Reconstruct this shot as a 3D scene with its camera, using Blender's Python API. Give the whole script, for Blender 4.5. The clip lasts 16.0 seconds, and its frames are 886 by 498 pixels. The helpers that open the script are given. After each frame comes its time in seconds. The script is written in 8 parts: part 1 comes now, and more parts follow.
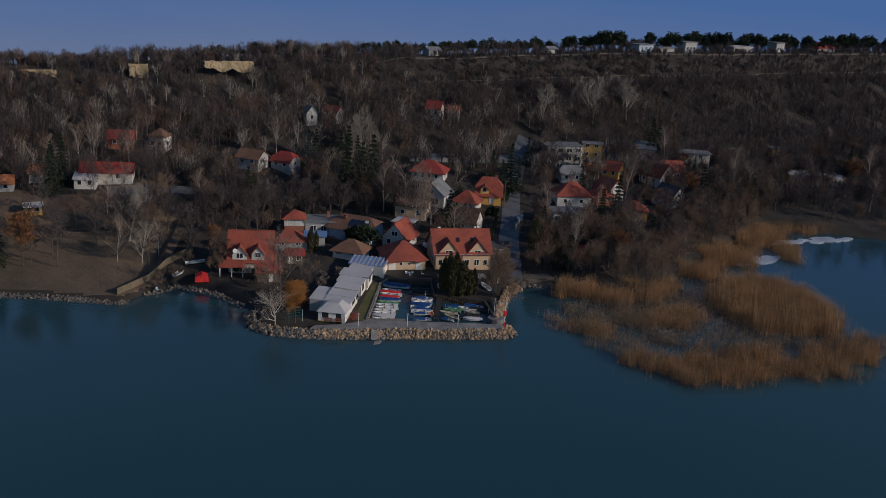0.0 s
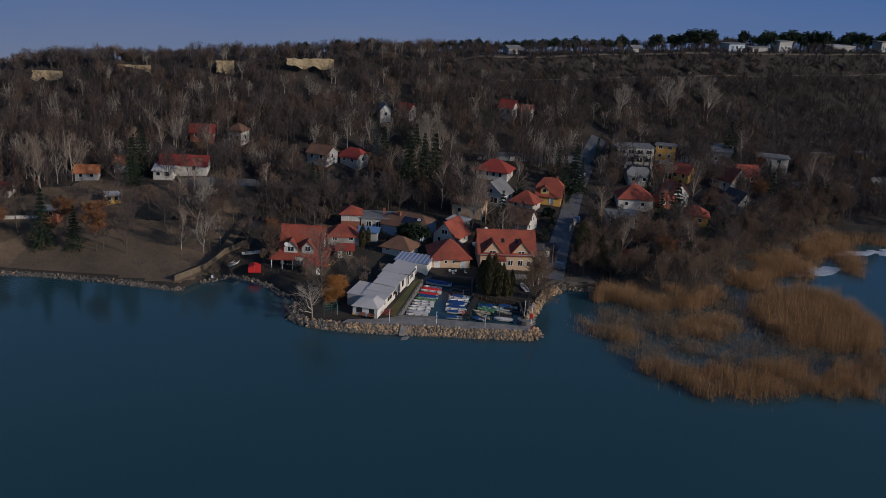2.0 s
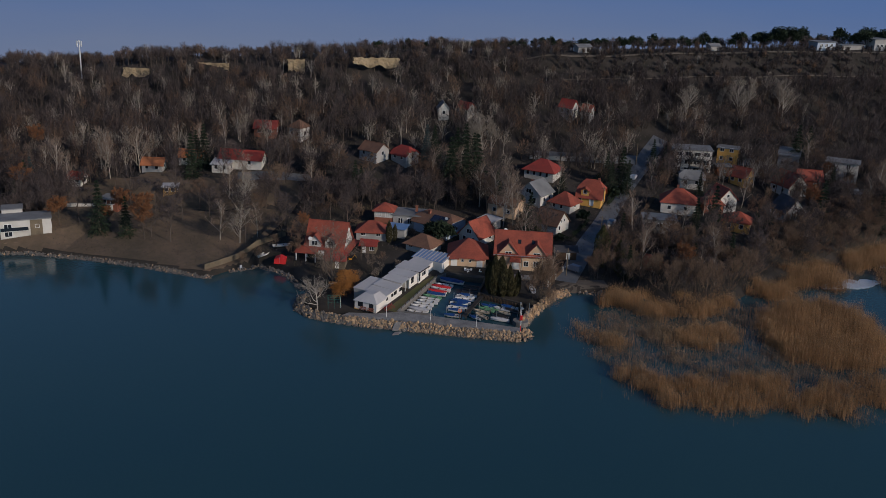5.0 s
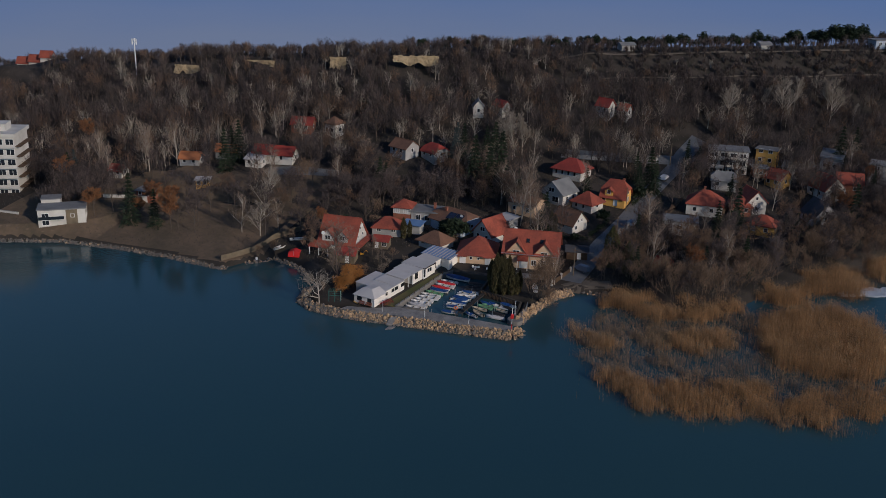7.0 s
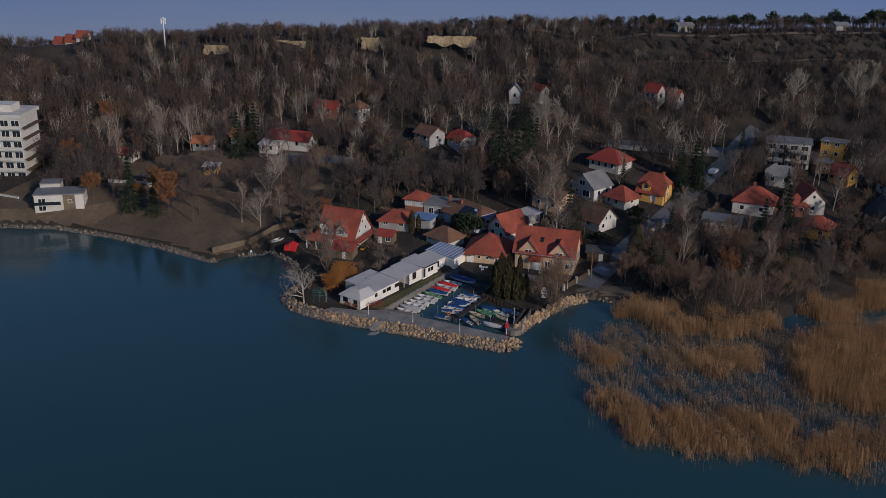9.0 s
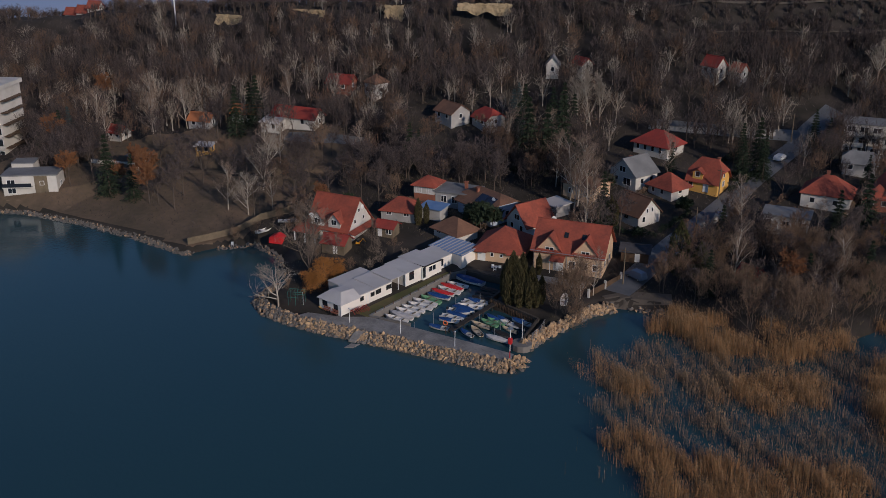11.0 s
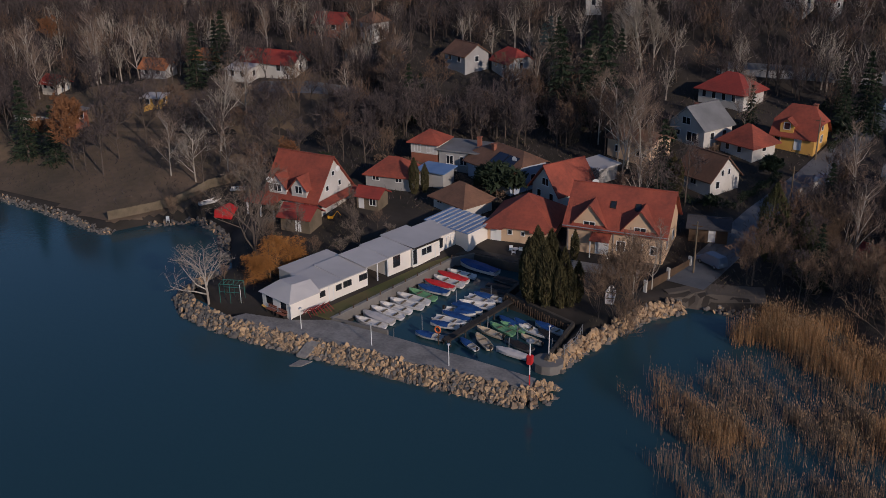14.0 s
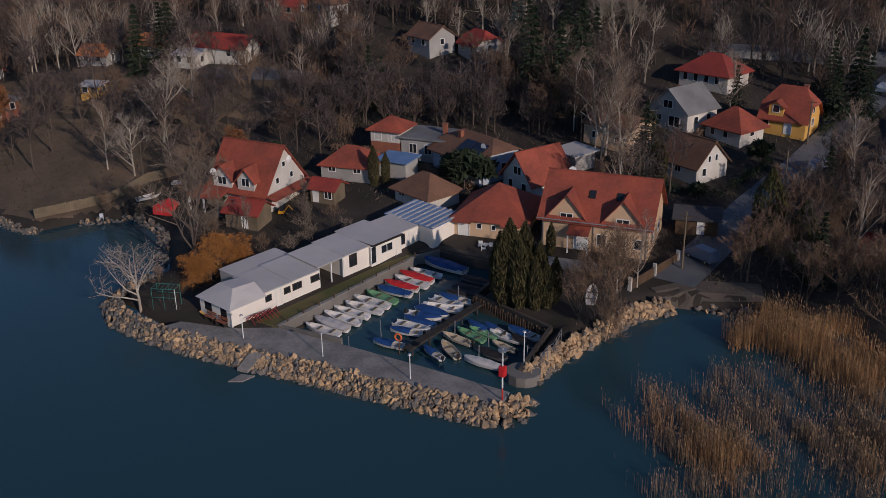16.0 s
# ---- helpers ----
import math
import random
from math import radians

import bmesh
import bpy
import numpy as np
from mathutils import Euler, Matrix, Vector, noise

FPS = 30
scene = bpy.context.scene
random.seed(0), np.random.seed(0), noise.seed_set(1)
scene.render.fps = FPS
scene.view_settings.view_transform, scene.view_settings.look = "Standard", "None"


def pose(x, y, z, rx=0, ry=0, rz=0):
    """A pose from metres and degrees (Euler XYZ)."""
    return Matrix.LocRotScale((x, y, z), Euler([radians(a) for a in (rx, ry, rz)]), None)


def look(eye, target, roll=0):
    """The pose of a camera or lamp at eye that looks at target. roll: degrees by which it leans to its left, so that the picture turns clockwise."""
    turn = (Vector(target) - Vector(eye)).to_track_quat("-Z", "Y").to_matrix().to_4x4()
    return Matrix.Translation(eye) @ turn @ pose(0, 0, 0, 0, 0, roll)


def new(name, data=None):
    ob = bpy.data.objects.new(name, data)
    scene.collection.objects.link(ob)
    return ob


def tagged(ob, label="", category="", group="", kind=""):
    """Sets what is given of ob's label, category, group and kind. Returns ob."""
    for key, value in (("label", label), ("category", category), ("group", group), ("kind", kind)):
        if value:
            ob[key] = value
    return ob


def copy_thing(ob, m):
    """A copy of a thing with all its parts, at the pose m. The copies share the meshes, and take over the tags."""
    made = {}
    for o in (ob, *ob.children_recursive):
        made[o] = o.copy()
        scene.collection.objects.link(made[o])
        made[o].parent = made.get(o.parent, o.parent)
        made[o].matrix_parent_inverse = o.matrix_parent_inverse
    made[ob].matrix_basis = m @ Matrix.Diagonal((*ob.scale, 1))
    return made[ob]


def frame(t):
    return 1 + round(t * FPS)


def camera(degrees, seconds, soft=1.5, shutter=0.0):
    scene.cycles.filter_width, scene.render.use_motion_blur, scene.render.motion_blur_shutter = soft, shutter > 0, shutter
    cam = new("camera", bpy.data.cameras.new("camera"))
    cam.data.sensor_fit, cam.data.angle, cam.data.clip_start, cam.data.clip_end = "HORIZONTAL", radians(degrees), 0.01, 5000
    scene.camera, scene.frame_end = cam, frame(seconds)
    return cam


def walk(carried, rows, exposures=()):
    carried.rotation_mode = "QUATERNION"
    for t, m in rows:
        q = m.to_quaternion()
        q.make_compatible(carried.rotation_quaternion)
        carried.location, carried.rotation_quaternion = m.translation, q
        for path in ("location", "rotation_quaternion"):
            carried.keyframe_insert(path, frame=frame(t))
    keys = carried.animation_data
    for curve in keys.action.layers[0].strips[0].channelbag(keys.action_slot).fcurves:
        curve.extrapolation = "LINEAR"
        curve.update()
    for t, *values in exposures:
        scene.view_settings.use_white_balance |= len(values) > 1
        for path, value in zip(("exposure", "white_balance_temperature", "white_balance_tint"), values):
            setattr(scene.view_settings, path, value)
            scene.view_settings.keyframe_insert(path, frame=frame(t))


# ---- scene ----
cam = camera(48.83, 16.0, soft=0.8)
walk(cam, [
    (0, pose(-4.55, 7.14, 68.64, 73.51, 0, -6.24) @ pose(0, 0, 0, 0, 0, 3.51)),
    (0.5, pose(-0.13, 5.11, 70.41, 73.16, 0, -4.40) @ pose(0, 0, 0, 0, 0, 3.50)),
    (1, pose(4.40, 3.18, 72.16, 72.80, 0, -2.54) @ pose(0, 0, 0, 0, 0, 3.47)),
    (1.5, pose(9.10, 1.61, 73.72, 72.46, 0, -0.42) @ pose(0, 0, 0, 0, 0, 3.43)),
    (2, pose(13.81, 0.88, 74.80, 72.21, 0, 1.53) @ pose(0, 0, 0, 0, 0, 3.34)),
    (2.5, pose(18.51, 0.39, 75.89, 71.95, 0, 3.20) @ pose(0, 0, 0, 0, 0, 3.25)),
    (3, pose(23.70, -0.24, 77.05, 71.73, 0, 4.81) @ pose(0, 0, 0, 0, 0, 3.09)),
    (3.5, pose(29.13, -0.71, 78.16, 71.53, 0, 6.43) @ pose(0, 0, 0, 0, 0, 2.90)),
    (4, pose(34.71, -1.03, 79.23, 71.32, 0, 8.02) @ pose(0, 0, 0, 0, 0, 2.68)),
    (6.5, pose(64.13, -2.69, 84.69, 70.40, 0, 15.92) @ pose(0, 0, 0, 0, 0, 1.77)),
    (7, pose(68.84, 0.96, 84.48, 70.34, 0, 17.48) @ pose(0, 0, 0, 0, 0, 1.55)),
    (7.5, pose(72.49, 6.27, 83.84, 70.11, 0, 18.95) @ pose(0, 0, 0, 0, 0, 1.38)),
    (8, pose(75.39, 12.34, 82.77, 69.91, 0, 20.30) @ pose(0, 0, 0, 0, 0, 1.27)),
    (8.5, pose(78.63, 19.51, 81.47, 69.72, 0, 21.92) @ pose(0, 0, 0, 0, 0, 1.09)),
    (9, pose(81.53, 27.30, 80.11, 69.45, 0, 23.55) @ pose(0, 0, 0, 0, 0, 0.83)),
    (11.5, pose(78.92, 68.36, 67.22, 68.47, 0, 28.84) @ pose(0, 0, 0, 0, 0, 0.06)),
    (12, pose(77.09, 75.70, 64.01, 68.24, 0, 29.62) @ pose(0, 0, 0, 0, 0, -0.10)),
    (12.5, pose(74.57, 82.46, 60.84, 68.13, 0, 30.15) @ pose(0, 0, 0, 0, 0, -0.26)),
    (13, pose(71.11, 89.11, 58.14, 67.87, 0, 30.36) @ pose(0, 0, 0, 0, 0, -0.42)),
    (13.5, pose(67.08, 96.29, 54.89, 67.69, 0, 30.48) @ pose(0, 0, 0, 0, 0, -0.60)),
    (14, pose(63.66, 102.99, 51.44, 67.77, 0, 30.51) @ pose(0, 0, 0, 0, 0, -0.80)),
    (14.5, pose(60.65, 109.22, 48.59, 67.71, 0, 30.21) @ pose(0, 0, 0, 0, 0, -0.93)),
    (15, pose(58.33, 114.03, 46.49, 67.60, 0, 29.59) @ pose(0, 0, 0, 0, 0, -0.97)),
    (15.5, pose(58.39, 114.31, 46.29, 67.62, 0, 29.08) @ pose(0, 0, 0, 0, 0, -0.93)),
    (16, pose(58.78, 113.72, 46.56, 67.57, 0, 28.77) @ pose(0, 0, 0, 0, 0, -0.89)),
], exposures=[(0, -0.38, 5560, 11), (4, -0.39, 5520, 11), (9, -0.39, 5500, 13), (12, -0.38, 5600, 16), (16, -0.38, 5700, 18)])

# ---- light ----
SUN_AZ, SUN_EL = 117.0, 21.0    # degrees; azimuth clockwise from +y
world = bpy.data.worlds.new("sky")
scene.world = world
world.use_nodes = True
wn = world.node_tree
sky = wn.nodes.new("ShaderNodeTexSky")
sky.sky_type, sky.sun_disc = "NISHITA", False
sky.sun_elevation, sky.sun_rotation = radians(SUN_EL), radians(SUN_AZ)
sky.air_density, sky.dust_density, sky.ozone_density = 1.0, 0.0, 2.5
wn.links.new(sky.outputs["Color"], wn.nodes["Background"].inputs["Color"])
wn.nodes["Background"].inputs["Strength"].default_value = 0.083
sun = new("sun", bpy.data.lights.new("sun", "SUN"))
sun.data.energy, sun.data.angle, sun.data.color = 3.3, radians(0.6), (1.0, 0.80, 0.58)
sd = Vector((math.sin(radians(SUN_AZ)) * math.cos(radians(SUN_EL)), math.cos(radians(SUN_AZ)) * math.cos(radians(SUN_EL)), math.sin(radians(SUN_EL))))
sun.matrix_world = look(sd * 300, (0, 0, 0))


# ---- materials ----
def mat(name, c1, c2=None, scale=3.0, rough=0.8, bump=0.0, metal=0.0, island=0.0, fine=0.25, spec=0.3, each=False):
    """Base colour between c1 and c2 by noise at two scales, with fine relief."""
    m = bpy.data.materials.new(name)
    m.use_nodes = True
    nt = m.node_tree
    b = nt.nodes["Principled BSDF"]
    b.inputs["Roughness"].default_value, b.inputs["Metallic"].default_value = rough, metal
    b.inputs["Specular IOR Level"].default_value = spec
    c2 = c2 or tuple(v * 0.7 for v in c1)
    tc = nt.nodes.new("ShaderNodeTexCoord")
    n1, n2 = nt.nodes.new("ShaderNodeTexNoise"), nt.nodes.new("ShaderNodeTexNoise")
    n1.inputs["Scale"].default_value, n2.inputs["Scale"].default_value = scale * 0.15, scale
    n1.inputs["Detail"].default_value, n2.inputs["Detail"].default_value = 3, 5
    add = nt.nodes.new("ShaderNodeMath")
    add.operation = "MULTIPLY_ADD"
    add.inputs[1].default_value = fine
    geo = nt.nodes.new("ShaderNodeNewGeometry")
    for n in (n1, n2):
        nt.links.new(geo.outputs["Position"], n.inputs["Vector"])
    nt.links.new(n2.outputs["Fac"], add.inputs[0])
    nt.links.new(n1.outputs["Fac"], add.inputs[2])
    fac = add.outputs[0]
    if island:
        isl = nt.nodes.new("ShaderNodeMath")
        isl.operation = "MULTIPLY_ADD"
        isl.inputs[1].default_value = island
        rnd_ = geo.outputs["Random Per Island"]
        if each:
            oi, sm, fr = nt.nodes.new("ShaderNodeObjectInfo"), nt.nodes.new("ShaderNodeMath"), nt.nodes.new("ShaderNodeMath")
            sm.operation, fr.operation = "ADD", "FRACT"
            nt.links.new(rnd_, sm.inputs[0])
            nt.links.new(oi.outputs["Random"], sm.inputs[1])
            nt.links.new(sm.outputs[0], fr.inputs[0])
            rnd_ = fr.outputs[0]
        nt.links.new(rnd_, isl.inputs[0])
        nt.links.new(fac, isl.inputs[2])
        fac = isl.outputs[0]
    ramp = nt.nodes.new("ShaderNodeMapRange")
    ramp.inputs["From Min"].default_value = 0.5 * (1 + fine) - 0.22 + island * 0.2
    ramp.inputs["From Max"].default_value = 0.5 * (1 + fine) + 0.22 + island * 0.8
    mix = nt.nodes.new("ShaderNodeMix")
    mix.data_type = "RGBA"
    mix.inputs["A"].default_value, mix.inputs["B"].default_value = (*c1, 1), (*c2, 1)
    nt.links.new(fac, ramp.inputs["Value"])
    nt.links.new(ramp.outputs["Result"], mix.inputs["Factor"])
    nt.links.new(mix.outputs["Result"], b.inputs["Base Color"])
    if bump:
        bp = nt.nodes.new("ShaderNodeBump")
        bp.inputs["Strength"].default_value, bp.inputs["Distance"].default_value = min(bump, 1), 0.1 * bump
        nt.links.new(n2.outputs["Fac"], bp.inputs["Height"])
        nt.links.new(bp.outputs["Normal"], b.inputs["Normal"])
    return m


M_GROUND = mat("winter_ground", (0.059, 0.048, 0.040), (0.028, 0.025, 0.019), 1.2, 0.95, 0.4)
M_GRASS = mat("short_grass", (0.085, 0.10, 0.032), (0.13, 0.105, 0.045), 2.5, 0.95, 0.4)
M_PARK = mat("worn_park_lawn", (0.175, 0.122, 0.08), (0.095, 0.075, 0.05), 0.8, 0.95, 0.4, fine=0.5)
M_DARKWOOD = mat("tarred_wood", (0.055, 0.048, 0.042), (0.032, 0.028, 0.025), 5, 0.85, 0.2)
M_DIRT = mat("bare_earth", (0.20, 0.145, 0.095), (0.13, 0.095, 0.065), 1.0, 0.95, 0.3)
# base colour lightened and blued to carry the sky reflected in the lane
M_ASPHALT = mat("asphalt", (0.15, 0.155, 0.165), (0.10, 0.105, 0.112), 2.0, 0.55, 0.1)
M_PAVING = mat("dark_paving", (0.085, 0.073, 0.06), (0.052, 0.045, 0.038), 2.0, 0.9, 0.2)
M_CONCRETE = mat("weathered_concrete", (0.31, 0.29, 0.265), (0.17, 0.16, 0.15), 3.0, 0.9, 0.3, fine=0.6)
M_GREYSTONE = mat("grey_stone", (0.22, 0.205, 0.185), (0.14, 0.13, 0.12), 2.0, 0.9, 0.3)
M_WHITE = mat("white_render", (0.64, 0.615, 0.565), (0.48, 0.455, 0.41), 1.5, 0.85)
M_CREAM = mat("cream_render", (0.66, 0.47, 0.30), (0.56, 0.39, 0.25), 1.5, 0.85)
M_GREY = mat("grey_render", (0.42, 0.41, 0.39), (0.30, 0.29, 0.28), 1.5, 0.85)
M_YELLOW = mat("yellow_render", (0.72, 0.42, 0.10), (0.60, 0.34, 0.09), 1.5, 0.85)
M_BRICK = mat("red_brick", (0.32, 0.12, 0.07), (0.22, 0.09, 0.06), 4, 0.85, 0.2)
M_BLUEWALL = mat("pale_blue_render", (0.42, 0.48, 0.58), (0.34, 0.39, 0.48), 1.5, 0.85)
M_WOOD = mat("dark_wood", (0.12, 0.075, 0.045), (0.065, 0.045, 0.03), 5, 0.8, 0.2)
M_FENCE = mat("old_boards", (0.21, 0.165, 0.11), (0.13, 0.105, 0.07), 3, 0.9, 0.2)
M_SHED = mat("white_panel", (0.86, 0.80, 0.72), (0.74, 0.69, 0.62), 1, 0.6)
M_SHEDROOF = mat("light_grey_sheet", (0.57, 0.54, 0.52), (0.44, 0.42, 0.41), 0.8, 0.55)
M_BLUEROOF = mat("blue_sheet", (0.12, 0.22, 0.42), (0.22, 0.32, 0.50), 1.5, 0.5)
M_ROOFGREY = mat("grey_roofing", (0.23, 0.23, 0.23), (0.15, 0.15, 0.15), 2, 0.8, 0.2)
M_FRAME = mat("white_frame", (0.78, 0.78, 0.76), (0.70, 0.70, 0.68), 2, 0.5)
M_DARK = mat("dark_trim", (0.035, 0.03, 0.028), (0.02, 0.018, 0.017), 2, 0.6)
M_STEEL = mat("galvanised_steel", (0.50, 0.51, 0.52), (0.38, 0.39, 0.40), 4, 0.45, metal=0.7)
M_DULLRED = mat("dull_red_paint", (0.30, 0.035, 0.03), (0.20, 0.03, 0.028), 3, 0.6)
M_DRYGRASS = mat("dry_grass", (0.17, 0.135, 0.07), (0.09, 0.08, 0.04), 0.4, 0.9, island=0.5)
M_RED = mat("red_paint", (0.62, 0.03, 0.03), (0.50, 0.03, 0.03), 3, 0.5)
M_BLUE = mat("blue_tarpaulin", (0.025, 0.085, 0.26), (0.015, 0.05, 0.17), 3, 0.6, 0.2)
M_BOATWHITE = mat("white_gelcoat", (0.80, 0.77, 0.73), (0.56, 0.54, 0.51), 2, 0.35, spec=0.5)
M_BOATGREEN = mat("green_gelcoat", (0.22, 0.42, 0.22), (0.16, 0.33, 0.18), 2, 0.4)
M_BOATCREAM = mat("cream_gelcoat", (0.62, 0.52, 0.38), (0.50, 0.42, 0.30), 2, 0.4)
M_LIFEBUOY = mat("orange_plastic", (0.80, 0.20, 0.06), (0.68, 0.16, 0.05), 3, 0.5)
M_SOLAR = mat("solar_glass", (0.012, 0.016, 0.035), (0.02, 0.025, 0.05), 2, 0.15, spec=0.6)
M_ICE = mat("lake_ice", (0.55, 0.59, 0.64), (0.34, 0.38, 0.43), 1.2, 0.4, 0.5)
M_TRACK = mat("trodden_track", (0.15, 0.125, 0.10), (0.09, 0.075, 0.06), 1.0, 0.95, 0.2)
M_LOESS = mat("loess", (0.40, 0.31, 0.185), (0.25, 0.19, 0.11), 0.8, 0.95, 0.6)
M_BARK = mat("bark", (0.13, 0.10, 0.08), (0.075, 0.06, 0.05), 3, 0.9, 0.3)
M_PALEBARK = mat("pale_bark", (0.50, 0.45, 0.38), (0.30, 0.26, 0.21), 3, 0.85, 0.2)
M_TWIG = mat("bare_twigs", (0.148, 0.115, 0.105), (0.030, 0.025, 0.025), 0.25, 0.9, island=0.9)
M_TWIGRED = mat("reddish_twigs", (0.20, 0.125, 0.08), (0.105, 0.07, 0.05), 0.3, 0.9, island=0.4)
M_TWIGPALE = mat("pale_twigs", (0.38, 0.33, 0.27), (0.22, 0.18, 0.14), 0.3, 0.9, island=0.4)
M_TWIGBIRCH = mat("birch_twigs", (0.30, 0.225, 0.17), (0.17, 0.12, 0.09), 0.3, 0.9, island=0.5)
M_TWIGSHRUB = mat("tawny_twigs", (0.26, 0.175, 0.115), (0.13, 0.09, 0.062), 0.3, 0.9, island=0.5)
M_TWIGGREY = mat("grey_twigs", (0.24, 0.19, 0.145), (0.13, 0.10, 0.078), 0.3, 0.9, island=0.4)
M_IVY = mat("ivy_leaves", (0.085, 0.085, 0.03), (0.05, 0.05, 0.02), 0.6, 0.8, island=0.4)
M_WILLOW = mat("orange_willow_twigs", (0.42, 0.185, 0.045), (0.24, 0.11, 0.035), 0.5, 0.85, island=0.4)
M_OAK = mat("dry_oak_leaves", (0.26, 0.12, 0.05), (0.17, 0.08, 0.04), 0.5, 0.9, island=0.4)
M_NEEDLE = mat("conifer_needles", (0.030, 0.045, 0.022), (0.016, 0.025, 0.013), 0.6, 0.85, island=0.4)
M_THUJA = mat("thuja_scales", (0.105, 0.088, 0.036), (0.05, 0.046, 0.02), 0.8, 0.85, island=0.4)
M_BLUESPRUCE = mat("blue_spruce_needles", (0.075, 0.10, 0.10), (0.045, 0.06, 0.06), 0.6, 0.85, island=0.4)
M_REED = mat("dry_reed", (0.52, 0.29, 0.125), (0.135, 0.085, 0.048), 1.6, 0.8, island=0.9, fine=0.5)
M_REEDOLD = mat("old_reed", (0.30, 0.215, 0.14), (0.10, 0.08, 0.06), 1.6, 0.85, island=0.9, fine=0.5)
M_REEDPLUME = mat("reed_plumes", (0.50, 0.34, 0.19), (0.30, 0.19, 0.10), 0.3, 0.9, island=0.4)
M_ROCK = mat("limestone", (0.56, 0.38, 0.21), (0.20, 0.155, 0.115), 2.0, 0.9, 0.6, island=0.7, each=True)
M_ROCKDARK = mat("wet_stone", (0.19, 0.17, 0.15), (0.10, 0.095, 0.09), 2.0, 0.85, 0.5, island=0.6, each=True)


def tile_mat(name, c1, c2):
    """Roof tiles: courses and columns of relief in the roof's own space."""
    m = mat(name, c1, c2, 2.2, 0.75, 0.0, fine=0.5)
    t = m.node_tree
    tc = t.nodes.new("ShaderNodeTexCoord")
    bs = t.nodes["Principled BSDF"]
    prev = None
    for axis, pitch in (("Z", 0.22), ("X", 0.26)):
        w = t.nodes.new("ShaderNodeTexWave")
        w.bands_direction = axis
        w.wave_profile = "SAW" if axis == "Z" else "SIN"
        w.inputs["Scale"].default_value = 0.314 / pitch
        w.inputs["Distortion"].default_value = 0.4
        t.links.new(tc.outputs["Object"], w.inputs["Vector"])
        bp = t.nodes.new("ShaderNodeBump")
        bp.inputs["Strength"].default_value, bp.inputs["Distance"].default_value = (0.5 if axis == "Z" else 0.22), 0.04
        t.links.new(w.outputs["Fac"], bp.inputs["Height"])
        if prev:
            t.links.new(prev.outputs["Normal"], bp.inputs["Normal"])
        prev = bp
    t.links.new(prev.outputs["Normal"], bs.inputs["Normal"])
    return m


M_ROOF_RED = tile_mat("red_tile", (0.37, 0.090, 0.052), (0.20, 0.056, 0.038))
M_ROOF_DEEP = tile_mat("deep_red_tile", (0.34, 0.055, 0.04), (0.22, 0.045, 0.035))
M_ROOF_BROWN = tile_mat("brown_tile", (0.22, 0.115, 0.07), (0.13, 0.075, 0.05))
M_ROOF_ORANGE = tile_mat("orange_tile", (0.52, 0.20, 0.08), (0.38, 0.14, 0.06))
M_ROOF_DARK = tile_mat("dark_slate", (0.07, 0.07, 0.08), (0.045, 0.045, 0.05))

M_GLASS = bpy.data.materials.new("window_glass")
M_GLASS.use_nodes = True
gb = M_GLASS.node_tree.nodes["Principled BSDF"]
gb.inputs["Base Color"].default_value = (0.02, 0.024, 0.03, 1)
gb.inputs["Roughness"].default_value = 0.08
gb.inputs["Specular IOR Level"].default_value = 0.7

M_WATER = bpy.data.materials.new("lake_water")
M_WATER.use_nodes = True
nt = M_WATER.node_tree
b = nt.nodes["Principled BSDF"]
b.inputs["Base Color"].default_value = (0.026, 0.073, 0.098, 1)
b.inputs["Roughness"].default_value = 0.12
b.inputs["IOR"].default_value = 1.33
geo = nt.nodes.new("ShaderNodeNewGeometry")
nz = nt.nodes.new("ShaderNodeTexNoise")
nz.inputs["Scale"].default_value, nz.inputs["Detail"].default_value = 1.3, 4
bp = nt.nodes.new("ShaderNodeBump")
bp.inputs["Strength"].default_value, bp.inputs["Distance"].default_value = 0.25, 0.06
nt.links.new(geo.outputs["Position"], nz.inputs["Vector"])
nt.links.new(nz.outputs["Fac"], bp.inputs["Height"])
nt.links.new(bp.outputs["Normal"], b.inputs["Normal"])


slow = nt.nodes.new("ShaderNodeTexNoise")
slow.inputs["Scale"].default_value, slow.inputs["Detail"].default_value = 0.018, 3
tone = nt.nodes.new("ShaderNodeMix")
tone.data_type = "RGBA"
tone.inputs["A"].default_value, tone.inputs["B"].default_value = (0.018, 0.055, 0.077, 1), (0.028, 0.069, 0.075, 1)
nt.links.new(geo.outputs["Position"], slow.inputs["Vector"])
nt.links.new(slow.outputs["Fac"], tone.inputs["Factor"])
nt.links.new(tone.outputs["Result"], b.inputs["Base Color"])

M_HAZE = bpy.data.materials.new("distant_sky")
M_HAZE.use_nodes = True
nt = M_HAZE.node_tree
nt.nodes.remove(nt.nodes["Principled BSDF"])
em = nt.nodes.new("ShaderNodeEmission")
geo = nt.nodes.new("ShaderNodeNewGeometry")
sep = nt.nodes.new("ShaderNodeSeparateXYZ")
nz = nt.nodes.new("ShaderNodeTexNoise")
nz.inputs["Scale"].default_value, nz.inputs["Detail"].default_value = 0.004, 4
mp = nt.nodes.new("ShaderNodeMapping")
mp.inputs["Scale"].default_value = (1, 1, 5)
ma = nt.nodes.new("ShaderNodeMath")
ma.operation = "MULTIPLY_ADD"
ma.inputs[1].default_value = 55
mr = nt.nodes.new("ShaderNodeMapRange")
mr.inputs["From Min"].default_value, mr.inputs["From Max"].default_value = -115, 55
cr = nt.nodes.new("ShaderNodeValToRGB")
cr.color_ramp.elements[0].color = (0.20, 0.228, 0.305, 1)
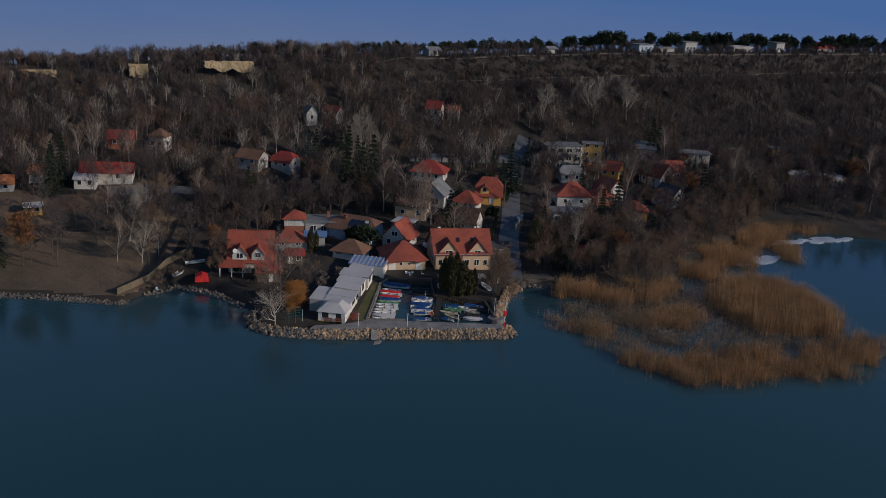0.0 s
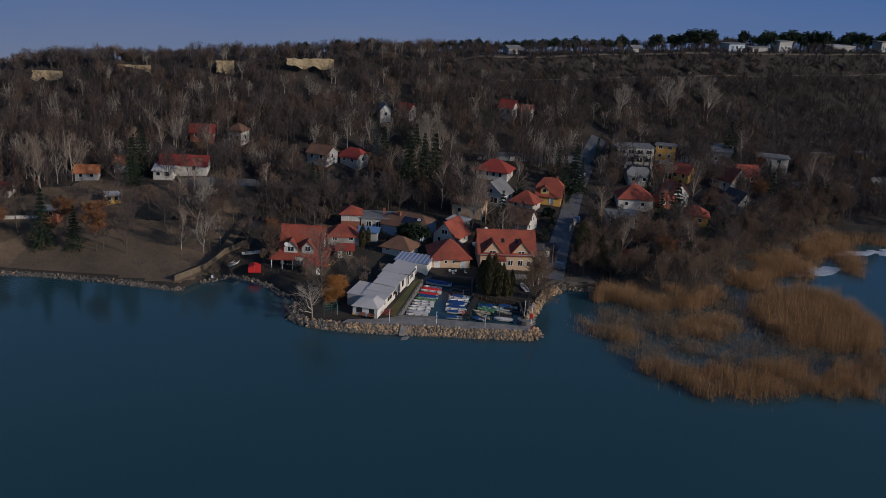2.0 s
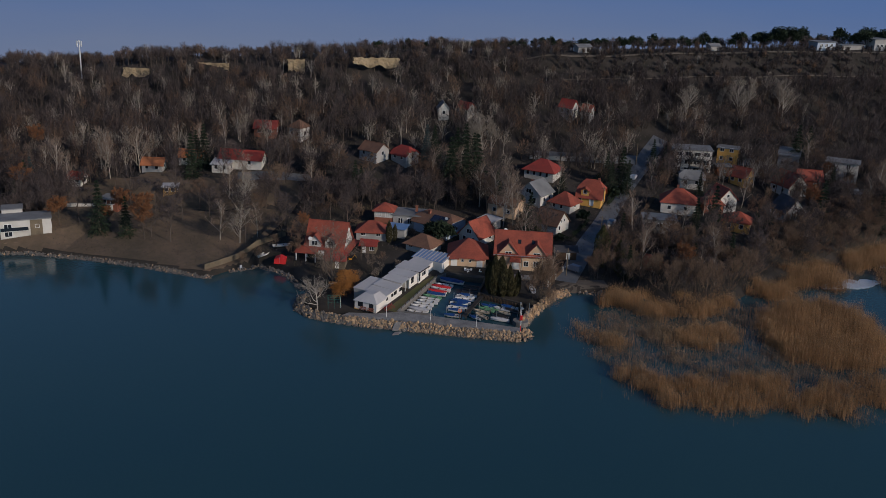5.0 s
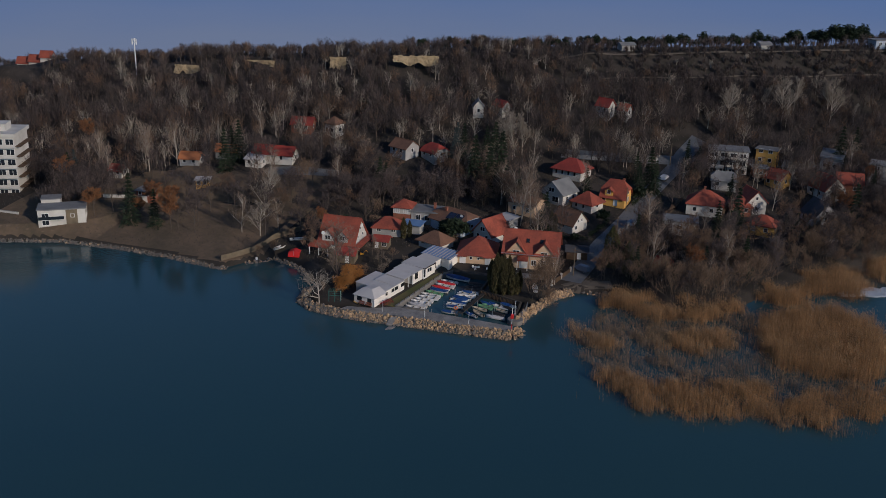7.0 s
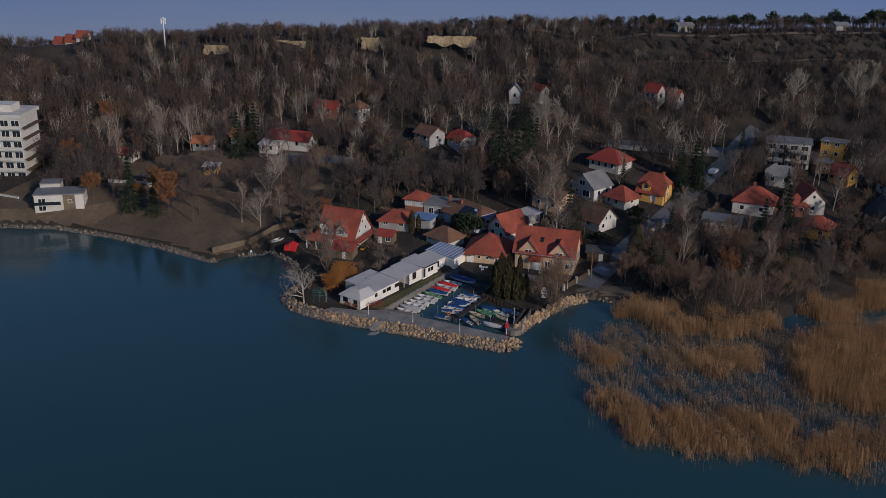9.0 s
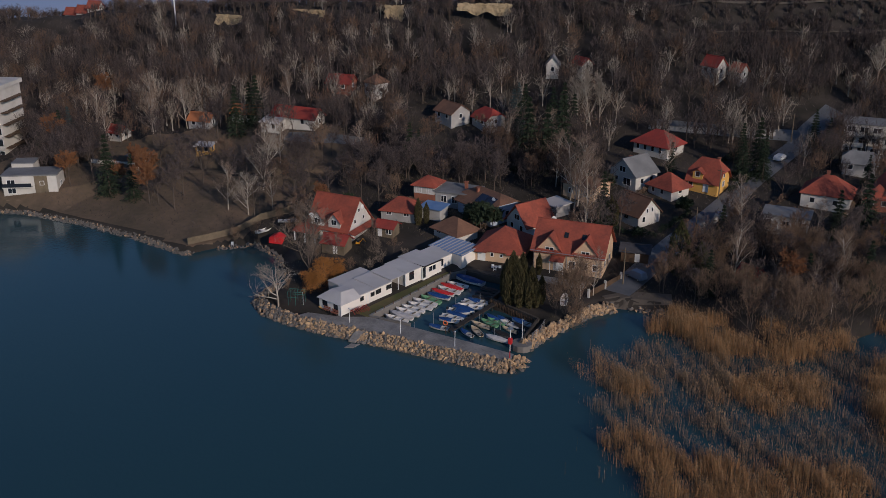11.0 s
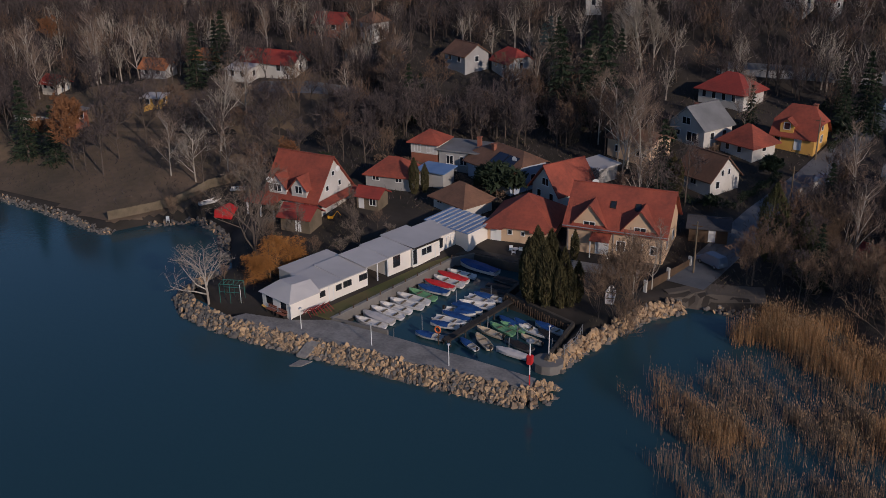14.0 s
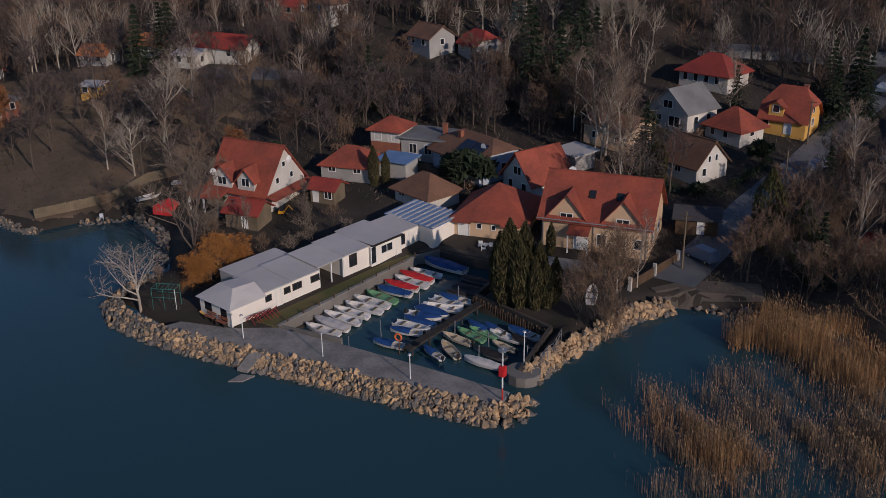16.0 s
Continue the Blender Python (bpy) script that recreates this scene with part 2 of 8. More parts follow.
cr.color_ramp.elements[1].color = (0.092, 0.168, 0.345, 1)
nt.links.new(geo.outputs["Position"], sep.inputs["Vector"])
nt.links.new(geo.outputs["Position"], mp.inputs["Vector"])
nt.links.new(mp.outputs["Vector"], nz.inputs["Vector"])
nt.links.new(nz.outputs["Fac"], ma.inputs[0])
nt.links.new(sep.outputs["Z"], ma.inputs[2])
nt.links.new(ma.outputs[0], mr.inputs["Value"])
nt.links.new(mr.outputs["Result"], cr.inputs["Fac"])
nt.links.new(cr.outputs["Color"], em.inputs["Color"])
nt.links.new(em.outputs["Emission"], nt.nodes["Material Output"].inputs["Surface"])


# ---- helpers of the place ----
def mesh_from(name, verts, faces, material, mats=None, idx=None):
    me = bpy.data.meshes.new(name)
    me.from_pydata(verts, [], faces)
    for m in (mats or [material]):
        me.materials.append(m)
    if idx is not None:
        me.polygons.foreach_set("material_index", idx)
    me.update()
    return me


def part(name, bm, material, parent, label=""):
    me = bpy.data.meshes.new(name)
    bmesh.ops.recalc_face_normals(bm, faces=bm.faces)
    bm.to_mesh(me)
    bm.free()
    me.materials.append(material)
    ob = new(name, me)
    ob.parent = parent
    return tagged(ob, label)


def box(bm, x0, y0, z0, x1, y1, z1):
    vs = [bm.verts.new(p) for p in ((x0, y0, z0), (x1, y0, z0), (x1, y1, z0), (x0, y1, z0), (x0, y0, z1), (x1, y0, z1), (x1, y1, z1), (x0, y1, z1))]
    for f in ((0, 3, 2, 1), (4, 5, 6, 7), (0, 1, 5, 4), (1, 2, 6, 5), (2, 3, 7, 6), (3, 0, 4, 7)):
        bm.faces.new([vs[i] for i in f])
    return vs


CREST = ([-600, -200, -140, -70, 20, 140, 300, 700], [274, 294, 301, 315, 347, 402, 485, 650])
SLOPE = ([-1500, -100, -30, 0, 8, 16, 40, 60, 80, 100, 126, 138, 400], [-470, 17, 35.5, 39, 38.5, 33, 18.5, 9.5, 6.2, 4.2, 2.2, 1.3, 1.2])
SHORE = [(-5000, 420), (-900, 260), (-300, 225), (-160, 196), (-112, 188.5), (-95, 195.2), (-79, 196.2), (-62, 195.5), (-47, 193.2), (-44.2, 199), (-38, 204.5), (-30, 201), (-21.2, 191.8),
         (-20.6, 183.2), (-9.1, 180.0), (0.8, 181.0), (1.2, 184.2), (4.6, 206.6), (5.9, 209.2), (15.2, 209.2), (15.3, 200.2), (16.4, 198.8), (25.4, 196.7), (26.0, 187.4), (27.0, 187.0), (27.4, 189.2),
         (29.2, 197.4), (31.4, 205.2), (35, 209.2), (46, 211.8), (52, 212), (56, 206.8), (62, 205.4), (70, 211.5), (78, 226), (95, 246), (117, 270), (148, 260), (200, 270), (400, 330), (1200, 500), (5000, 900)]


def shore_distance(x, y):
    """Metres inland of the shore line (negative: over water). Arrays."""
    best = np.full(x.shape, 1e9)
    for (ax, ay), (bx, by) in zip(SHORE, SHORE[1:]):
        dx, dy = bx - ax, by - ay
        t = np.clip(((x - ax) * dx + (y - ay) * dy) / (dx * dx + dy * dy), 0, 1)
        best = np.minimum(best, np.hypot(x - ax - t * dx, y - ay - t * dy))
    inside = np.zeros(x.shape, bool)
    poly = SHORE + [(5000, 4000), (-5000, 4000)]
    for (ax, ay), (bx, by) in zip(poly, poly[1:] + poly[:1]):
        if ay != by:
            c = ((ay > y) != (by > y)) & (x < (bx - ax) * (y - ay) / (by - ay) + ax)
            inside ^= c
    return np.where(inside, best, -best)


def land(x, y):
    """Height of the ground."""
    x, y = np.asarray(x, float), np.asarray(y, float)
    d = np.interp(x, *CREST) - y
    z = np.interp(d, *SLOPE)
    z = z - np.interp(x, [-1500, -400, -200, -140, -90, -40, 20, 100], [190, 48, 16, 10.5, 7, 3.5, 2.0, 0]) * np.clip(1 - (d - 15) / 60, 0, 1)
    z = z + np.interp(x, [-120, -80, -30, 0], [0, 3, 3, 0]) * np.clip(1 - np.abs(d - 62) / 30, 0, 1)
    bumps = 0.5 * np.sin(x * 0.11 + 1) * np.sin(y * 0.13) + 0.3 * np.sin(x * 0.31) * np.sin(y * 0.27 + 2)
    z = z + bumps * np.clip((z - 2) / 8, 0, 2.5) * np.interp(x, [-10, 40], [1, 0.2])
    s = shore_distance(x, y)
    bank = np.interp(x, [-125, -96, -86, -44, -37], [0.8, 0.5, 0.12, 0.12, 0.8])
    return np.where(s > 0, np.minimum(z, np.minimum(0.2 + s * 0.8, 0.8 + s * bank + np.maximum(s - 32, 0) * 0.8)), np.maximum(-2.0, s * 0.8))


def ground_at(x, y):
    return float(land(np.array([x]), np.array([y]))[0])


# ---- ground and water ----
xs = np.concatenate([np.linspace(-1400, -260, 25)[:-1], np.arange(-260, -60, 2.0), np.arange(-60, 60, 1.0), np.arange(60, 330, 2.0), np.linspace(330, 1450, 25)])
ys = np.concatenate([np.linspace(-300, 150, 8)[:-1], np.arange(150, 174, 2.0), np.arange(174, 220, 1.0), np.arange(220, 300, 2.0), np.arange(300, 470, 3.0), np.linspace(470, 1600, 20)])
gx, gy = np.meshgrid(xs, ys)
gz = land(gx.ravel(), gy.ravel())
nx, ny = len(xs), len(ys)
i, j = np.meshgrid(np.arange(nx - 1), np.arange(ny - 1))
a = (j * nx + i).ravel()
ground = new("ground", mesh_from("ground", np.stack([gx.ravel(), gy.ravel(), gz], 1).tolist(), np.stack([a, a + 1, a + nx + 1, a + nx], 1).tolist(), M_GROUND))
for p in ground.data.polygons:
    p.use_smooth = True
tagged(ground, "brown winter grass and leaf litter on the shore and hillside", "ground", kind="structure")
bm = bmesh.new()
vs = [bm.verts.new(p) for p in ((-3000, -1500, 0), (3000, -1500, 0), (3000, 280, 0), (-3000, 280, 0))]
bm.faces.new(vs)
water = part("water", bm, M_WATER, None)
tagged(water, "calm dark teal lake water with faint ripples", "water", kind="structure")
bv, bf = [], []
for k in range(41):
    az = radians(-115 + k * 5)
    bv += [(1500 * math.sin(az), 150 + 1500 * math.cos(az), -520), (1500 * math.sin(az), 150 + 1500 * math.cos(az), 420)]
    if k:
        bf.append((2 * k - 2, 2 * k, 2 * k + 1, 2 * k - 1))
tagged(new("backdrop", mesh_from("backdrop", bv, bf, M_HAZE)), "hazy blue winter sky low over the hills", "sky", kind="structure")


# ---- kinds of things ----
def empty(name, x, y, z, rz=0.0, label="", category="", group=""):
    e = new(name)
    e.matrix_world = pose(x, y, z, 0, 0, rz)
    return tagged(e, label, category, group)


def bar(bm, p, q, r0, r1, n=6):
    """A tapered round bar from p to q."""
    p, q = Vector(p), Vector(q)
    m = (q - p).to_track_quat("Z", "Y").to_matrix()
    rings = []
    for c, r in ((p, r0), (q, r1)):
        rings.append([bm.verts.new(c + m @ Vector((r * math.cos(6.2832 * k / n), r * math.sin(6.2832 * k / n), 0))) for k in range(n)])
    for k in range(n):
        bm.faces.new((rings[0][k], rings[0][(k + 1) % n], rings[1][(k + 1) % n], rings[1][k]))
    bm.faces.new(rings[0][::-1]), bm.faces.new(rings[1])


def prism(bm, poly, z0, z1):
    """An upright prism over a plan polygon; z0, z1 numbers."""
    lo, hi = [bm.verts.new((x, y, z0)) for x, y in poly], [bm.verts.new((x, y, z1)) for x, y in poly]
    n = len(poly)
    for k in range(n):
        bm.faces.new((lo[k], lo[(k + 1) % n], hi[(k + 1) % n], hi[k]))
    bm.faces.new(lo[::-1]), bm.faces.new(hi)


def slab(bm, pts, t):
    """A quad or triangle given a thickness t downwards along z."""
    hi, lo = [bm.verts.new(p) for p in pts], [bm.verts.new((p[0], p[1], p[2] - t)) for p in pts]
    n = len(pts)
    bm.faces.new(hi), bm.faces.new(lo[::-1])
    for k in range(n):
        bm.faces.new((hi[k], lo[k], lo[(k + 1) % n], hi[(k + 1) % n]))


WINDOW_MESHES = {}


def opening(parent, kind, side, u, z, w, h, hw, hd, frame_mat, pane_mat):
    """A window or door on one side (f, b, l, r) of a box hw x hd (half sizes): frame with pane as its part."""
    key = (kind, w, h, frame_mat.name, pane_mat.name)
    if key not in WINDOW_MESHES:
        bm = bmesh.new()
        t = 0.09
        loops = [[bm.verts.new((sx * (w / 2 - i_), yy, (h - i_) if sz else i_)) for sx, sz in ((-1, 0), (1, 0), (1, 1), (-1, 1))] for yy in (-0.07, 0.06) for i_ in (0, t)]
        fo, fi, bo, bi = loops
        for k in range(4):
            n_ = (k + 1) % 4
            for q in ((fo[k], fo[n_], fi[n_], fi[k]), (bi[k], bi[n_], bo[n_], bo[k]), (fo[n_], fo[k], bo[k], bo[n_]), (fi[k], fi[n_], bi[n_], bi[k])):
                bm.faces.new(q)
        bmesh.ops.recalc_face_normals(bm, faces=bm.faces)
        f = bpy.data.meshes.new(kind)
        bm.to_mesh(f), bm.free()
        f.materials.append(frame_mat)
        bm = bmesh.new()
        box(bm, -w / 2 + t + 0.003, -0.03, t + 0.003, w / 2 - t - 0.003, 0.05, h - t - 0.003)
        g = bpy.data.meshes.new("pane")
        bm.to_mesh(g), bm.free()
        g.materials.append(pane_mat)
        bm = bmesh.new()
        box(bm, -0.04, -0.06, t + 0.004, 0.04, -0.034, h - t - 0.004)
        mu = bpy.data.meshes.new("mullion")
        bm.to_mesh(mu), bm.free()
        mu.materials.append(frame_mat)
        WINDOW_MESHES[key] = (f, g, mu)
    f, g, mu = WINDOW_MESHES[key]
    at = {"f": pose(u, -hd, z), "b": pose(u, hd, z, 0, 0, 180), "l": pose(-hw, u, z, 0, 0, -90), "r": pose(hw, u, z, 0, 0, 90)}[side]
    o, q = new(kind, f), new("pane" if kind == "window" else "panel", g)
    o.parent, q.parent = parent, o
    o.matrix_local = at
    if w > 1.1:
        r = new("mullion", mu)
        r.parent = o
    return o


def shell(bm, verts, faces, t):
    """One closed skin of thickness t under the given faces."""
    hi, lo = [bm.verts.new(v) for v in verts], [bm.verts.new((v[0], v[1], v[2] - t)) for v in verts]
    edges = {}
    for f in faces:
        bm.faces.new([hi[k] for k in f]), bm.faces.new([lo[k] for k in reversed(f)])
        for p, q in zip(f, f[1:] + f[:1]):
            edges[p, q] = 1
    for p, q in edges:
        if (q, p) not in edges:
            bm.faces.new((hi[q], hi[p], lo[p], lo[q]))


def roof_bm(kind, w, d, h, rise, over, t=0.16):
    bm = bmesh.new()
    W, D = w / 2 + over, d / 2 + over
    z0, zt = h - rise * over / (d / 2) + t, h + rise + t
    if kind == "gable":
        shell(bm, [(-W, -D, z0), (W, -D, z0), (W, 0, zt), (-W, 0, zt), (W, D, z0), (-W, D, z0)], [[0, 1, 2, 3], [3, 2, 4, 5]], t)
    elif kind == "half":
        zc, y2, r = h + rise * 0.4 + t, 0.3 * d, w / 2 - min(0.3 * d, w * 0.3) * 0.75
        shell(bm, [(-W, -D, z0), (W, -D, z0), (W, -y2, zc), (r, 0, zt), (-r, 0, zt), (-W, -y2, zc), (W, D, z0), (-W, D, z0), (W, y2, zc), (-W, y2, zc)],
              [[0, 1, 2, 3, 4, 5], [6, 7, 9, 4, 3, 8], [2, 8, 3], [9, 5, 4]], t)
    elif kind == "hip":
        r = max(w / 2 - d / 2, 0.02)
        shell(bm, [(-W, -D, z0), (W, -D, z0), (W, D, z0), (-W, D, z0), (-r, 0, zt), (r, 0, zt)], [[0, 1, 5, 4], [1, 2, 5], [2, 3, 4, 5], [3, 0, 4]], t)
    elif kind == "flat":
        box(bm, -W, -D, h + 0.002, W, D, h + 0.25)
    elif kind == "mono":
        slab(bm, [(-W, -D, h + t), (W, -D, h + t), (W, D, h + rise + t), (-W, D, h + rise + t)], t)
    return bm


def house(label, x, y, rz, w, d, h, rise, kind, wall, roof, wins=(), doors=(), chimney=None, z=None, over=0.45, category="house", name="house", roof_label="", dormers=(), frame_mat=None, pane=None):
    """Ridge along local x. wins: (side, u, z, w, h)."""
    c, s = math.cos(radians(rz)), math.sin(radians(rz))
    corners = [(x + c * a - s * b, y + s * a + c * b) for a in (-w / 2, w / 2) for b in (-d / 2, d / 2)]
    zs = [ground_at(*p) for p in corners]
    z = (max(zs) * 0.6 + min(zs) * 0.4) if z is None else z
    e = empty(name, x, y, z, rz, label, category)
    bm = bmesh.new()
    deep = min(-0.6, min(zs) - z - 0.2)
    if kind in ("gable", "half"):
        prof = [(-d / 2, deep), (d / 2, deep), (d / 2, h), (0, h + rise), (-d / 2, h)] if kind == "gable" else [(-d / 2, deep), (d / 2, deep), (d / 2, h), (0.28 * d, h + rise * 0.4), (-0.28 * d, h + rise * 0.4), (-d / 2, h)]
        ends = [[bm.verts.new((sx * w / 2, b, zz)) for b, zz in prof] for sx in (-1, 1)]
        n = len(prof)
        for k in range(n):
            bm.faces.new((ends[0][k], ends[0][(k + 1) % n], ends[1][(k + 1) % n], ends[1][k]))
        bm.faces.new(ends[0][::-1]), bm.faces.new(ends[1])
    else:
        box(bm, -w / 2, -d / 2, deep, w / 2, d / 2, h + (rise * 0.3 if kind == "mono" else 0))
    part("wall", bm, wall, e)
    part("roof", roof_bm(kind, w, d, h, rise, over), roof, e, roof_label)
    if kind == "gable":
        bm = bmesh.new()
        box(bm, -w / 2 - over - 0.02, -0.13, h + rise + 0.1, w / 2 + over + 0.02, 0.13, h + rise + 0.24)
        part("ridge", bm, roof, e)
    for o in wins:
        opening(e, "window", *o, w / 2, d / 2, frame_mat or M_FRAME, M_GLASS)
    for o in doors:
        opening(e, "door", *o, w / 2, d / 2, frame_mat or M_FRAME, pane or M_FRAME)
    if chimney:
        cx, cy, ct = chimney
        bm = bmesh.new()
        zr = h + rise * (1 - abs(cy) / (d / 2))
        box(bm, cx - 0.3, cy - 0.3, zr - 0.5, cx + 0.3, cy + 0.3, zr + ct)
        box(bm, cx - 0.38, cy - 0.38, zr + ct, cx + 0.38, cy + 0.38, zr + ct + 0.12)
        part("chimney", bm, M_BRICK, e)
    for u, dw, dh, dr in dormers:
        # a cross gable standing on the front wall
        run = d / 2 * (dr + dh) / rise
        bm = bmesh.new()
        yf = -d / 2 - 0.03
        prof = [(-dw / 2, h - 0.3), (dw / 2, h - 0.3), (dw / 2, h + dh), (0, h + dh + dr), (-dw / 2, h + dh)]
        a_, b_ = [[bm.verts.new((u + px, yy, pz)) for px, pz in prof] for yy in (yf, yf + run)]
        for k in range(5):
            bm.faces.new((a_[k], a_[(k + 1) % 5], b_[(k + 1) % 5], b_[k]))
        bm.faces.new(a_[::-1]), bm.faces.new(b_)
        dm = part("dormer", bm, wall, e)
        bm = bmesh.new()
        ex = dw / 2 + 0.35
        ez, et = h + dh - dr * 0.35 / (dw / 2) + 0.14, h + dh + dr + 0.14
        shell(bm, [(u - ex, yf - 0.35, ez), (u, yf - 0.35, et), (u, yf + run, et), (u - ex, yf + run * 0.75, ez), (u + ex, yf - 0.35, ez), (u + ex, yf + run * 0.75, ez)], [[0, 1, 2, 3], [1, 4, 5, 2]], 0.12)
        part("dormer_roof", bm, roof, dm)
        opening(e, "window", "f", u, h + dh - 0.9, min(1.6, dw * 0.5), 1.2, w / 2, d / 2 + 0.03, M_FRAME, M_GLASS)
    return e


def tubes_mesh(name, segs, material, sides):
    """segs: rows p0 p1 r0 r1; each becomes a tapered tube."""
    segs = np.array(segs, float)
    p, q, r0, r1 = segs[:, :3], segs[:, 3:6], segs[:, 6], segs[:, 7]
    n = len(segs)
    dv = q - p
    dv /= np.linalg.norm(dv, axis=1)[:, None] + 1e-9
    ref = np.where(np.abs(dv[:, 2:3]) < 0.9, np.array([[0, 0, 1.0]]), np.array([[1.0, 0, 0]]))
    u = np.cross(dv, ref)
    u /= np.linalg.norm(u, axis=1)[:, None]
    v = np.cross(dv, u)
    V = np.zeros((n, 2, sides, 3))
    for k in range(sides):
        a_ = 2 * math.pi * k / sides
        o = u * math.cos(a_) + v * math.sin(a_)
        V[:, 0, k], V[:, 1, k] = p + o * r0[:, None], q + o * r1[:, None]
    base = np.arange(n)[:, None] * 2 * sides
    F = []
    for k in range(sides):
        k2 = (k + 1) % sides
        F.append(np.stack([base[:, 0] + k, base[:, 0] + k2, base[:, 0] + sides + k2, base[:, 0] + sides + k], 1))
    return mesh_from(name, V.reshape(-1, 3).tolist(), np.concatenate(F).tolist(), material)


def blades_mesh(name, c, d, L, w, material):
    """Thin triangles: centres c, directions d, half lengths L, half widths w."""
    m = len(c)
    d = d / (np.linalg.norm(d, axis=1)[:, None] + 1e-9)
    s = np.cross(d, np.random.randn(m, 3))
    s /= np.linalg.norm(s, axis=1)[:, None] + 1e-9
    L, w = np.reshape(L, (-1, 1)), np.reshape(w, (-1, 1))
    V = np.stack([c - d * L - s * w, c - d * L + s * w, c + d * L], 1).reshape(-1, 3)
    return mesh_from(name, V.tolist(), np.arange(3 * m).reshape(-1, 3).tolist(), material)


def bare_tree(h, spread, up, seed, bark, twig, drop=0.0, fork=0.3, twigs=7, width=0.026, counts=(9, 6, 5), thick=0.012, reach=1.0, trunk=0.8):
    """Trunk with limbs, and a crown of branches and twigs, as two meshes. up: 0 spreading, 1 upright."""
    rng = np.random.RandomState(seed)
    big, mid, fine = [], [], []
    r = h * thick

    def grow(p, dirv, length, rad, level):
        steps = (3, 3, 2, 1)[level]
        pts = [p]
        dd = dirv / np.linalg.norm(dirv)
        for k in range(steps):
            dd = dd + rng.randn(3) * (0.07 if level == 0 else 0.2) + np.array([0, 0, (0.10 * up - drop * (level >= 2))])
            dd /= np.linalg.norm(dd)
            q = pts[-1] + dd * length / steps
            a0, a1 = rad * (1 - k / steps * 0.6), rad * (1 - (k + 1) / steps * 0.6)
            if level < 3:
                (big if level < 2 else mid).append([*pts[-1], *q, max(a0, 0.012), max(a1, 0.009)])
            else:
                fine.append([*((pts[-1] + q) / 2), *dd, length / steps * 0.5])
            pts.append(q)
        if level >= 3:
            for k in range(twigs):
                f = rng.rand()
                c = pts[0] * (1 - f) + pts[-1] * f
                td = dd + rng.randn(3) * 0.7 + np.array([0, 0, 0.25 * up - drop * 1.5])
                td /= np.linalg.norm(td)
                tl = length * rng.uniform(0.25, 0.55) * reach
                fine.append([*(c + td * tl), *td, tl])
            return
        n = counts[level]
        for k in range(n):
            f = fork + (1 - fork) * (k + rng.rand()) / n if level == 0 else 0.25 + 0.75 * (k + rng.rand()) / n
            i = min(int(f * steps), steps - 1)
            c = pts[i] + (pts[i + 1] - pts[i]) * (f * steps - i)
            az = rng.rand() * 6.283
            out = np.array([math.cos(az), math.sin(az), 0])
            nd = dd * (0.55 + 0.5 * up) + out * (1.0 - 0.5 * up) * (0.8 + 0.4 * rng.rand()) + np.array([0, 0, 0.25 + 0.3 * up])
            ll = length * ((spread * (1.1 - 0.6 * f)) if level == 0 else 0.6 * (1.15 - 0.5 * f))
            grow(c, nd, ll, rad * (0.5 if level == 0 else 0.5) * (1.2 - 0.5 * f), level + 1)

    grow(np.zeros(3) - np.array([0, 0, 0.3]), np.array([0, 0, 1.0]), h * trunk, r, 0)
    fine = np.array(fine)
    crown_a = tubes_mesh("crown", mid, twig, 3)
    V = [list(v.co) for v in crown_a.vertices]
    F = [list(p.vertices) for p in crown_a.polygons]
    m = len(fine)
    d = fine[:, 3:6]
    s = np.cross(d, rng.randn(m, 3))
    s /= np.linalg.norm(s, axis=1)[:, None]
    tri = np.stack([fine[:, :3] - d * fine[:, 6:] - s * width, fine[:, :3] - d * fine[:, 6:] + s * width, fine[:, :3] + d * fine[:, 6:]], 1).reshape(-1, 3)
    n0 = len(V)
    V += tri.tolist()
    F += (np.arange(3 * m).reshape(-1, 3) + n0).tolist()
    bpy.data.meshes.remove(crown_a)
    return tubes_mesh("trunk", big, bark, 6), mesh_from("crown", V, F, twig)


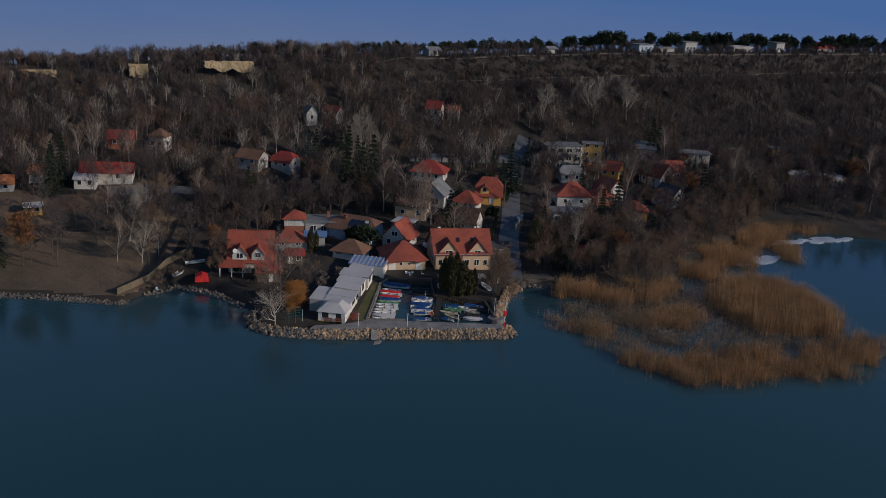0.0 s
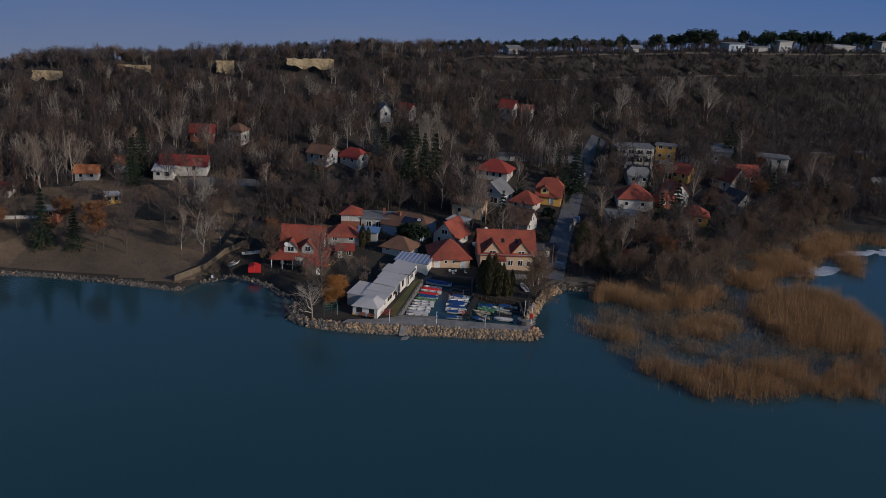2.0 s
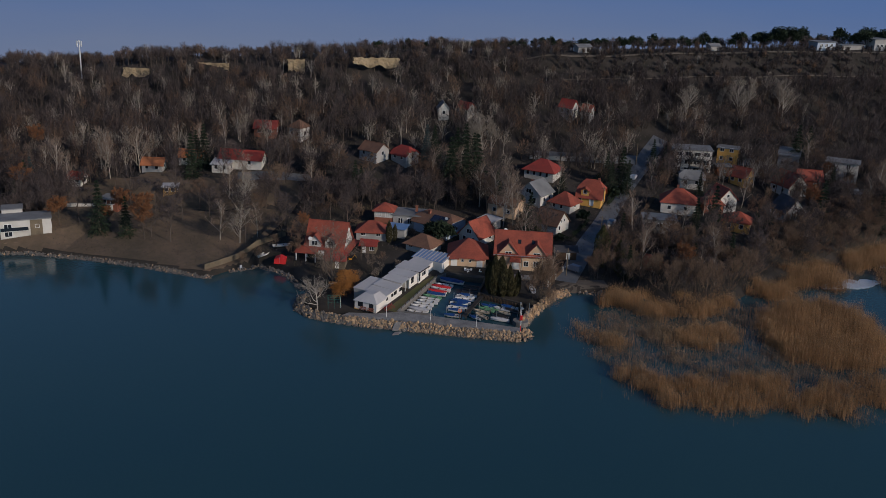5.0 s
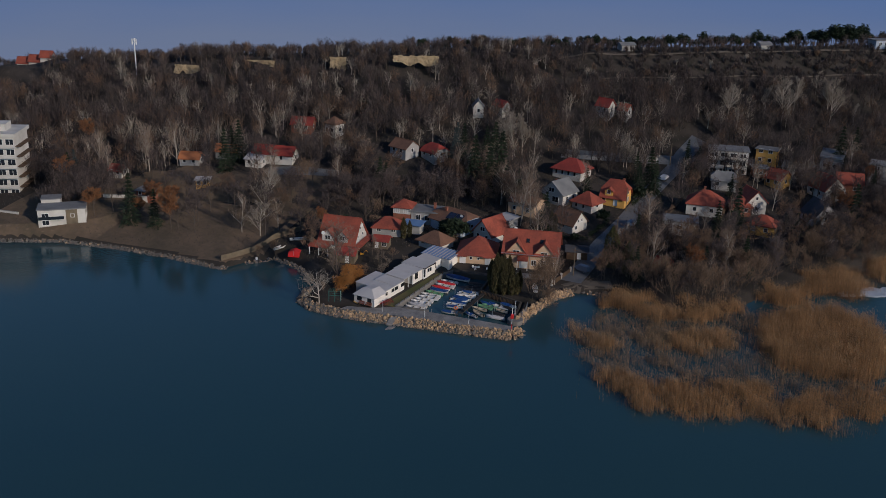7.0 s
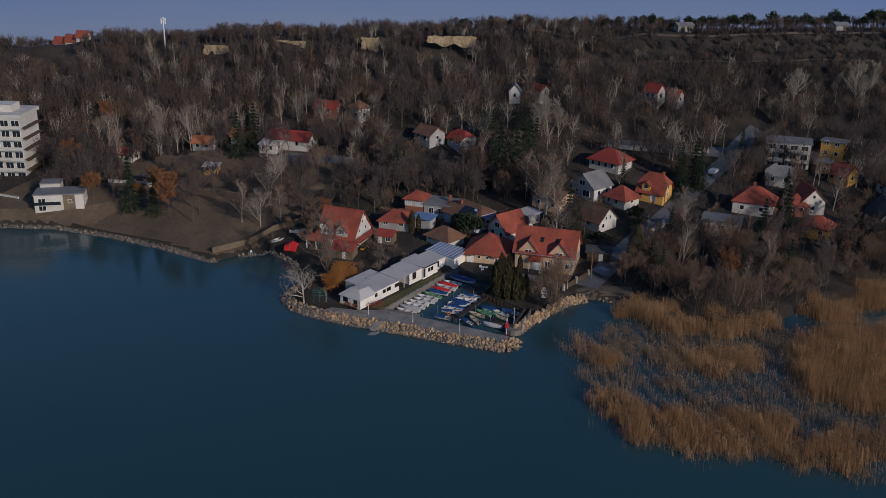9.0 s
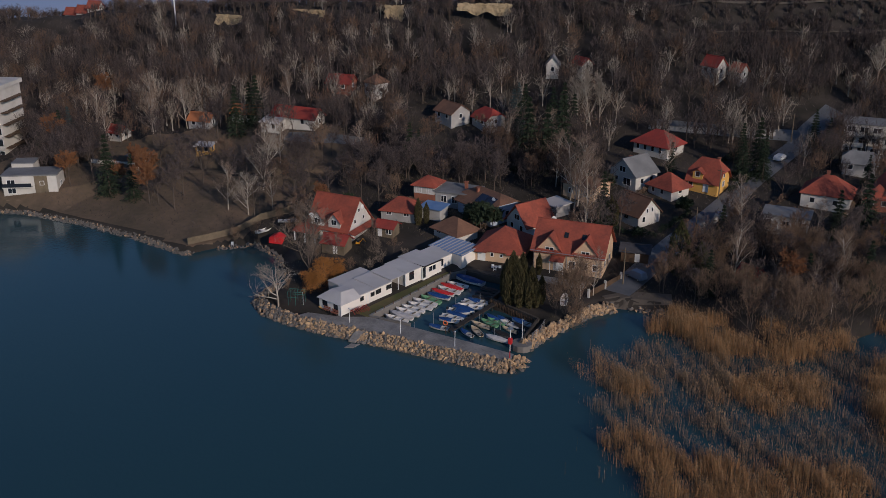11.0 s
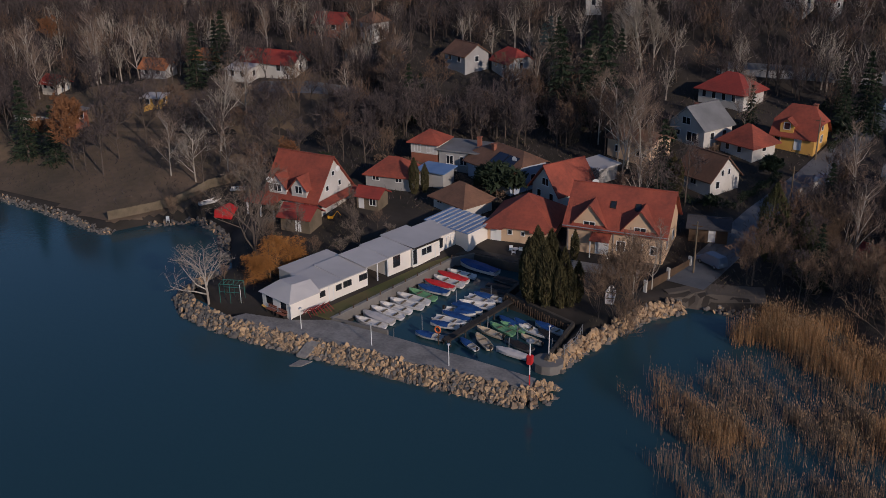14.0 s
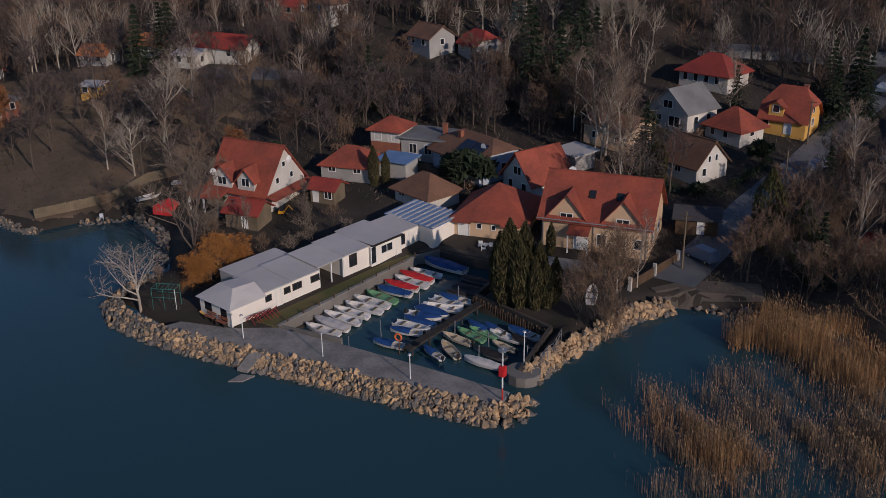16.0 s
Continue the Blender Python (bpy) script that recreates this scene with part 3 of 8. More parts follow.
def conifer(h, r, seed, needle, kind="spruce"):
    """Trunk, and a crown of many small sprays."""
    rng = np.random.RandomState(seed)
    st = np.random.get_state()
    np.random.seed(seed)
    n = {"thuja": 1700, "pine": 520}.get(kind, 1700)
    f = rng.rand(n) ** (0.8 if kind == "thuja" else 1.2)
    az = rng.rand(n) * 6.283
    if kind == "thuja":
        prof = np.minimum(1, (1 - f) * 3.2) * np.minimum(1, 0.55 + f * 2)
        rad = r * prof * (0.75 + 0.3 * rng.rand(n))
        z = 0.2 + f * (h - 0.2)
        d = np.stack([np.cos(az) * 0.35, np.sin(az) * 0.35, np.ones(n)], 1) + rng.randn(n, 3) * 0.25
        L, w = rng.uniform(0.2, 0.45, n), rng.uniform(0.07, 0.13, n)
    elif kind == "pine":
        th = np.arccos(rng.uniform(-0.5, 1, n))
        lump = 0.75 + 0.35 * np.sin(az * 3 + seed) * np.sin(th * 4)
        rad = r * np.sin(th) * lump * (0.6 + 0.4 * rng.rand(n))
        z = h * 0.62 + h * 0.36 * np.cos(th) * lump
        d = np.stack([np.cos(az), np.sin(az), 0.5 + 0 * az], 1) + rng.randn(n, 3) * 0.6
        L, w = rng.uniform(0.35, 0.75, n), rng.uniform(0.16, 0.28, n)
    else:
        layer = np.floor(f * 14) / 14 + rng.rand(n) * 0.03
        rr = rng.rand(n) ** 0.6
        rad = r * (1 - layer * 0.97) * rr * (0.85 + 0.3 * np.sin(az * 5 + layer * 40))
        z = h * 0.06 + layer * h * 0.92 - rr * r * (1 - layer) * 0.3
        d = np.stack([np.cos(az), np.sin(az), -0.25 + 0 * az], 1) + rng.randn(n, 3) * 0.3
        L, w = rng.uniform(0.2, 0.45, n), rng.uniform(0.07, 0.14, n)
    c = np.stack([rad * np.cos(az), rad * np.sin(az), z], 1)
    crown = blades_mesh("crown", c, d, L, w, needle)
    np.random.set_state(st)
    return tubes_mesh("trunk", [[0, 0, -0.3, 0, 0, h * 0.9, h * 0.018, 0.03]], M_BARK, 6), crown


def make_tree(meshes, name, label, category="tree"):
    e = new(name)
    for n, me in zip(("trunk", "crown"), meshes):
        o = new(n, me)
        o.parent = e
    return tagged(e, label, category)


TREES = {}


def plant(kind, x, y, size=1.0, rz=None, dz=0.0, wide=1.0):
    """A tree of that kind: the first stands where it is made, the rest are copies."""
    builder, name, label, group = TREE_KINDS[kind]
    k = random.randrange(len(builder))
    m = Matrix.Translation((x, y, ground_at(x, y) + dz)) @ pose(0, 0, 0, 0, 0, random.uniform(0, 360) if rz is None else rz)
    if (kind, k) not in TREES:
        TREES[kind, k] = make_tree(builder[k](), name, label)
        ob = TREES[kind, k]
        ob["group"] = group
        ob.matrix_basis = m
    else:
        ob = copy_thing(TREES[kind, k], m)
    sc = size
    ob.scale = (sc * wide, sc * wide, sc)
    return ob


TREE_KINDS = {
    "round": ([lambda s=s: bare_tree(9.5, 0.56, 0.35, s, M_BARK, M_TWIG, counts=(8, 5, 4), twigs=5, width=0.032) for s in (1, 2, 3, 4)], "bare_tree", "leafless brown deciduous tree on winter grass", "bare trees of the village"),
    "red": ([lambda s=s: bare_tree(9, 0.54, 0.4, s, M_BARK, M_TWIGRED, counts=(8, 5, 5), twigs=5, width=0.03) for s in (11, 12)], "bare_tree", "leafless tree with reddish brown twigs", "bare trees of the village"),
    "birch": ([lambda s=s: bare_tree(10, 0.42, 0.5, s, M_PALEBARK, M_TWIGBIRCH, fork=0.2, counts=(14, 5, 4), twigs=4, width=0.018, trunk=0.95, thick=0.011) for s in (21, 22, 23)], "birch_tree", "leafless birch with a pale trunk and twigs", "birches"),
    "poplar": ([lambda s=s: bare_tree(15, 0.42, 0.75, s, M_PALEBARK, M_TWIGPALE, fork=0.2, width=0.035) for s in (31, 32)], "poplar_tree", "tall leafless poplar with pale upright limbs", "tall pale poplars"),
    "shrub": ([lambda s=s: bare_tree(7, 0.78, 0.9, s, M_BARK, M_TWIGSHRUB, fork=0.0, thick=0.006, counts=(14, 5, 4), width=0.02, twigs=5) for s in (41, 42)], "bare_shrub", "tall bare brown shrub with upright stems", "bare shrubs"),
    "willow": ([lambda s=s: bare_tree(6, 0.62, 0.1, s, M_BARK, M_WILLOW, drop=0.45, fork=0.12, twigs=11, width=0.012, counts=(12, 7, 5), reach=1.9) for s in (51,)], "willow_tree", "drooping willow with orange winter twigs", "willows"),
    "harbour": ([lambda s=s: bare_tree(9.5, 0.62, 0.3, s, M_BARK, M_TWIGGREY, fork=0.22, twigs=4, width=0.014, counts=(10, 6, 5), thick=0.014, reach=1.2) for s in (55,)], "bare_tree", "wide leafless grey-brown tree beside the sheds", "bare trees of the harbour"),
    "pale": ([lambda s=s: bare_tree(7.0, 0.95, 0.15, s, M_PALEBARK, M_TWIGPALE, fork=0.3, twigs=3, width=0.014, counts=(10, 5, 4), thick=0.02, reach=1.2, trunk=0.66) for s in (57,)], "bare_tree", "low spreading bare tree with pale limbs on the rocks", "pale trees"),
    "whitewood": ([lambda s=s: bare_tree(9.5, 0.55, 0.4, s, M_PALEBARK, M_TWIGPALE, fork=0.22, twigs=4, width=0.02, counts=(13, 6, 4), thick=0.016, trunk=0.9) for s in (101, 102)], "bare_tree", "leafless tree with whitish bark standing out from dark woods", "whitish trees"),
    "sapling": ([lambda s=s: bare_tree(4.2, 0.6, 0.35, s, M_BARK, M_TWIGGREY, fork=0.2, twigs=5, width=0.014, counts=(8, 5, 4), thick=0.016) for s in (58, 59)], "bare_tree", "small pruned fruit tree without leaves", "fruit trees"),
    "ivy": ([lambda s=s: conifer(10.5, 1.9, s, M_IVY, "thuja") for s in (75,)], "ivy_tree", "tall tree wrapped in dull green ivy", "ivy trees"),
    "oak": ([lambda s=s: bare_tree(9, 0.55, 0.25, s, M_BARK, M_OAK, twigs=9, width=0.05) for s in (61,)], "oak_tree", "oak holding its dry orange brown leaves", "oaks"),
    "thuja": ([lambda s=s: conifer(7.5, 1.0, s, M_THUJA, "thuja") for s in (71, 72)], "thuja_tree", "dense columnar dark olive thuja by the boat basin", "thujas by the basin"),
    "spruce": ([lambda s=s: conifer(12, 3.0, s, M_NEEDLE) for s in (81, 82)], "spruce_tree", "dark green spruce between the houses", "spruces"),
    "bluespruce": ([lambda s=s: conifer(10, 2.4, s, M_BLUESPRUCE) for s in (85,)], "spruce_tree", "grey blue spruce between bare trees", "spruces"),
    "pine": ([lambda s=s: conifer(9, 3.6, s, M_NEEDLE, "pine") for s in (91, 92, 93)], "pine_tree", "dark round-crowned pine on the hilltop", "pines on the hilltop"),
    "bush": ([lambda s=s: conifer(3.0, 1.6, s, M_NEEDLE, "pine") for s in (95,)], "evergreen_bush", "clipped dark evergreen bush in a garden", "evergreen bushes"),
}


# ---- road, paths, lawns ----
def strip(name, centre, width, material, label, category, lift=0.05, kind="structure", step=1.5):
    """A band of ground cover that follows the land."""
    V, F = [], []
    pts = []
    for (ax, ay), (bx, by) in zip(centre, centre[1:]):
        n = max(1, int(math.hypot(bx - ax, by - ay) / step))
        pts += [(ax + (bx - ax) * k / n, ay + (by - ay) * k / n) for k in range(n)]
    pts.append(centre[-1])
    m = 5
    for k, (x, y) in enumerate(pts):
        a_, b_ = pts[max(k - 1, 0)], pts[min(k + 1, len(pts) - 1)]
        dx, dy = b_[0] - a_[0], b_[1] - a_[1]
        l = math.hypot(dx, dy)
        for q in range(m):
            o = (q / (m - 1) - 0.5) * width
            px, py = x - dy / l * o, y + dx / l * o
            V.append((px, py, ground_at(px, py) + lift))
    for k in range(len(pts) - 1):
        for q in range(m - 1):
            a_ = k * m + q
            F.append((a_, a_ + m, a_ + m + 1, a_ + 1))
    return tagged(new(name, mesh_from(name, V, F, material)), label, category, kind=kind)


ROAD = [(33.6, 212.5), (34.6, 220), (36.9, 237.6), (40.2, 255.2), (43.6, 277), (47.0, 292.4), (50.3, 306), (54, 316)]
strip("road", ROAD, 5.0, M_ASPHALT, "grey asphalt lane running from the shore up through the village", "road", 0.1)
strip("road_upper", [(16, 292), (50.5, 303.5), (90, 319)], 4.0, M_ASPHALT, "narrow grey road along the foot of the hill", "road", 0.12)
strip("path_shore", [(-111, 191.5), (-95, 198.4), (-79, 199.4), (-62, 198.7), (-50, 196.4)], 2.4, M_DIRT, "pale gravel path along the lake shore", "path", 0.06)
strip("park_path", [(-110, 212), (-92, 219), (-72, 226), (-52, 228)], 1.6, M_DIRT, "pale gravel path through the park", "path", 0.14)
strip("parking", [(-62, 246.5), (-42, 252)], 4.5, M_ASPHALT, "grey parking ground among bare trees", "parking", 0.1)
strip("lane_end", [(33.4, 208.6), (36.4, 212.2), (43, 214.4)], 4.2, M_TRACK, "worn gravel at the end of the lane by the water", "gravel", 0.09)
strip("beach", [(-48.8, 195.0), (-45.4, 199.0)], 1.2, M_DIRT, "pale gravel apron beside the board fence", "apron", 0.05)

def cover(name, x0, x1, y0, y1, inland, edge, material, label, category, lift=0.08):
    """A sheet of ground cover on the land, one metre cells, with an uneven rim."""
    gx_, gy_ = np.meshgrid(np.arange(x0, x1 + 1.0), np.arange(y0, y1 + 1.0))
    fx, fy = gx_.ravel(), gy_.ravel()
    zz = land(fx, fy) + lift
    wob = 3 * np.sin(fx * 0.21) + 2 * np.sin(fx * 0.47 + fy * 0.3)
    keep = (shore_distance(fx, fy) > inland) & (fy < edge(fx) + wob)
    m_ = len(gx_[0])
    q = (np.arange(len(gx_) - 1)[:, None] * m_ + np.arange(m_ - 1)).ravel()
    quads = np.stack([q, q + 1, q + m_ + 1, q + m_], 1)
    quads = quads[keep[quads].all(1)]
    used = np.unique(quads)
    new_i = np.zeros(len(fx), int)
    new_i[used] = np.arange(len(used))
    return tagged(new(name, mesh_from(name, np.stack([fx, fy, zz], 1)[used].tolist(), new_i[quads].tolist(), material)), label, category, kind="structure")


cover("park_lawn", -118, -41, 186, 256, 0.5, lambda x: np.interp(x, [-118, -100, -70, -56, -41], [220, 236, 247, 252, 250]), M_PARK, "worn brown park lawn above the shore", "lawn")

# ---- harbour ----
AX = radians(12.6)


def row(s, o):
    """A place on the shed row: s metres along it, o metres left of its basin side."""
    s *= 0.89
    return (-3.55 + s * math.sin(AX) - o * math.cos(AX), 181.8 + s * math.cos(AX) + o * math.sin(AX))


bm = bmesh.new()
prism(bm, [(-10, 178.6), (-1, 178.9), (9.4, 179.5), (18.4, 180.0), (26.4, 180.6), (27.5, 181.3), (27.3, 183.0), (18.4, 183.5), (8.6, 183.8), (0.8, 183.8), (-3.2, 181.6), (-9, 180.4)], -1.0, 1.28)
tagged(part("pier", bm, M_CONCRETE, None), "weathered grey concrete deck of the harbour mole", "pier", kind="structure")
bm = bmesh.new()
prism(bm, [(-1.97, 183.71), (0.61, 184.03), (3.98, 206.64), (2.69, 206.81)], 0.4, 1.34)
tagged(part("lawn", bm, M_GRASS, None), "narrow strip of worn winter lawn beside the boat basin", "lawn", kind="structure")
for name_, runs, m_, zt, hw_, lab in (("quay_wall", (((0.81, 184.13), (4.28, 206.64)), ((0.81, 184.13), (8.21, 184.56)), ((4.28, 206.64), (5.92, 209.24))), M_GREYSTONE, 1.42, 0.16, "low grey concrete wall edging the boat basin"),
                                  ("quay_back", (((5.92, 209.24), (15.29, 209.24)), ((15.29, 209.24), (15.29, 200.3)), ((15.29, 200.3), (25.61, 196.67)), ((25.61, 196.67), (26.41, 187.4))), M_PAVING, 1.26, 0.2, "dark worn quay edge behind the moored boats")):
    bm = bmesh.new()
    for a_, b_ in runs:
        dx, dy = b_[0] - a_[0], b_[1] - a_[1]
        l = math.hypot(dx, dy)
        px, py = -dy / l * hw_, dx / l * hw_
        prism(bm, [(a_[0] - px, a_[1] - py), (b_[0] - px, b_[1] - py), (b_[0] + px, b_[1] + py), (a_[0] + px, a_[1] + py)], -1.5, zt + 0.004 * (dx > 2))
    tagged(part(name_, bm, m_, None), lab, "quay", kind="structure")
bm = bmesh.new()
prism(bm, [(0.62, 183.92), (1.07, 183.92), (4.53, 206.64), (4.08, 206.64)], 1.425, 1.5)
tagged(part("quay_coping", bm, M_CONCRETE, None), "pale worn coping on the quay wall", "coping", kind="structure")
qp = empty("timber_quay_front", 15.28, 200.12, 0, math.degrees(math.atan2(-4.2, 10.9)), "dark timber pile wall along the inner quay", "quay front")
for k in range(30):
    bm = bmesh.new()
    bar(bm, (0.2 + k * 0.38, -0.36, -1.8), (0.2 + k * 0.38, -0.36, 1.15 + 0.12 * math.sin(k * 2.3)), 0.11, 0.1, 7)
    part("pile", bm, M_WOOD, qp)
for k in range(10):
    x, y = 1.2 + k * 2.3 * 0.154, 185.1 + k * 2.3
    e = empty("mooring_post", x, y, 1.5, 0, "short weathered mooring post on the quay wall", "mooring post", "mooring posts")
    bm = bmesh.new()
    bar(bm, (0, 0, 0), (0.04, 0, 0.55), 0.08, 0.07, 7)
    part("post", bm, M_WOOD, e)
bm = bmesh.new()
prism(bm, [(3.82, 207.48), (5.94, 209.5), (15.41, 209.5), (16.4, 214.2), (5.2, 214.7), (3.46, 211.68)], 0.3, 1.34)
tagged(part("forecourt", bm, M_PAVING, None), "dark paved forecourt between the basin and the houses", "forecourt", kind="structure")
bm = bmesh.new()
prism(bm, [(26.6 + 1.7 * math.cos(k * 0.5236), 187.6 + 1.6 * math.sin(k * 0.5236)) for k in range(12)], -1.5, 1.0)
tagged(part("pier_head", bm, M_GREYSTONE, None), "rounded concrete head of the inner breakwater", "pier", kind="structure")


def shed(s0, s1, o0, o1, h, tilt, label, wins=(), doors=(), roof=None, trim=None, wall=None):
    """One unit of the shed row, roof falling slightly to the basin."""
    h *= 0.88
    x, y = row((s0 + s1) / 2, (o0 + o1) / 2)
    w, d = o1 - o0 - 0.02, (s1 - s0) * 0.89 - 0.02
    e = empty("boat_shed", x, y, 1.3, -12.6, label, "shed", "sheds along the basin")
    bm = bmesh.new()
    t = 0.12
    box(bm, -w / 2, -d / 2, -0.3, -w / 2 + t, d / 2, h + tilt * 0.97)
    box(bm, w / 2 - t, -d / 2, -0.3, w / 2, d / 2, h)
    for yy in (-d / 2, d / 2 - t):
        vs = [bm.verts.new(p) for p in ((-w / 2 + t, yy, -0.3), (w / 2 - t, yy, -0.3), (w / 2 - t, yy, h), (-w / 2 + t, yy, h + tilt * 0.96), (-w / 2 + t, yy + t, -0.3), (w / 2 - t, yy + t, -0.3), (w / 2 - t, yy + t, h), (-w / 2 + t, yy + t, h + tilt * 0.96))]
        for f in ((0, 1, 2, 3), (7, 6, 5, 4), (0, 4, 5, 1), (1, 5, 6, 2), (2, 6, 7, 3), (3, 7, 4, 0)):
            bm.faces.new([vs[k] for k in f])
    part("wall", bm, wall or M_SHED, e)
    bm = bmesh.new()
    slab(bm, [(-w / 2 - 0.2, -d / 2 + 0.0, h + tilt + 0.14), (w / 2 + 0.25, -d / 2 + 0.0, h + 0.12), (w / 2 + 0.25, d / 2 - 0.0, h + 0.12), (-w / 2 - 0.2, d / 2 - 0.0, h + tilt + 0.14)], 0.1)
    part("roof", bm, roof or M_SHEDROOF, e)
    if trim:
        bm = bmesh.new()
        box(bm, w / 2 + 0.255, -d / 2 - 0.02, h - 0.12, w / 2 + 0.30, d / 2 + 0.02, h + 0.14)
        box(bm, -w / 2, -d / 2 - 0.07, h - 0.06, w / 2 + 0.25, -d / 2 - 0.02, h + 0.12)
        part("fascia", bm, trim, e)
    for o in wins:
        opening(e, "window", *o, w / 2, d / 2, M_DARK if trim is None else M_FRAME, M_GLASS)
    for o in doors:
        opening(e, "door", *o, w / 2, d / 2, M_FRAME, M_SHED)
    return e


# front pavilion with a hipped sheet roof and canvas sides
px, py = row(2.5, 2.4)
pav = empty("pavilion", px, py, 1.3, -12.6, "white pavilion with a hipped sheet roof and canvas front", "pavilion")
bm = bmesh.new()
W, D, H0 = 2.6, 2.25, 1.95
for x0, y0, x1, y1 in ((-W, -D, -W + 0.1, D), (W - 0.1, -D, W, D), (-W + 0.1, D - 0.1, W - 0.1, D), (-W + 0.1, -D, -W + 0.7, -D + 0.1), (-0.6, -D, 0.8, -D + 0.1), (W - 0.7, -D, W - 0.1, -D + 0.1)):
    box(bm, x0, y0, -0.3, x1, y1, H0)
box(bm, -W + 0.7, -D, -0.3, -0.6, -D + 0.1, 0.7)
part("wall", bm, M_SHED, pav)
bm = bmesh.new()
slab(bm, [(-W - 0.3, -D - 0.3, H0 + 0.05), (W + 0.3, -D - 0.3, H0 + 0.05), (1.0, -0.6, H0 + 1.35), (-1.4, -0.4, H0 + 1.3)], 0.06)
slab(bm, [(W + 0.3, -D - 0.3, H0 + 0.05), (W + 0.3, D, H0 + 0.05), (1.0, D, H0 + 1.15), (1.0, -0.6, H0 + 1.35)], 0.06)
slab(bm, [(-W - 0.3, D, H0 + 0.05), (-W - 0.3, -D - 0.3, H0 + 0.05), (-1.4, -0.4, H0 + 1.3), (-1.0, D, H0 + 1.15)], 0.06)
slab(bm, [(-1.4, -0.4, H0 + 1.3), (1.0, -0.6, H0 + 1.35), (1.0, D, H0 + 1.15), (-1.0, D, H0 + 1.15)], 0.06)
part("roof", bm, M_SHEDROOF, pav)
bm = bmesh.new()
box(bm, -W + 0.72, -D + 0.03, 0.72, -0.62, -D + 0.07, H0 - 0.1)
part("window", bm, M_GLASS, pav)
bm = bmesh.new()
box(bm, 0.82, -D + 0.03, 0.3, W - 0.72, -D + 0.07, H0 - 0.1)
part("window", bm, M_GLASS, pav)
bm = bmesh.new()
bar(bm, (-W - 0.05, -D - 0.1, 0.2), (-0.9, -D - 0.12, -0.1), 0.12, 0.12, 8)
part("kayak", bm, M_YELLOW, pav, "yellow kayak leaning on the wall")

shed(5.0, 9.2, 0, 5.0, 2.45, 0.25, "white boat shed with a light grey sheet roof", [("r", -1.3, 1.0, 0.9, 0.75), ("r", 1.3, 1.0, 0.9, 0.75)], [("r", 0.1, 0, 0.8, 2.0)])
shed(9.2, 13.8, 0, 5.0, 2.5, 0.35, "white boat shed with dark windows and a sheet roof", [("r", -1.2, 1.0, 1.3, 0.8), ("r", 1.4, 1.0, 1.3, 0.8)])
shed(5.5, 14.5, 5.0, 8.0, 2.6, 0.1, "grey-roofed lean-to behind the white boat sheds", roof=M_SHEDROOF, wall=M_GREY)
# open link between sheds
lx, ly = row(15.9, 2.4)
link = empty("carport", lx, ly, 1.3, -12.6, "open link between sheds under a light sheet roof", "canopy")
bm = bmesh.new()
slab(bm, [(-2.6, -2.05, 2.9), (2.5, -2.05, 2.55), (2.5, 2.05, 2.55), (-2.6, 2.05, 2.9)], 0.09)
part("roof", bm, M_SHEDROOF, link)
for yy in (-1.8, 0, 1.8):
    bm = bmesh.new()
    box(bm, 2.25, yy - 0.06, -0.1, 2.37, yy + 0.06, 2.46)
    part("post", bm, M_FRAME, link)
bm = bmesh.new()
box(bm, -2.5, -2.0, -0.2, -2.4, 2.0, 2.6)
part("back_wall", bm, M_GREY, link)
shed(18.0, 22.6, 0, 5.2, 2.9, 0.2, "taller white boat shed with one tall window", [("r", -0.6, 0.9, 1.2, 1.5)], [])
shed(22.6, 28.2, -0.4, 5.6, 3.0, 0.2, "white office shed with a dark fascia and glazed corner", [("r", -2.2, 0.3, 0.9, 2.2), ("r", 0.0, 1.1, 2.0, 1.1), ("f", 2.2, 0.3, 0.9, 2.2)], [("r", 2.0, 0, 0.9, 2.1)], trim=M_DARK)
shed(28.2, 32.4, 0.1, 4.6, 2.9, 0.25, "white shed with a double door at the forecourt", [("r", -1.2, 0.9, 0.9, 1.3)], [("r", 0.8, 0, 1.6, 2.2)])
# blue ribbed roof
bx, by = row(35.2, 1.0)
e = empty("boat_shed", bx, by, 1.3, -12.6, "shed with a blue and white ribbed sheet roof", "shed", "sheds along the basin")
bm = bmesh.new()
box(bm, -4.4, -2.6, -0.3, 3.2, 2.6, 2.6)
part("wall", bm, M_SHED, e)
bm = bmesh.new()
slab(bm, [(-4.7, -2.9, 2.85), (3.5, -2.9, 2.75), (3.5, 2.9, 3.05), (-4.7, 2.9, 3.15)], 0.08)
part("roof", bm, M_BLUEROOF, e)
for k in range(9):
    bm = bmesh.new()
    xx = -4.4 + k * 0.95
    slab(bm, [(xx, -2.92, 2.89), (xx + 0.3, -2.92, 2.89), (xx + 0.3, 2.92, 3.19), (xx, 2.92, 3.19)], 0.05)
    part("rib", bm, M_SHEDROOF, e)


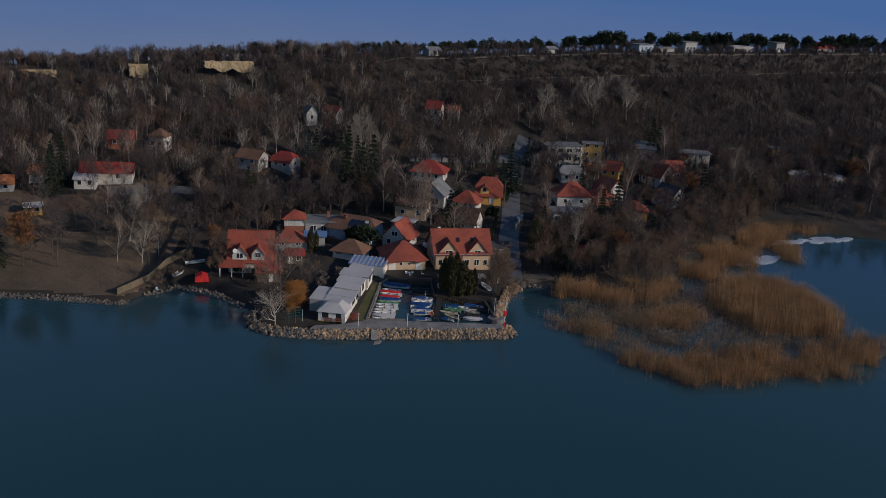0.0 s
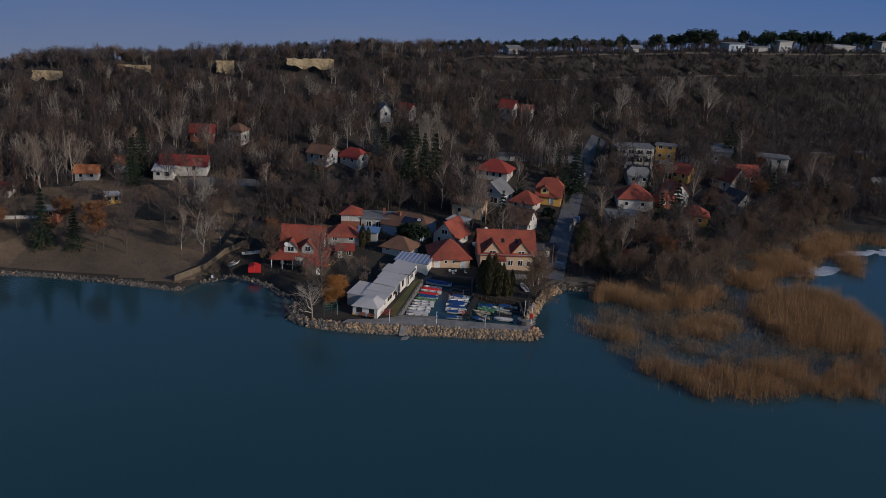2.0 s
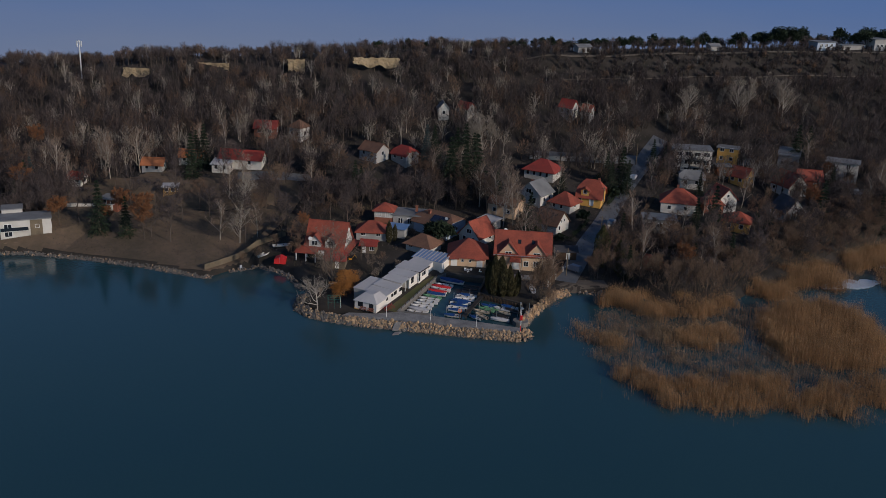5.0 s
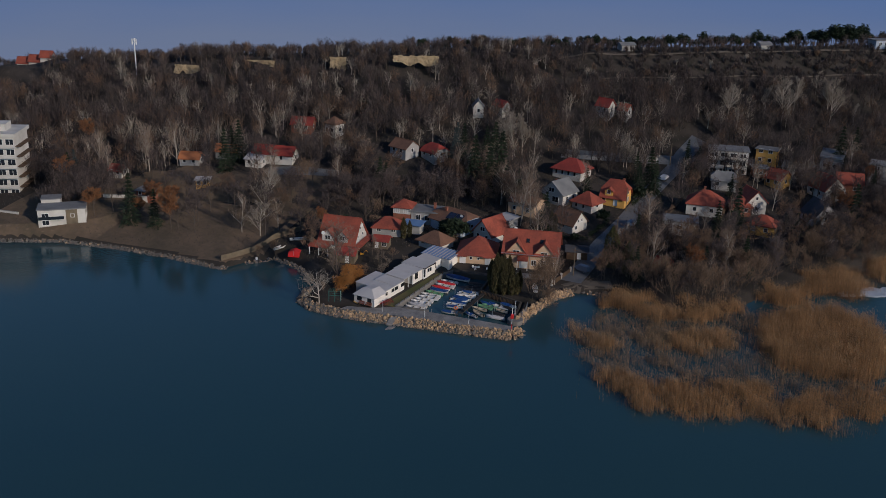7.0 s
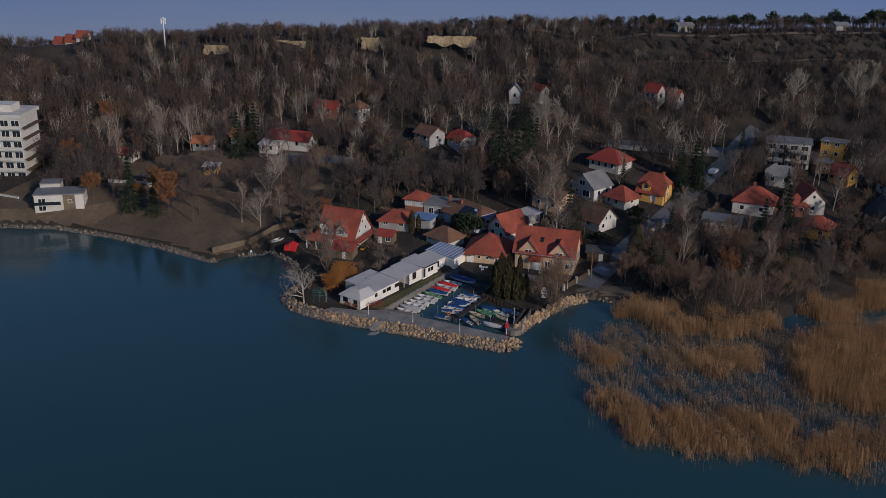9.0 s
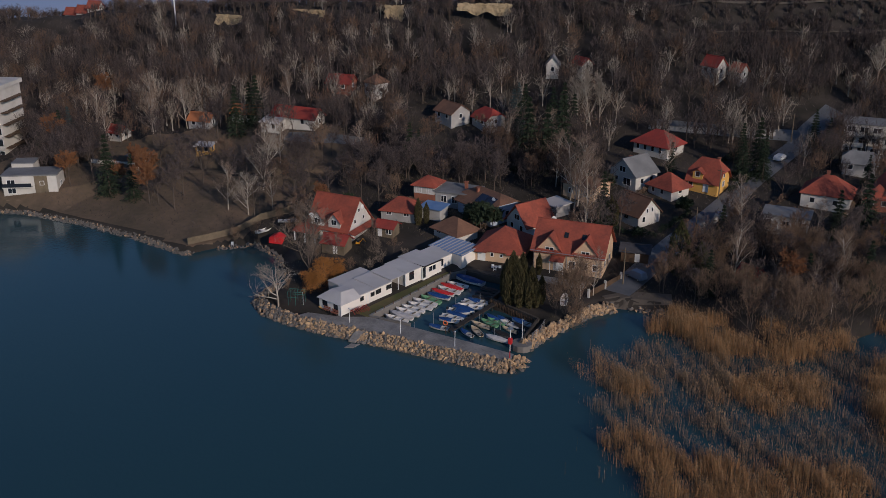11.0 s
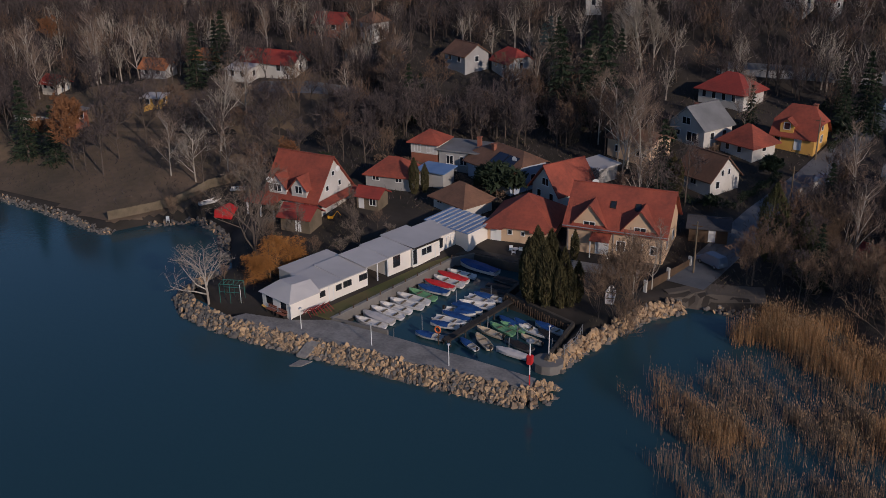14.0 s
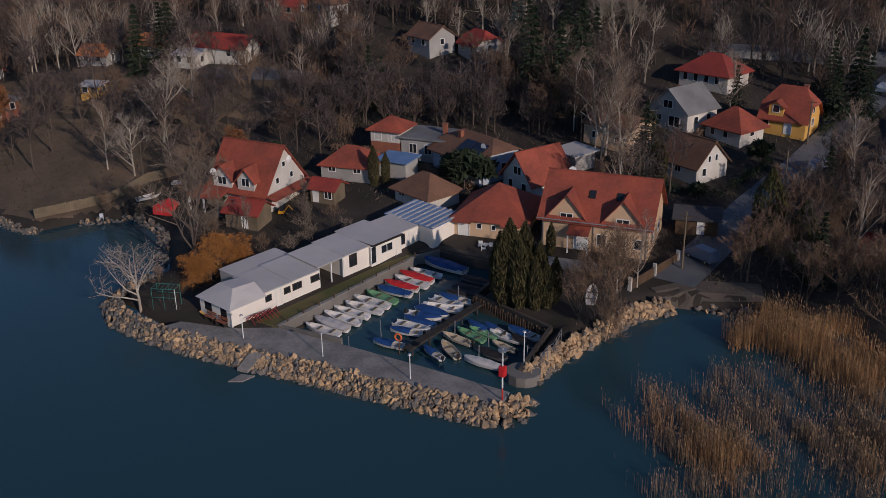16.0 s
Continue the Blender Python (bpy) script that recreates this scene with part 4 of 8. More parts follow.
# boats
def boat_meshes(L, W, seed):
    rng = random.Random(seed)
    n = 9
    sect = []
    for k in range(n):
        f = k / (n - 1)
        hw = W / 2 * (0.82 + 0.18 * math.sin(min(1, f * 2) * 1.57)) * (1 if f < 0.5 else math.cos((f - 0.5) * 2 * 1.5) ** 0.7)
        sheer = 0.42 + 0.22 * max(0, f - 0.4) ** 1.5 * 2
        sect.append((f * L - L / 2, max(hw, 0.03), sheer))
    bm = bmesh.new()
    rings = []
    for x, hw, sh in sect:
        t = min(0.08, hw * 0.5)
        rings.append([bm.verts.new(p) for p in ((x, -hw, sh), (x, -hw * 0.85, 0.05), (x, 0, -0.15), (x, hw * 0.85, 0.05), (x, hw, sh), (x, hw - t, sh + 0.03), (x, (hw - t) * 0.85, 0.16), (x, -(hw - t) * 0.85, 0.16), (x, -hw + t, sh + 0.03))])
    for a_, b_ in zip(rings, rings[1:]):
        for k in range(9):
            bm.faces.new((a_[k], a_[(k + 1) % 9], b_[(k + 1) % 9], b_[k]))
    bm.faces.new(rings[0]), bm.faces.new(rings[-1][::-1])
    bmesh.ops.recalc_face_normals(bm, faces=bm.faces)
    return bm, sect


BOATS = {}


def boat(style, x, y, rz, size=1.0):
    hull, cover, label = style
    if style not in BOATS:
        e = new("rowing_boat")
        bm, sect = boat_meshes(4.7, 1.5, 1)
        part("hull", bm, hull, e)
        for xx in (-1.3, 0.5) if cover is None or "half" in label else ():
            bm = bmesh.new()
            box(bm, xx - 0.14, -0.62, 0.34, xx + 0.14, 0.62, 0.39)
            part("thwart", bm, M_FENCE, e)
        bm = bmesh.new()
        rb = [[bm.verts.new(p) for p in ((px, -hw - 0.03, sh - 0.03), (px, -hw * 0.5 - 0.02, sh + 0.02), (px, hw * 0.5 + 0.02, sh + 0.02), (px, hw + 0.03, sh - 0.03))] for px, hw, sh in sect]
        lo, hi = ((3 if "half" in label else 0, 9) if cover is not None else (7, 9))
        for k, r_ in enumerate(rb):
            if cover is not None:
                for v in r_[1:3]:
                    v.co.z += 0.22 * math.sin(math.pi * k / 8) + (0.05 if k % 2 else 0)
        for k in range(lo, hi - 1):
            for q in range(3):
                bm.faces.new((rb[k][q], rb[k][q + 1], rb[k + 1][q + 1], rb[k + 1][q]))
        bmesh.ops.delete(bm, geom=[v for v in bm.verts if not v.link_faces], context="VERTS")
        ext = bmesh.ops.solidify(bm, geom=bm.faces[:], thickness=0.02)
        part("cover" if cover is not None else "foredeck", bm, cover or hull, e)
        if "half" in label or "cream" in label:
            bm = bmesh.new()
            box(bm, -2.62, -0.16, 0.25, -2.34, 0.16, 0.78)
            box(bm, -2.54, -0.05, -0.3, -2.42, 0.05, 0.25)
            part("outboard_motor", bm, M_DARK, e)
        BOATS[style] = tagged(e, label, "boat", "boats in the basin")
        ob = e
        ob.matrix_basis = pose(x, y, 0.12, 0, 0, rz)
    else:
        ob = copy_thing(BOATS[style], pose(x, y, 0.12, 0, 0, rz))
    ob.scale = (size, size * random.uniform(0.92, 1.08), size)
    return ob


WHITE = (M_BOATWHITE, None, "open white fishing boat moored in the basin")
GREEN = (M_BOATGREEN, None, "open pale green rowing boat moored in the basin")
CREAM = (M_BOATCREAM, None, "open cream and brown rowing boat on its mooring")
REDB = (M_BOATWHITE, M_RED, "white fishing boat under a red cover")
BLUEB = (M_BOATWHITE, M_BLUE, "white fishing boat under a blue tarpaulin")
HALFB = (M_BOATWHITE, M_BLUE, "white boat half covered with a blue tarpaulin")
# dark colours hold the shade on boats deep in the basin
SHADEB = (M_ROOFGREY, M_DARK, "boat and cover coloured dark for shade in the basin")
WCOV = (M_BOATWHITE, M_SHEDROOF, "white boat under a pale grey cover")
left_col = [(186.98, WHITE), (188.47, WCOV), (190.07, WHITE), (191.68, WHITE), (193.28, WHITE), (194.88, WHITE), (196.49, GREEN), (198.4, BLUEB), (200.04, REDB), (201.5, WHITE), (202.88, REDB), (204.42, WHITE)]
for y, st in left_col:
    boat(st, 0.95 + (y - 184.1) * 0.154 + 2.55 + random.uniform(-0.2, 0.3), y, 174 + random.uniform(-6, 6), random.uniform(0.84, 1.0))
boat(BLUEB, 7.6, 207.2, 172, 1.3)
for y, st in ((187.49, HALFB), (190.61, HALFB), (191.77, WHITE), (193.19, BLUEB), (194.53, HALFB), (195.86, BLUEB), (197.11, WHITE), (198.58, WHITE), (199.69, HALFB), (201.33, SHADEB), (202.96, SHADEB), (205.2, SHADEB)):
    boat(st, 11.5 + (y - 187.4) * 0.09 + random.uniform(-0.3, 0.5), y, random.uniform(-14, 8) + 180 * random.randrange(2), random.uniform(0.76, 0.95))
for x, y, st, a_ in ((16.79, 187.85, HALFB, 160), (17.97, 189.18, CREAM, 150), (17.58, 191.5, CREAM, 168), (18.36, 192.92, GREEN, 160), (19.24, 193.99, GREEN, 172), (18.07, 195.15, BLUEB, 165), (19.93, 195.33, HALFB, 160), (22.08, 188.2, WCOV, 172), (22.48, 192.21, CREAM, 165), (21.89, 190.25, SHADEB, 172), (23.85, 193.99, SHADEB, 165), (23.16, 195.6, HALFB, 172), (21.69, 194.17, WHITE, 172)):
    boat(st, x, y, a_ + random.uniform(-8, 8), random.uniform(0.62, 0.88) if x != 22.8 else 1.0)

# jetty
jet = empty("jetty", 14.46, 186.56, 0, -8.0, "narrow dark timber jetty between the moored boats", "jetty")
bm = bmesh.new()
box(bm, -0.45, 0.01, 0.78, 0.45, 0.235, 0.84)
plank = part("plank", bm, M_DARKWOOD, jet)
for k in range(1, 58):
    o = new("plank", plank.data)
    o.parent = jet
    o.location = (random.uniform(-0.03, 0.03), k * 0.25, 0)
for k in range(6):
    for sx in (-0.5, 0.5):
        bm = bmesh.new()
        bar(bm, (sx, 0.4 + k * 2.8, -1.9), (sx, 0.4 + k * 2.8, 0.775), 0.09, 0.09, 8)
        part("pile", bm, M_DARKWOOD, jet)
for sx in (-0.4, 0.4):
    bm = bmesh.new()
    box(bm, sx - 0.06, 0, 0.6, sx + 0.06, 14.5, 0.775)
    part("beam", bm, M_DARKWOOD, jet)

# lifebuoy on a post, mooring poles, lamp posts, beacon
lb = empty("lifebuoy", 13.63, 186.66, 0.84, 0, "orange lifebuoy hanging on a short post", "lifebuoy")
bm = bmesh.new()
bar(bm, (0, 0, -2), (0, 0, 1.5), 0.06, 0.05, 8)
part("post", bm, M_WOOD, lb)
bm = bmesh.new()
ring = []
for k in range(16):
    a_ = k * 6.2832 / 16
    ring.append([bm.verts.new(((0.36 + 0.09 * math.cos(b_)) * math.cos(a_), -0.16 + 0.09 * math.sin(b_), 1.1 + (0.36 + 0.09 * math.cos(b_)) * math.sin(a_))) for b_ in (0, 1.047, 2.094, 3.1416, 4.189, 5.236)])
for k in range(16):
    for q in range(6):
        bm.faces.new((ring[k][q], ring[k][(q + 1) % 6], ring[(k + 1) % 16][(q + 1) % 6], ring[(k + 1) % 16][q]))
part("ring", bm, M_LIFEBUOY, lb)


def lamp_post(x, y, z, h, label="slim pale lamp post on the concrete mole"):
    e = empty("lamp_post", x, y, z, random.uniform(0, 90), label, "lamp post", "lamp posts of the harbour")
    bm = bmesh.new()
    bar(bm, (0, 0, 0), (0, 0, h), 0.055, 0.04, 8)
    part("pole", bm, M_FRAME, e)
    bm = bmesh.new()
    bar(bm, (0, 0, h), (0, 0, h + 0.12), 0.2, 0.12, 10)
    part("lamp_head", bm, M_STEEL, e)
    return e


lamp_post(-0.8, 180.4, 1.28, 2.5)
lamp_post(8.5, 180.9, 1.28, 2.5)
lamp_post(18.2, 181.0, 1.28, 2.5)
lamp_post(26.3, 188.4, 1.0, 3.6, "lamp post on the inner breakwater head")
for x, y, h in ((10.4, 188.47, 2.2), (13.4, 199.78, 2.0), (8.45, 185.29, 1.4), (16.79, 192.3, 1.9), (21.1, 189.18, 1.6), (20.91, 192.03, 1.7), (25.42, 190.96, 1.8), (10.41, 196.31, 2.1)):
    e = empty("mooring_pole", x, y, 0, 0, "thin wooden mooring pole standing in the basin", "mooring pole", "mooring poles")
    bm = bmesh.new()
    bar(bm, (0, 0, -2), (random.uniform(-0.15, 0.15), 0, h), 0.06, 0.045, 7)
    part("pole", bm, M_STEEL, e)
bc = empty("harbour_beacon", 27.3, 181.5, 1.28, 0, "white and red harbour beacon mast at the mole end", "beacon")
for z0, z1, m_ in ((0, 1.2, M_RED), (1.2, 2.3, M_FRAME), (2.3, 3.4, None), (3.4, 4.9, M_FRAME)):
    bm = bmesh.new()
    bar(bm, (0, 0, z0), (0, 0, z1), 0.075, 0.07, 10)
    part("mast", bm, m_ or M_FRAME, bc)
bm = bmesh.new()
box(bm, -0.29, -0.29, 2.4, 0.29, 0.29, 3.4)
bmesh.ops.bevel(bm, geom=bm.edges[:], offset=0.06, segments=2, affect="EDGES")
part("daymark", bm, M_RED, bc, "red daymark can")
bm = bmesh.new()
bar(bm, (0, 0, 4.9), (0, 0, 5.02), 0.42, 0.42, 12)
bar(bm, (0, 0, 5.02), (0, 0, 5.3), 0.14, 0.1, 8)
part("lantern", bm, M_STEEL, bc)

# benches and stacked red beams by the pavilion
for dx in (0, 1.9):
    x, y = row(-0.5, 2.9 - dx)
    e = empty("bench", x, y, 1.3, -10, "brown wooden bench in front of the pavilion", "bench", "benches")
    for k in range(3):
        bm = bmesh.new()
        box(bm, -0.75, -0.25 + k * 0.17, 0.42, 0.75, -0.11 + k * 0.17, 0.46)
        part("seat_slat", bm, M_BRICK, e)
    for k in range(2):
        bm = bmesh.new()
        box(bm, -0.75, 0.26, 0.55 + k * 0.2, 0.75, 0.30, 0.69 + k * 0.2)
        part("back_slat", bm, M_BRICK, e)
    for sx in (-0.6, 0.6):
        bm = bmesh.new()
        box(bm, sx - 0.04, -0.25, 0, sx + 0.04, 0.3, 0.415)
        part("leg", bm, M_DARK, e)
for k in range(4):
    x, y = row(2.3 + k * 0.9, -1.0 - 0.15 * k)
    e = empty("boat_trestle", x, y, 1.32, -10 + k * 7, "red painted steel boat trestle on the grass", "trestle", "boat trestles")
    for sy in (-0.3, 0.3):
        bm = bmesh.new()
        bar(bm, (-0.7, sy, 0), (0, sy, 0.7), 0.05, 0.05, 6)
        bar(bm, (0.7, sy, 0), (0, sy, 0.7), 0.05, 0.05, 6)
        part("frame", bm, M_DULLRED, e)
    bm = bmesh.new()
    bar(bm, (0, -0.8, 0.74), (0, 0.8, 0.74), 0.05, 0.05, 6)
    part("beam", bm, M_DULLRED, e)
bm = bmesh.new()
prism(bm, [(2.2, 176.16), (3.6, 176.56), (3.2, 175.13), (2, 174.52)], -0.5, 0.10)
tagged(part("landing_slab", bm, M_CONCRETE, None), "low broken concrete slab awash at the foot of the rocks", "slab", kind="structure")
bm = bmesh.new()
slab(bm, [(1.61, 178.58, 1.3), (3, 178.73, 1.3), (2.7, 176.56, 0.35), (1.5, 176.46, 0.35)], 0.25)
tagged(part("ramp", bm, M_CONCRETE, None), "short concrete ramp between the boulders", "ramp", kind="structure")

# ---- houses round the harbour ----
W1, W2 = (1.2, 1.3), (0.9, 1.0)
main = house("large cream guesthouse with a steep red roof and two dormers", 22.4, 220.6, 7, 12.8, 9.2, 3.8, 4.2, "gable", M_CREAM, M_ROOF_RED,
             [("f", -5.2, 0.9, 1.0, 1.3), ("f", 0.9, 0.8, 1.2, 1.4), ("f", 3.2, 0.8, 1.2, 1.4), ("f", 5.2, 0.8, 1.0, 1.3), ("r", -2.2, 1.0, 1.0, 1.3), ("r", 1.8, 1.0, 1.0, 1.3), ("r", 0, 5.0, 1.2, 1.4), ("r", -2.0, 4.2, 0.7, 0.9), ("l", 0, 5.0, 1.2, 1.4), ("l", -2, 1, 1.0, 1.3)],
             [("f", -1.6, 0, 1.8, 2.2)], z=1.9, dormers=((-3.4, 4.2, 0.3, 2.5), (3.3, 4.2, 0.3, 2.5)), over=0.55)
for u in (-0.9, 2.4):
    bm = bmesh.new()
    for (a0, b0, a1, b1) in ((-0.4, 0.0, -0.3, 1.1), (0.3, 0.0, 0.4, 1.1), (-0.3, 0.0, 0.3, 0.1), (-0.3, 1.0, 0.3, 1.1)):
        y0, y1 = -2.6 + b0 * 0.68, -2.6 + b1 * 0.68
        z0, z1 = [3.8 + 4.2 * (1 - abs(yy) / 4.6) + 0.2 for yy in (y0, y1)]
        slab(bm, [(u + a0, y0, z0 + 0.08), (u + a1, y0, z0 + 0.08), (u + a1, y1, z1 + 0.08), (u + a0, y1, z1 + 0.08)], 0.12)
    sk = part("skylight", bm, M_DARK, main)
    bm = bmesh.new()
    y0, y1 = -2.53, -1.92
    z0, z1 = [3.8 + 4.2 * (1 - abs(yy) / 4.6) + 0.2 for yy in (y0, y1)]
    slab(bm, [(u - 0.29, y0, z0 + 0.06), (u + 0.29, y0, z0 + 0.06), (u + 0.29, y1, z1 + 0.06), (u - 0.29, y1, z1 + 0.06)], 0.05)
    part("pane", bm, M_GLASS, sk)
bm = bmesh.new()
slab(bm, [(-3.0, -6.0, 2.3), (-0.4, -6.0, 2.3), (-0.4, -4.6, 3.0), (-3.0, -4.6, 3.0)], 0.14)
part("porch_roof", bm, M_ROOF_RED, main)
for u in (-2.9, -0.5):
    bm = bmesh.new()
    bar(bm, (u, -5.8, -0.5), (u, -5.8, 2.2), 0.08, 0.08, 8)
    part("porch_post", bm, M_FRAME, main)
for u in (-6.2, -0.1, 6.2):
    bm = bmesh.new()
    bar(bm, (u, -4.68, -0.4), (u, -4.68, 3.5), 0.05, 0.05, 6)
    bar(bm, (u, -4.68, 3.5), (u, -5.15, 3.6), 0.05, 0.05, 6)
    part("downpipe", bm, M_STEEL, main)
bm = bmesh.new()
bar(bm, (-6.9, -5.2, 3.6), (6.9, -5.2, 3.6), 0.07, 0.07, 8)
part("gutter", bm, M_STEEL, main)

fh = house("cream harbour house with a hipped red tiled roof and small porches", 9.3, 218.6, 100, 9.2, 8.8, 2.6, 3.0, "hip", M_CREAM, M_ROOF_RED,
           [("l", 1.2, 1.1, 0.7, 0.8), ("l", -0.6, 1.1, 0.6, 0.7), ("f", -2.0, 1.0, 1.1, 1.2)], [("l", 3.2, 0, 1.5, 2.1), ("l", -2.9, 0, 1.4, 2.1)], z=1.9, over=0.6)
for u in (3.2, -2.9):
    bm = bmesh.new()
    slab(bm, [(-5.6, u + 1.2, 2.15), (-5.6, u - 1.2, 2.15), (-4.62, u - 1.2, 2.65), (-4.62, u + 1.2, 2.65)], 0.12)
    part("porch_roof", bm, M_ROOF_RED, fh)

house("gabled house with a steep red roof and a wooden balcony", 9.4, 230.4, 64, 6.8, 6.0, 2.3, 3.3, "gable", M_WHITE, M_ROOF_RED, [("l", 0, 2.6, 1.6, 1.2), ("l", -1.4, 0.6, 1.0, 1.2), ("l", 1.4, 0.6, 1.0, 1.2), ("f", 1.5, 0.8, 1.0, 1.1)], chimney=(-1, 1.5, 1.0), over=0.6)
ga = house("white gabled villa with a steep red tiled roof and dormer", -23.7, 212.0, 2, 9.0, 9.0, 2.4, 5.2, "gable", M_WHITE, M_ROOF_RED,
           [("r", -1.6, 2.9, 0.8, 0.9), ("r", 1.6, 2.9, 0.8, 0.9), ("r", 0.0, 4.8, 0.8, 0.8), ("r", -2.6, 0.7, 0.9, 1.1), ("r", 2.4, 0.7, 0.9, 1.1), ("f", 2.8, 0.8, 1.2, 1.2)], [("f", -0.6, 0, 1.6, 2.1)], chimney=(1.6, 1.2, 0.9), dormers=((1.6, 2.6, 1.5, 1.5), (-2.2, 3.0, 1.3, 1.7)), over=0.5)
bm = bmesh.new()
slab(bm, [(4.9, -4.8, 2.15), (6.3, -4.8, 1.75), (6.3, 4.8, 1.75), (4.9, 4.8, 2.15)], 0.14)
part("porch_roof", bm, M_ROOF_RED, ga)
bm = bmesh.new()
slab(bm, [(-6.4, -7.2, 1.6), (-1.0, -7.2, 1.6), (-1.0, -4.65, 2.5), (-6.4, -4.65, 2.5)], 0.14)
part("veranda_roof", bm, M_ROOF_RED, ga)
for u in (-6.1, -3.7, -1.4):
    bm = bmesh.new()
    box(bm, u - 0.1, -7.0, -1.2, u + 0.1, -6.8, 1.5)
    part("veranda_post", bm, M_FRAME, ga)
house("low house with a hipped red tiled roof", -16.4, 224.4, 10, 7.4, 5.6, 2.0, 2.0, "hip", M_GREY, M_ROOF_RED, [("f", -2, 0.9, 1.2, 1.2), ("f", 1.8, 0.9, 1.2, 1.2), ("r", 0, 0.9, 1.0, 1.2)])
tw = house("small brick tower house with a red pyramid roof", -15.8, 234.2, 5, 4.6, 4.6, 3.9, 1.4, "hip", M_BRICK, M_ROOF_RED, [("f", -1.1, 2.1, 1.2, 1.4), ("f", 1.1, 2.1, 1.2, 1.4), ("r", 0.9, 2.1, 1.2, 1.4), ("r", -0.9, 2.1, 1.2, 1.4)], over=0.6)
bm = bmesh.new()
for x0, y0, x1, y1 in ((-2.34, -2.34, 2.34, -2.31), (-2.34, 2.31, 2.34, 2.34), (-2.34, -2.3, -2.31, 2.3), (2.31, -2.3, 2.34, 2.3)):
    box(bm, x0, y0, 1.9, x1, y1, 3.85)
part("rendered_band", bm, M_WHITE, tw, "white rendered upper wall")
house("dark flat-roofed house with a wide terrace", -9.2, 235.6, 5, 8.2, 6.0, 3.0, 0.1, "flat", M_GREY, M_ROOFGREY, [("f", -2.2, 0.8, 1.3, 1.5), ("f", 0.2, 0.8, 1.3, 1.5), ("f", 2.6, 0.8, 1.3, 1.5)], chimney=(1.5, 0.5, 1.6))
sol = house("pale house under a low brown roof with solar panels", -1.0, 233.6, -24, 10.4, 8.4, 2.7, 2.3, "half", M_BLUEWALL, M_ROOF_BROWN, [("r", -2, 1.0, 1.0, 1.0), ("r", 0.2, 1.0, 1.0, 1.0), ("f", 3.8, 1.0, 1.2, 1.2)], chimney=(-2.2, -1.4, 1.0), over=0.7)
for k in range(2):
    bm = bmesh.new()
    u = -0.6 + k * 2.5
    y0, y1 = -3.6, -1.5
    z0, z1 = [2.7 + 2.3 * (1 - abs(yy) / 4.2) + 0.2 for yy in (y0, y1)]
    slab(bm, [(u, y0, z0 + 0.08), (u + 2.3, y0, z0 + 0.08), (u + 2.3, y1, z1 + 0.08), (u, y1, z1 + 0.08)], 0.06)
    part("solar_panel", bm, M_SOLAR, sol, "dark blue solar panel")
house("low summer house with a wide brown hipped roof", -2.2, 220.6, -20, 6.8, 5.4, 2.0, 1.9, "hip", M_WHITE, M_ROOF_BROWN, [("f", -2, 0.8, 1.2, 1.1), ("f", 1.6, 0.8, 1.2, 1.1)], over=0.7)
house("small garden shed with a dull red roof", -19.6, 204.8, 8, 4.6, 3.6, 2.1, 1.1, "gable", M_FENCE, M_ROOF_DEEP, [], [("f", 0.5, 0, 0.9, 1.8)], category="shed", name="garden_shed")
house("blue sheet-roofed carport beside the houses", -10.5, 227.0, 0, 4.5, 3.4, 2.2, 0.2, "mono", M_GREY, M_BLUEROOF, category="carport", name="carport")
house("weathered grey outbuilding with a pale sheet roof", 11.0, 240.4, -30, 4.6, 3.6, 2.0, 0.4, "mono", M_GREY, M_SHEDROOF, category="shed", name="outbuilding")
house("old ochre house with a worn brown roof behind birches", 13.6, 251.0, -15, 8.0, 6.0, 3.0, 1.2, "gable", M_CREAM, M_ROOF_BROWN, [("f", -2, 0.8, 1.0, 1.2), ("f", 2, 0.8, 1.0, 1.2)])
house("white gabled house with a grey roof and dark windows", 20.3, 262.5, 66, 7.0, 7.4, 2.8, 3.0, "gable", M_WHITE, M_ROOFGREY, [("l", 0.2, 2.9, 1.8, 1.3), ("l", -1.2, 0.2, 2.2, 1.7), ("l", 1.8, 0.8, 1.0, 1.0), ("f", -1.5, 0.8, 1.1, 1.2), ("f", 1.5, 0.8, 1.1, 1.2)], chimney=(0, 1.2, 0.8))
house("white bungalow with a hipped deep red roof", 20.2, 281.2, -16, 9.2, 7.0, 2.5, 2.5, "hip", M_WHITE, M_ROOF_DEEP, [("f", -3.4, 0.6, 0.9, 1.6), ("f", -1.4, 0.6, 0.9, 1.6), ("f", 0.6, 0.6, 0.9, 1.6), ("f", 2.6, 0.6, 0.9, 1.6), ("l", 0, 0.8, 1.2, 1.3), ("r", 0, 0.8, 1.2, 1.3)], over=0.7)
house("yellow house with a steep hipped red roof and dormers", 35.6, 267.0, -8, 6.8, 6.6, 2.5, 4.1, "half", M_YELLOW, M_ROOF_RED, [("f", -2.6, 0.9, 1.1, 1.2), ("r", 0, 0.9, 1.2, 1.3), ("r", 0, 2.9, 0.9, 1.0)], [("f", 0.8, 0, 1.2, 2.0)], dormers=((-1.2, 2.2, 1.5, 0.8),), chimney=(1.8, 0.5, 0.9), over=0.5)
house("small white house with a hipped orange red roof", 28.8, 260.4, -25, 6.4, 5.6, 2.3, 2.3, "hip", M_WHITE, M_ROOF_RED, [("f", -1.8, 0.5, 0.9, 1.6), ("f", 0.6, 0.5, 0.9, 1.6), ("r", 0, 0.8, 1.1, 1.2)], over=0.7)
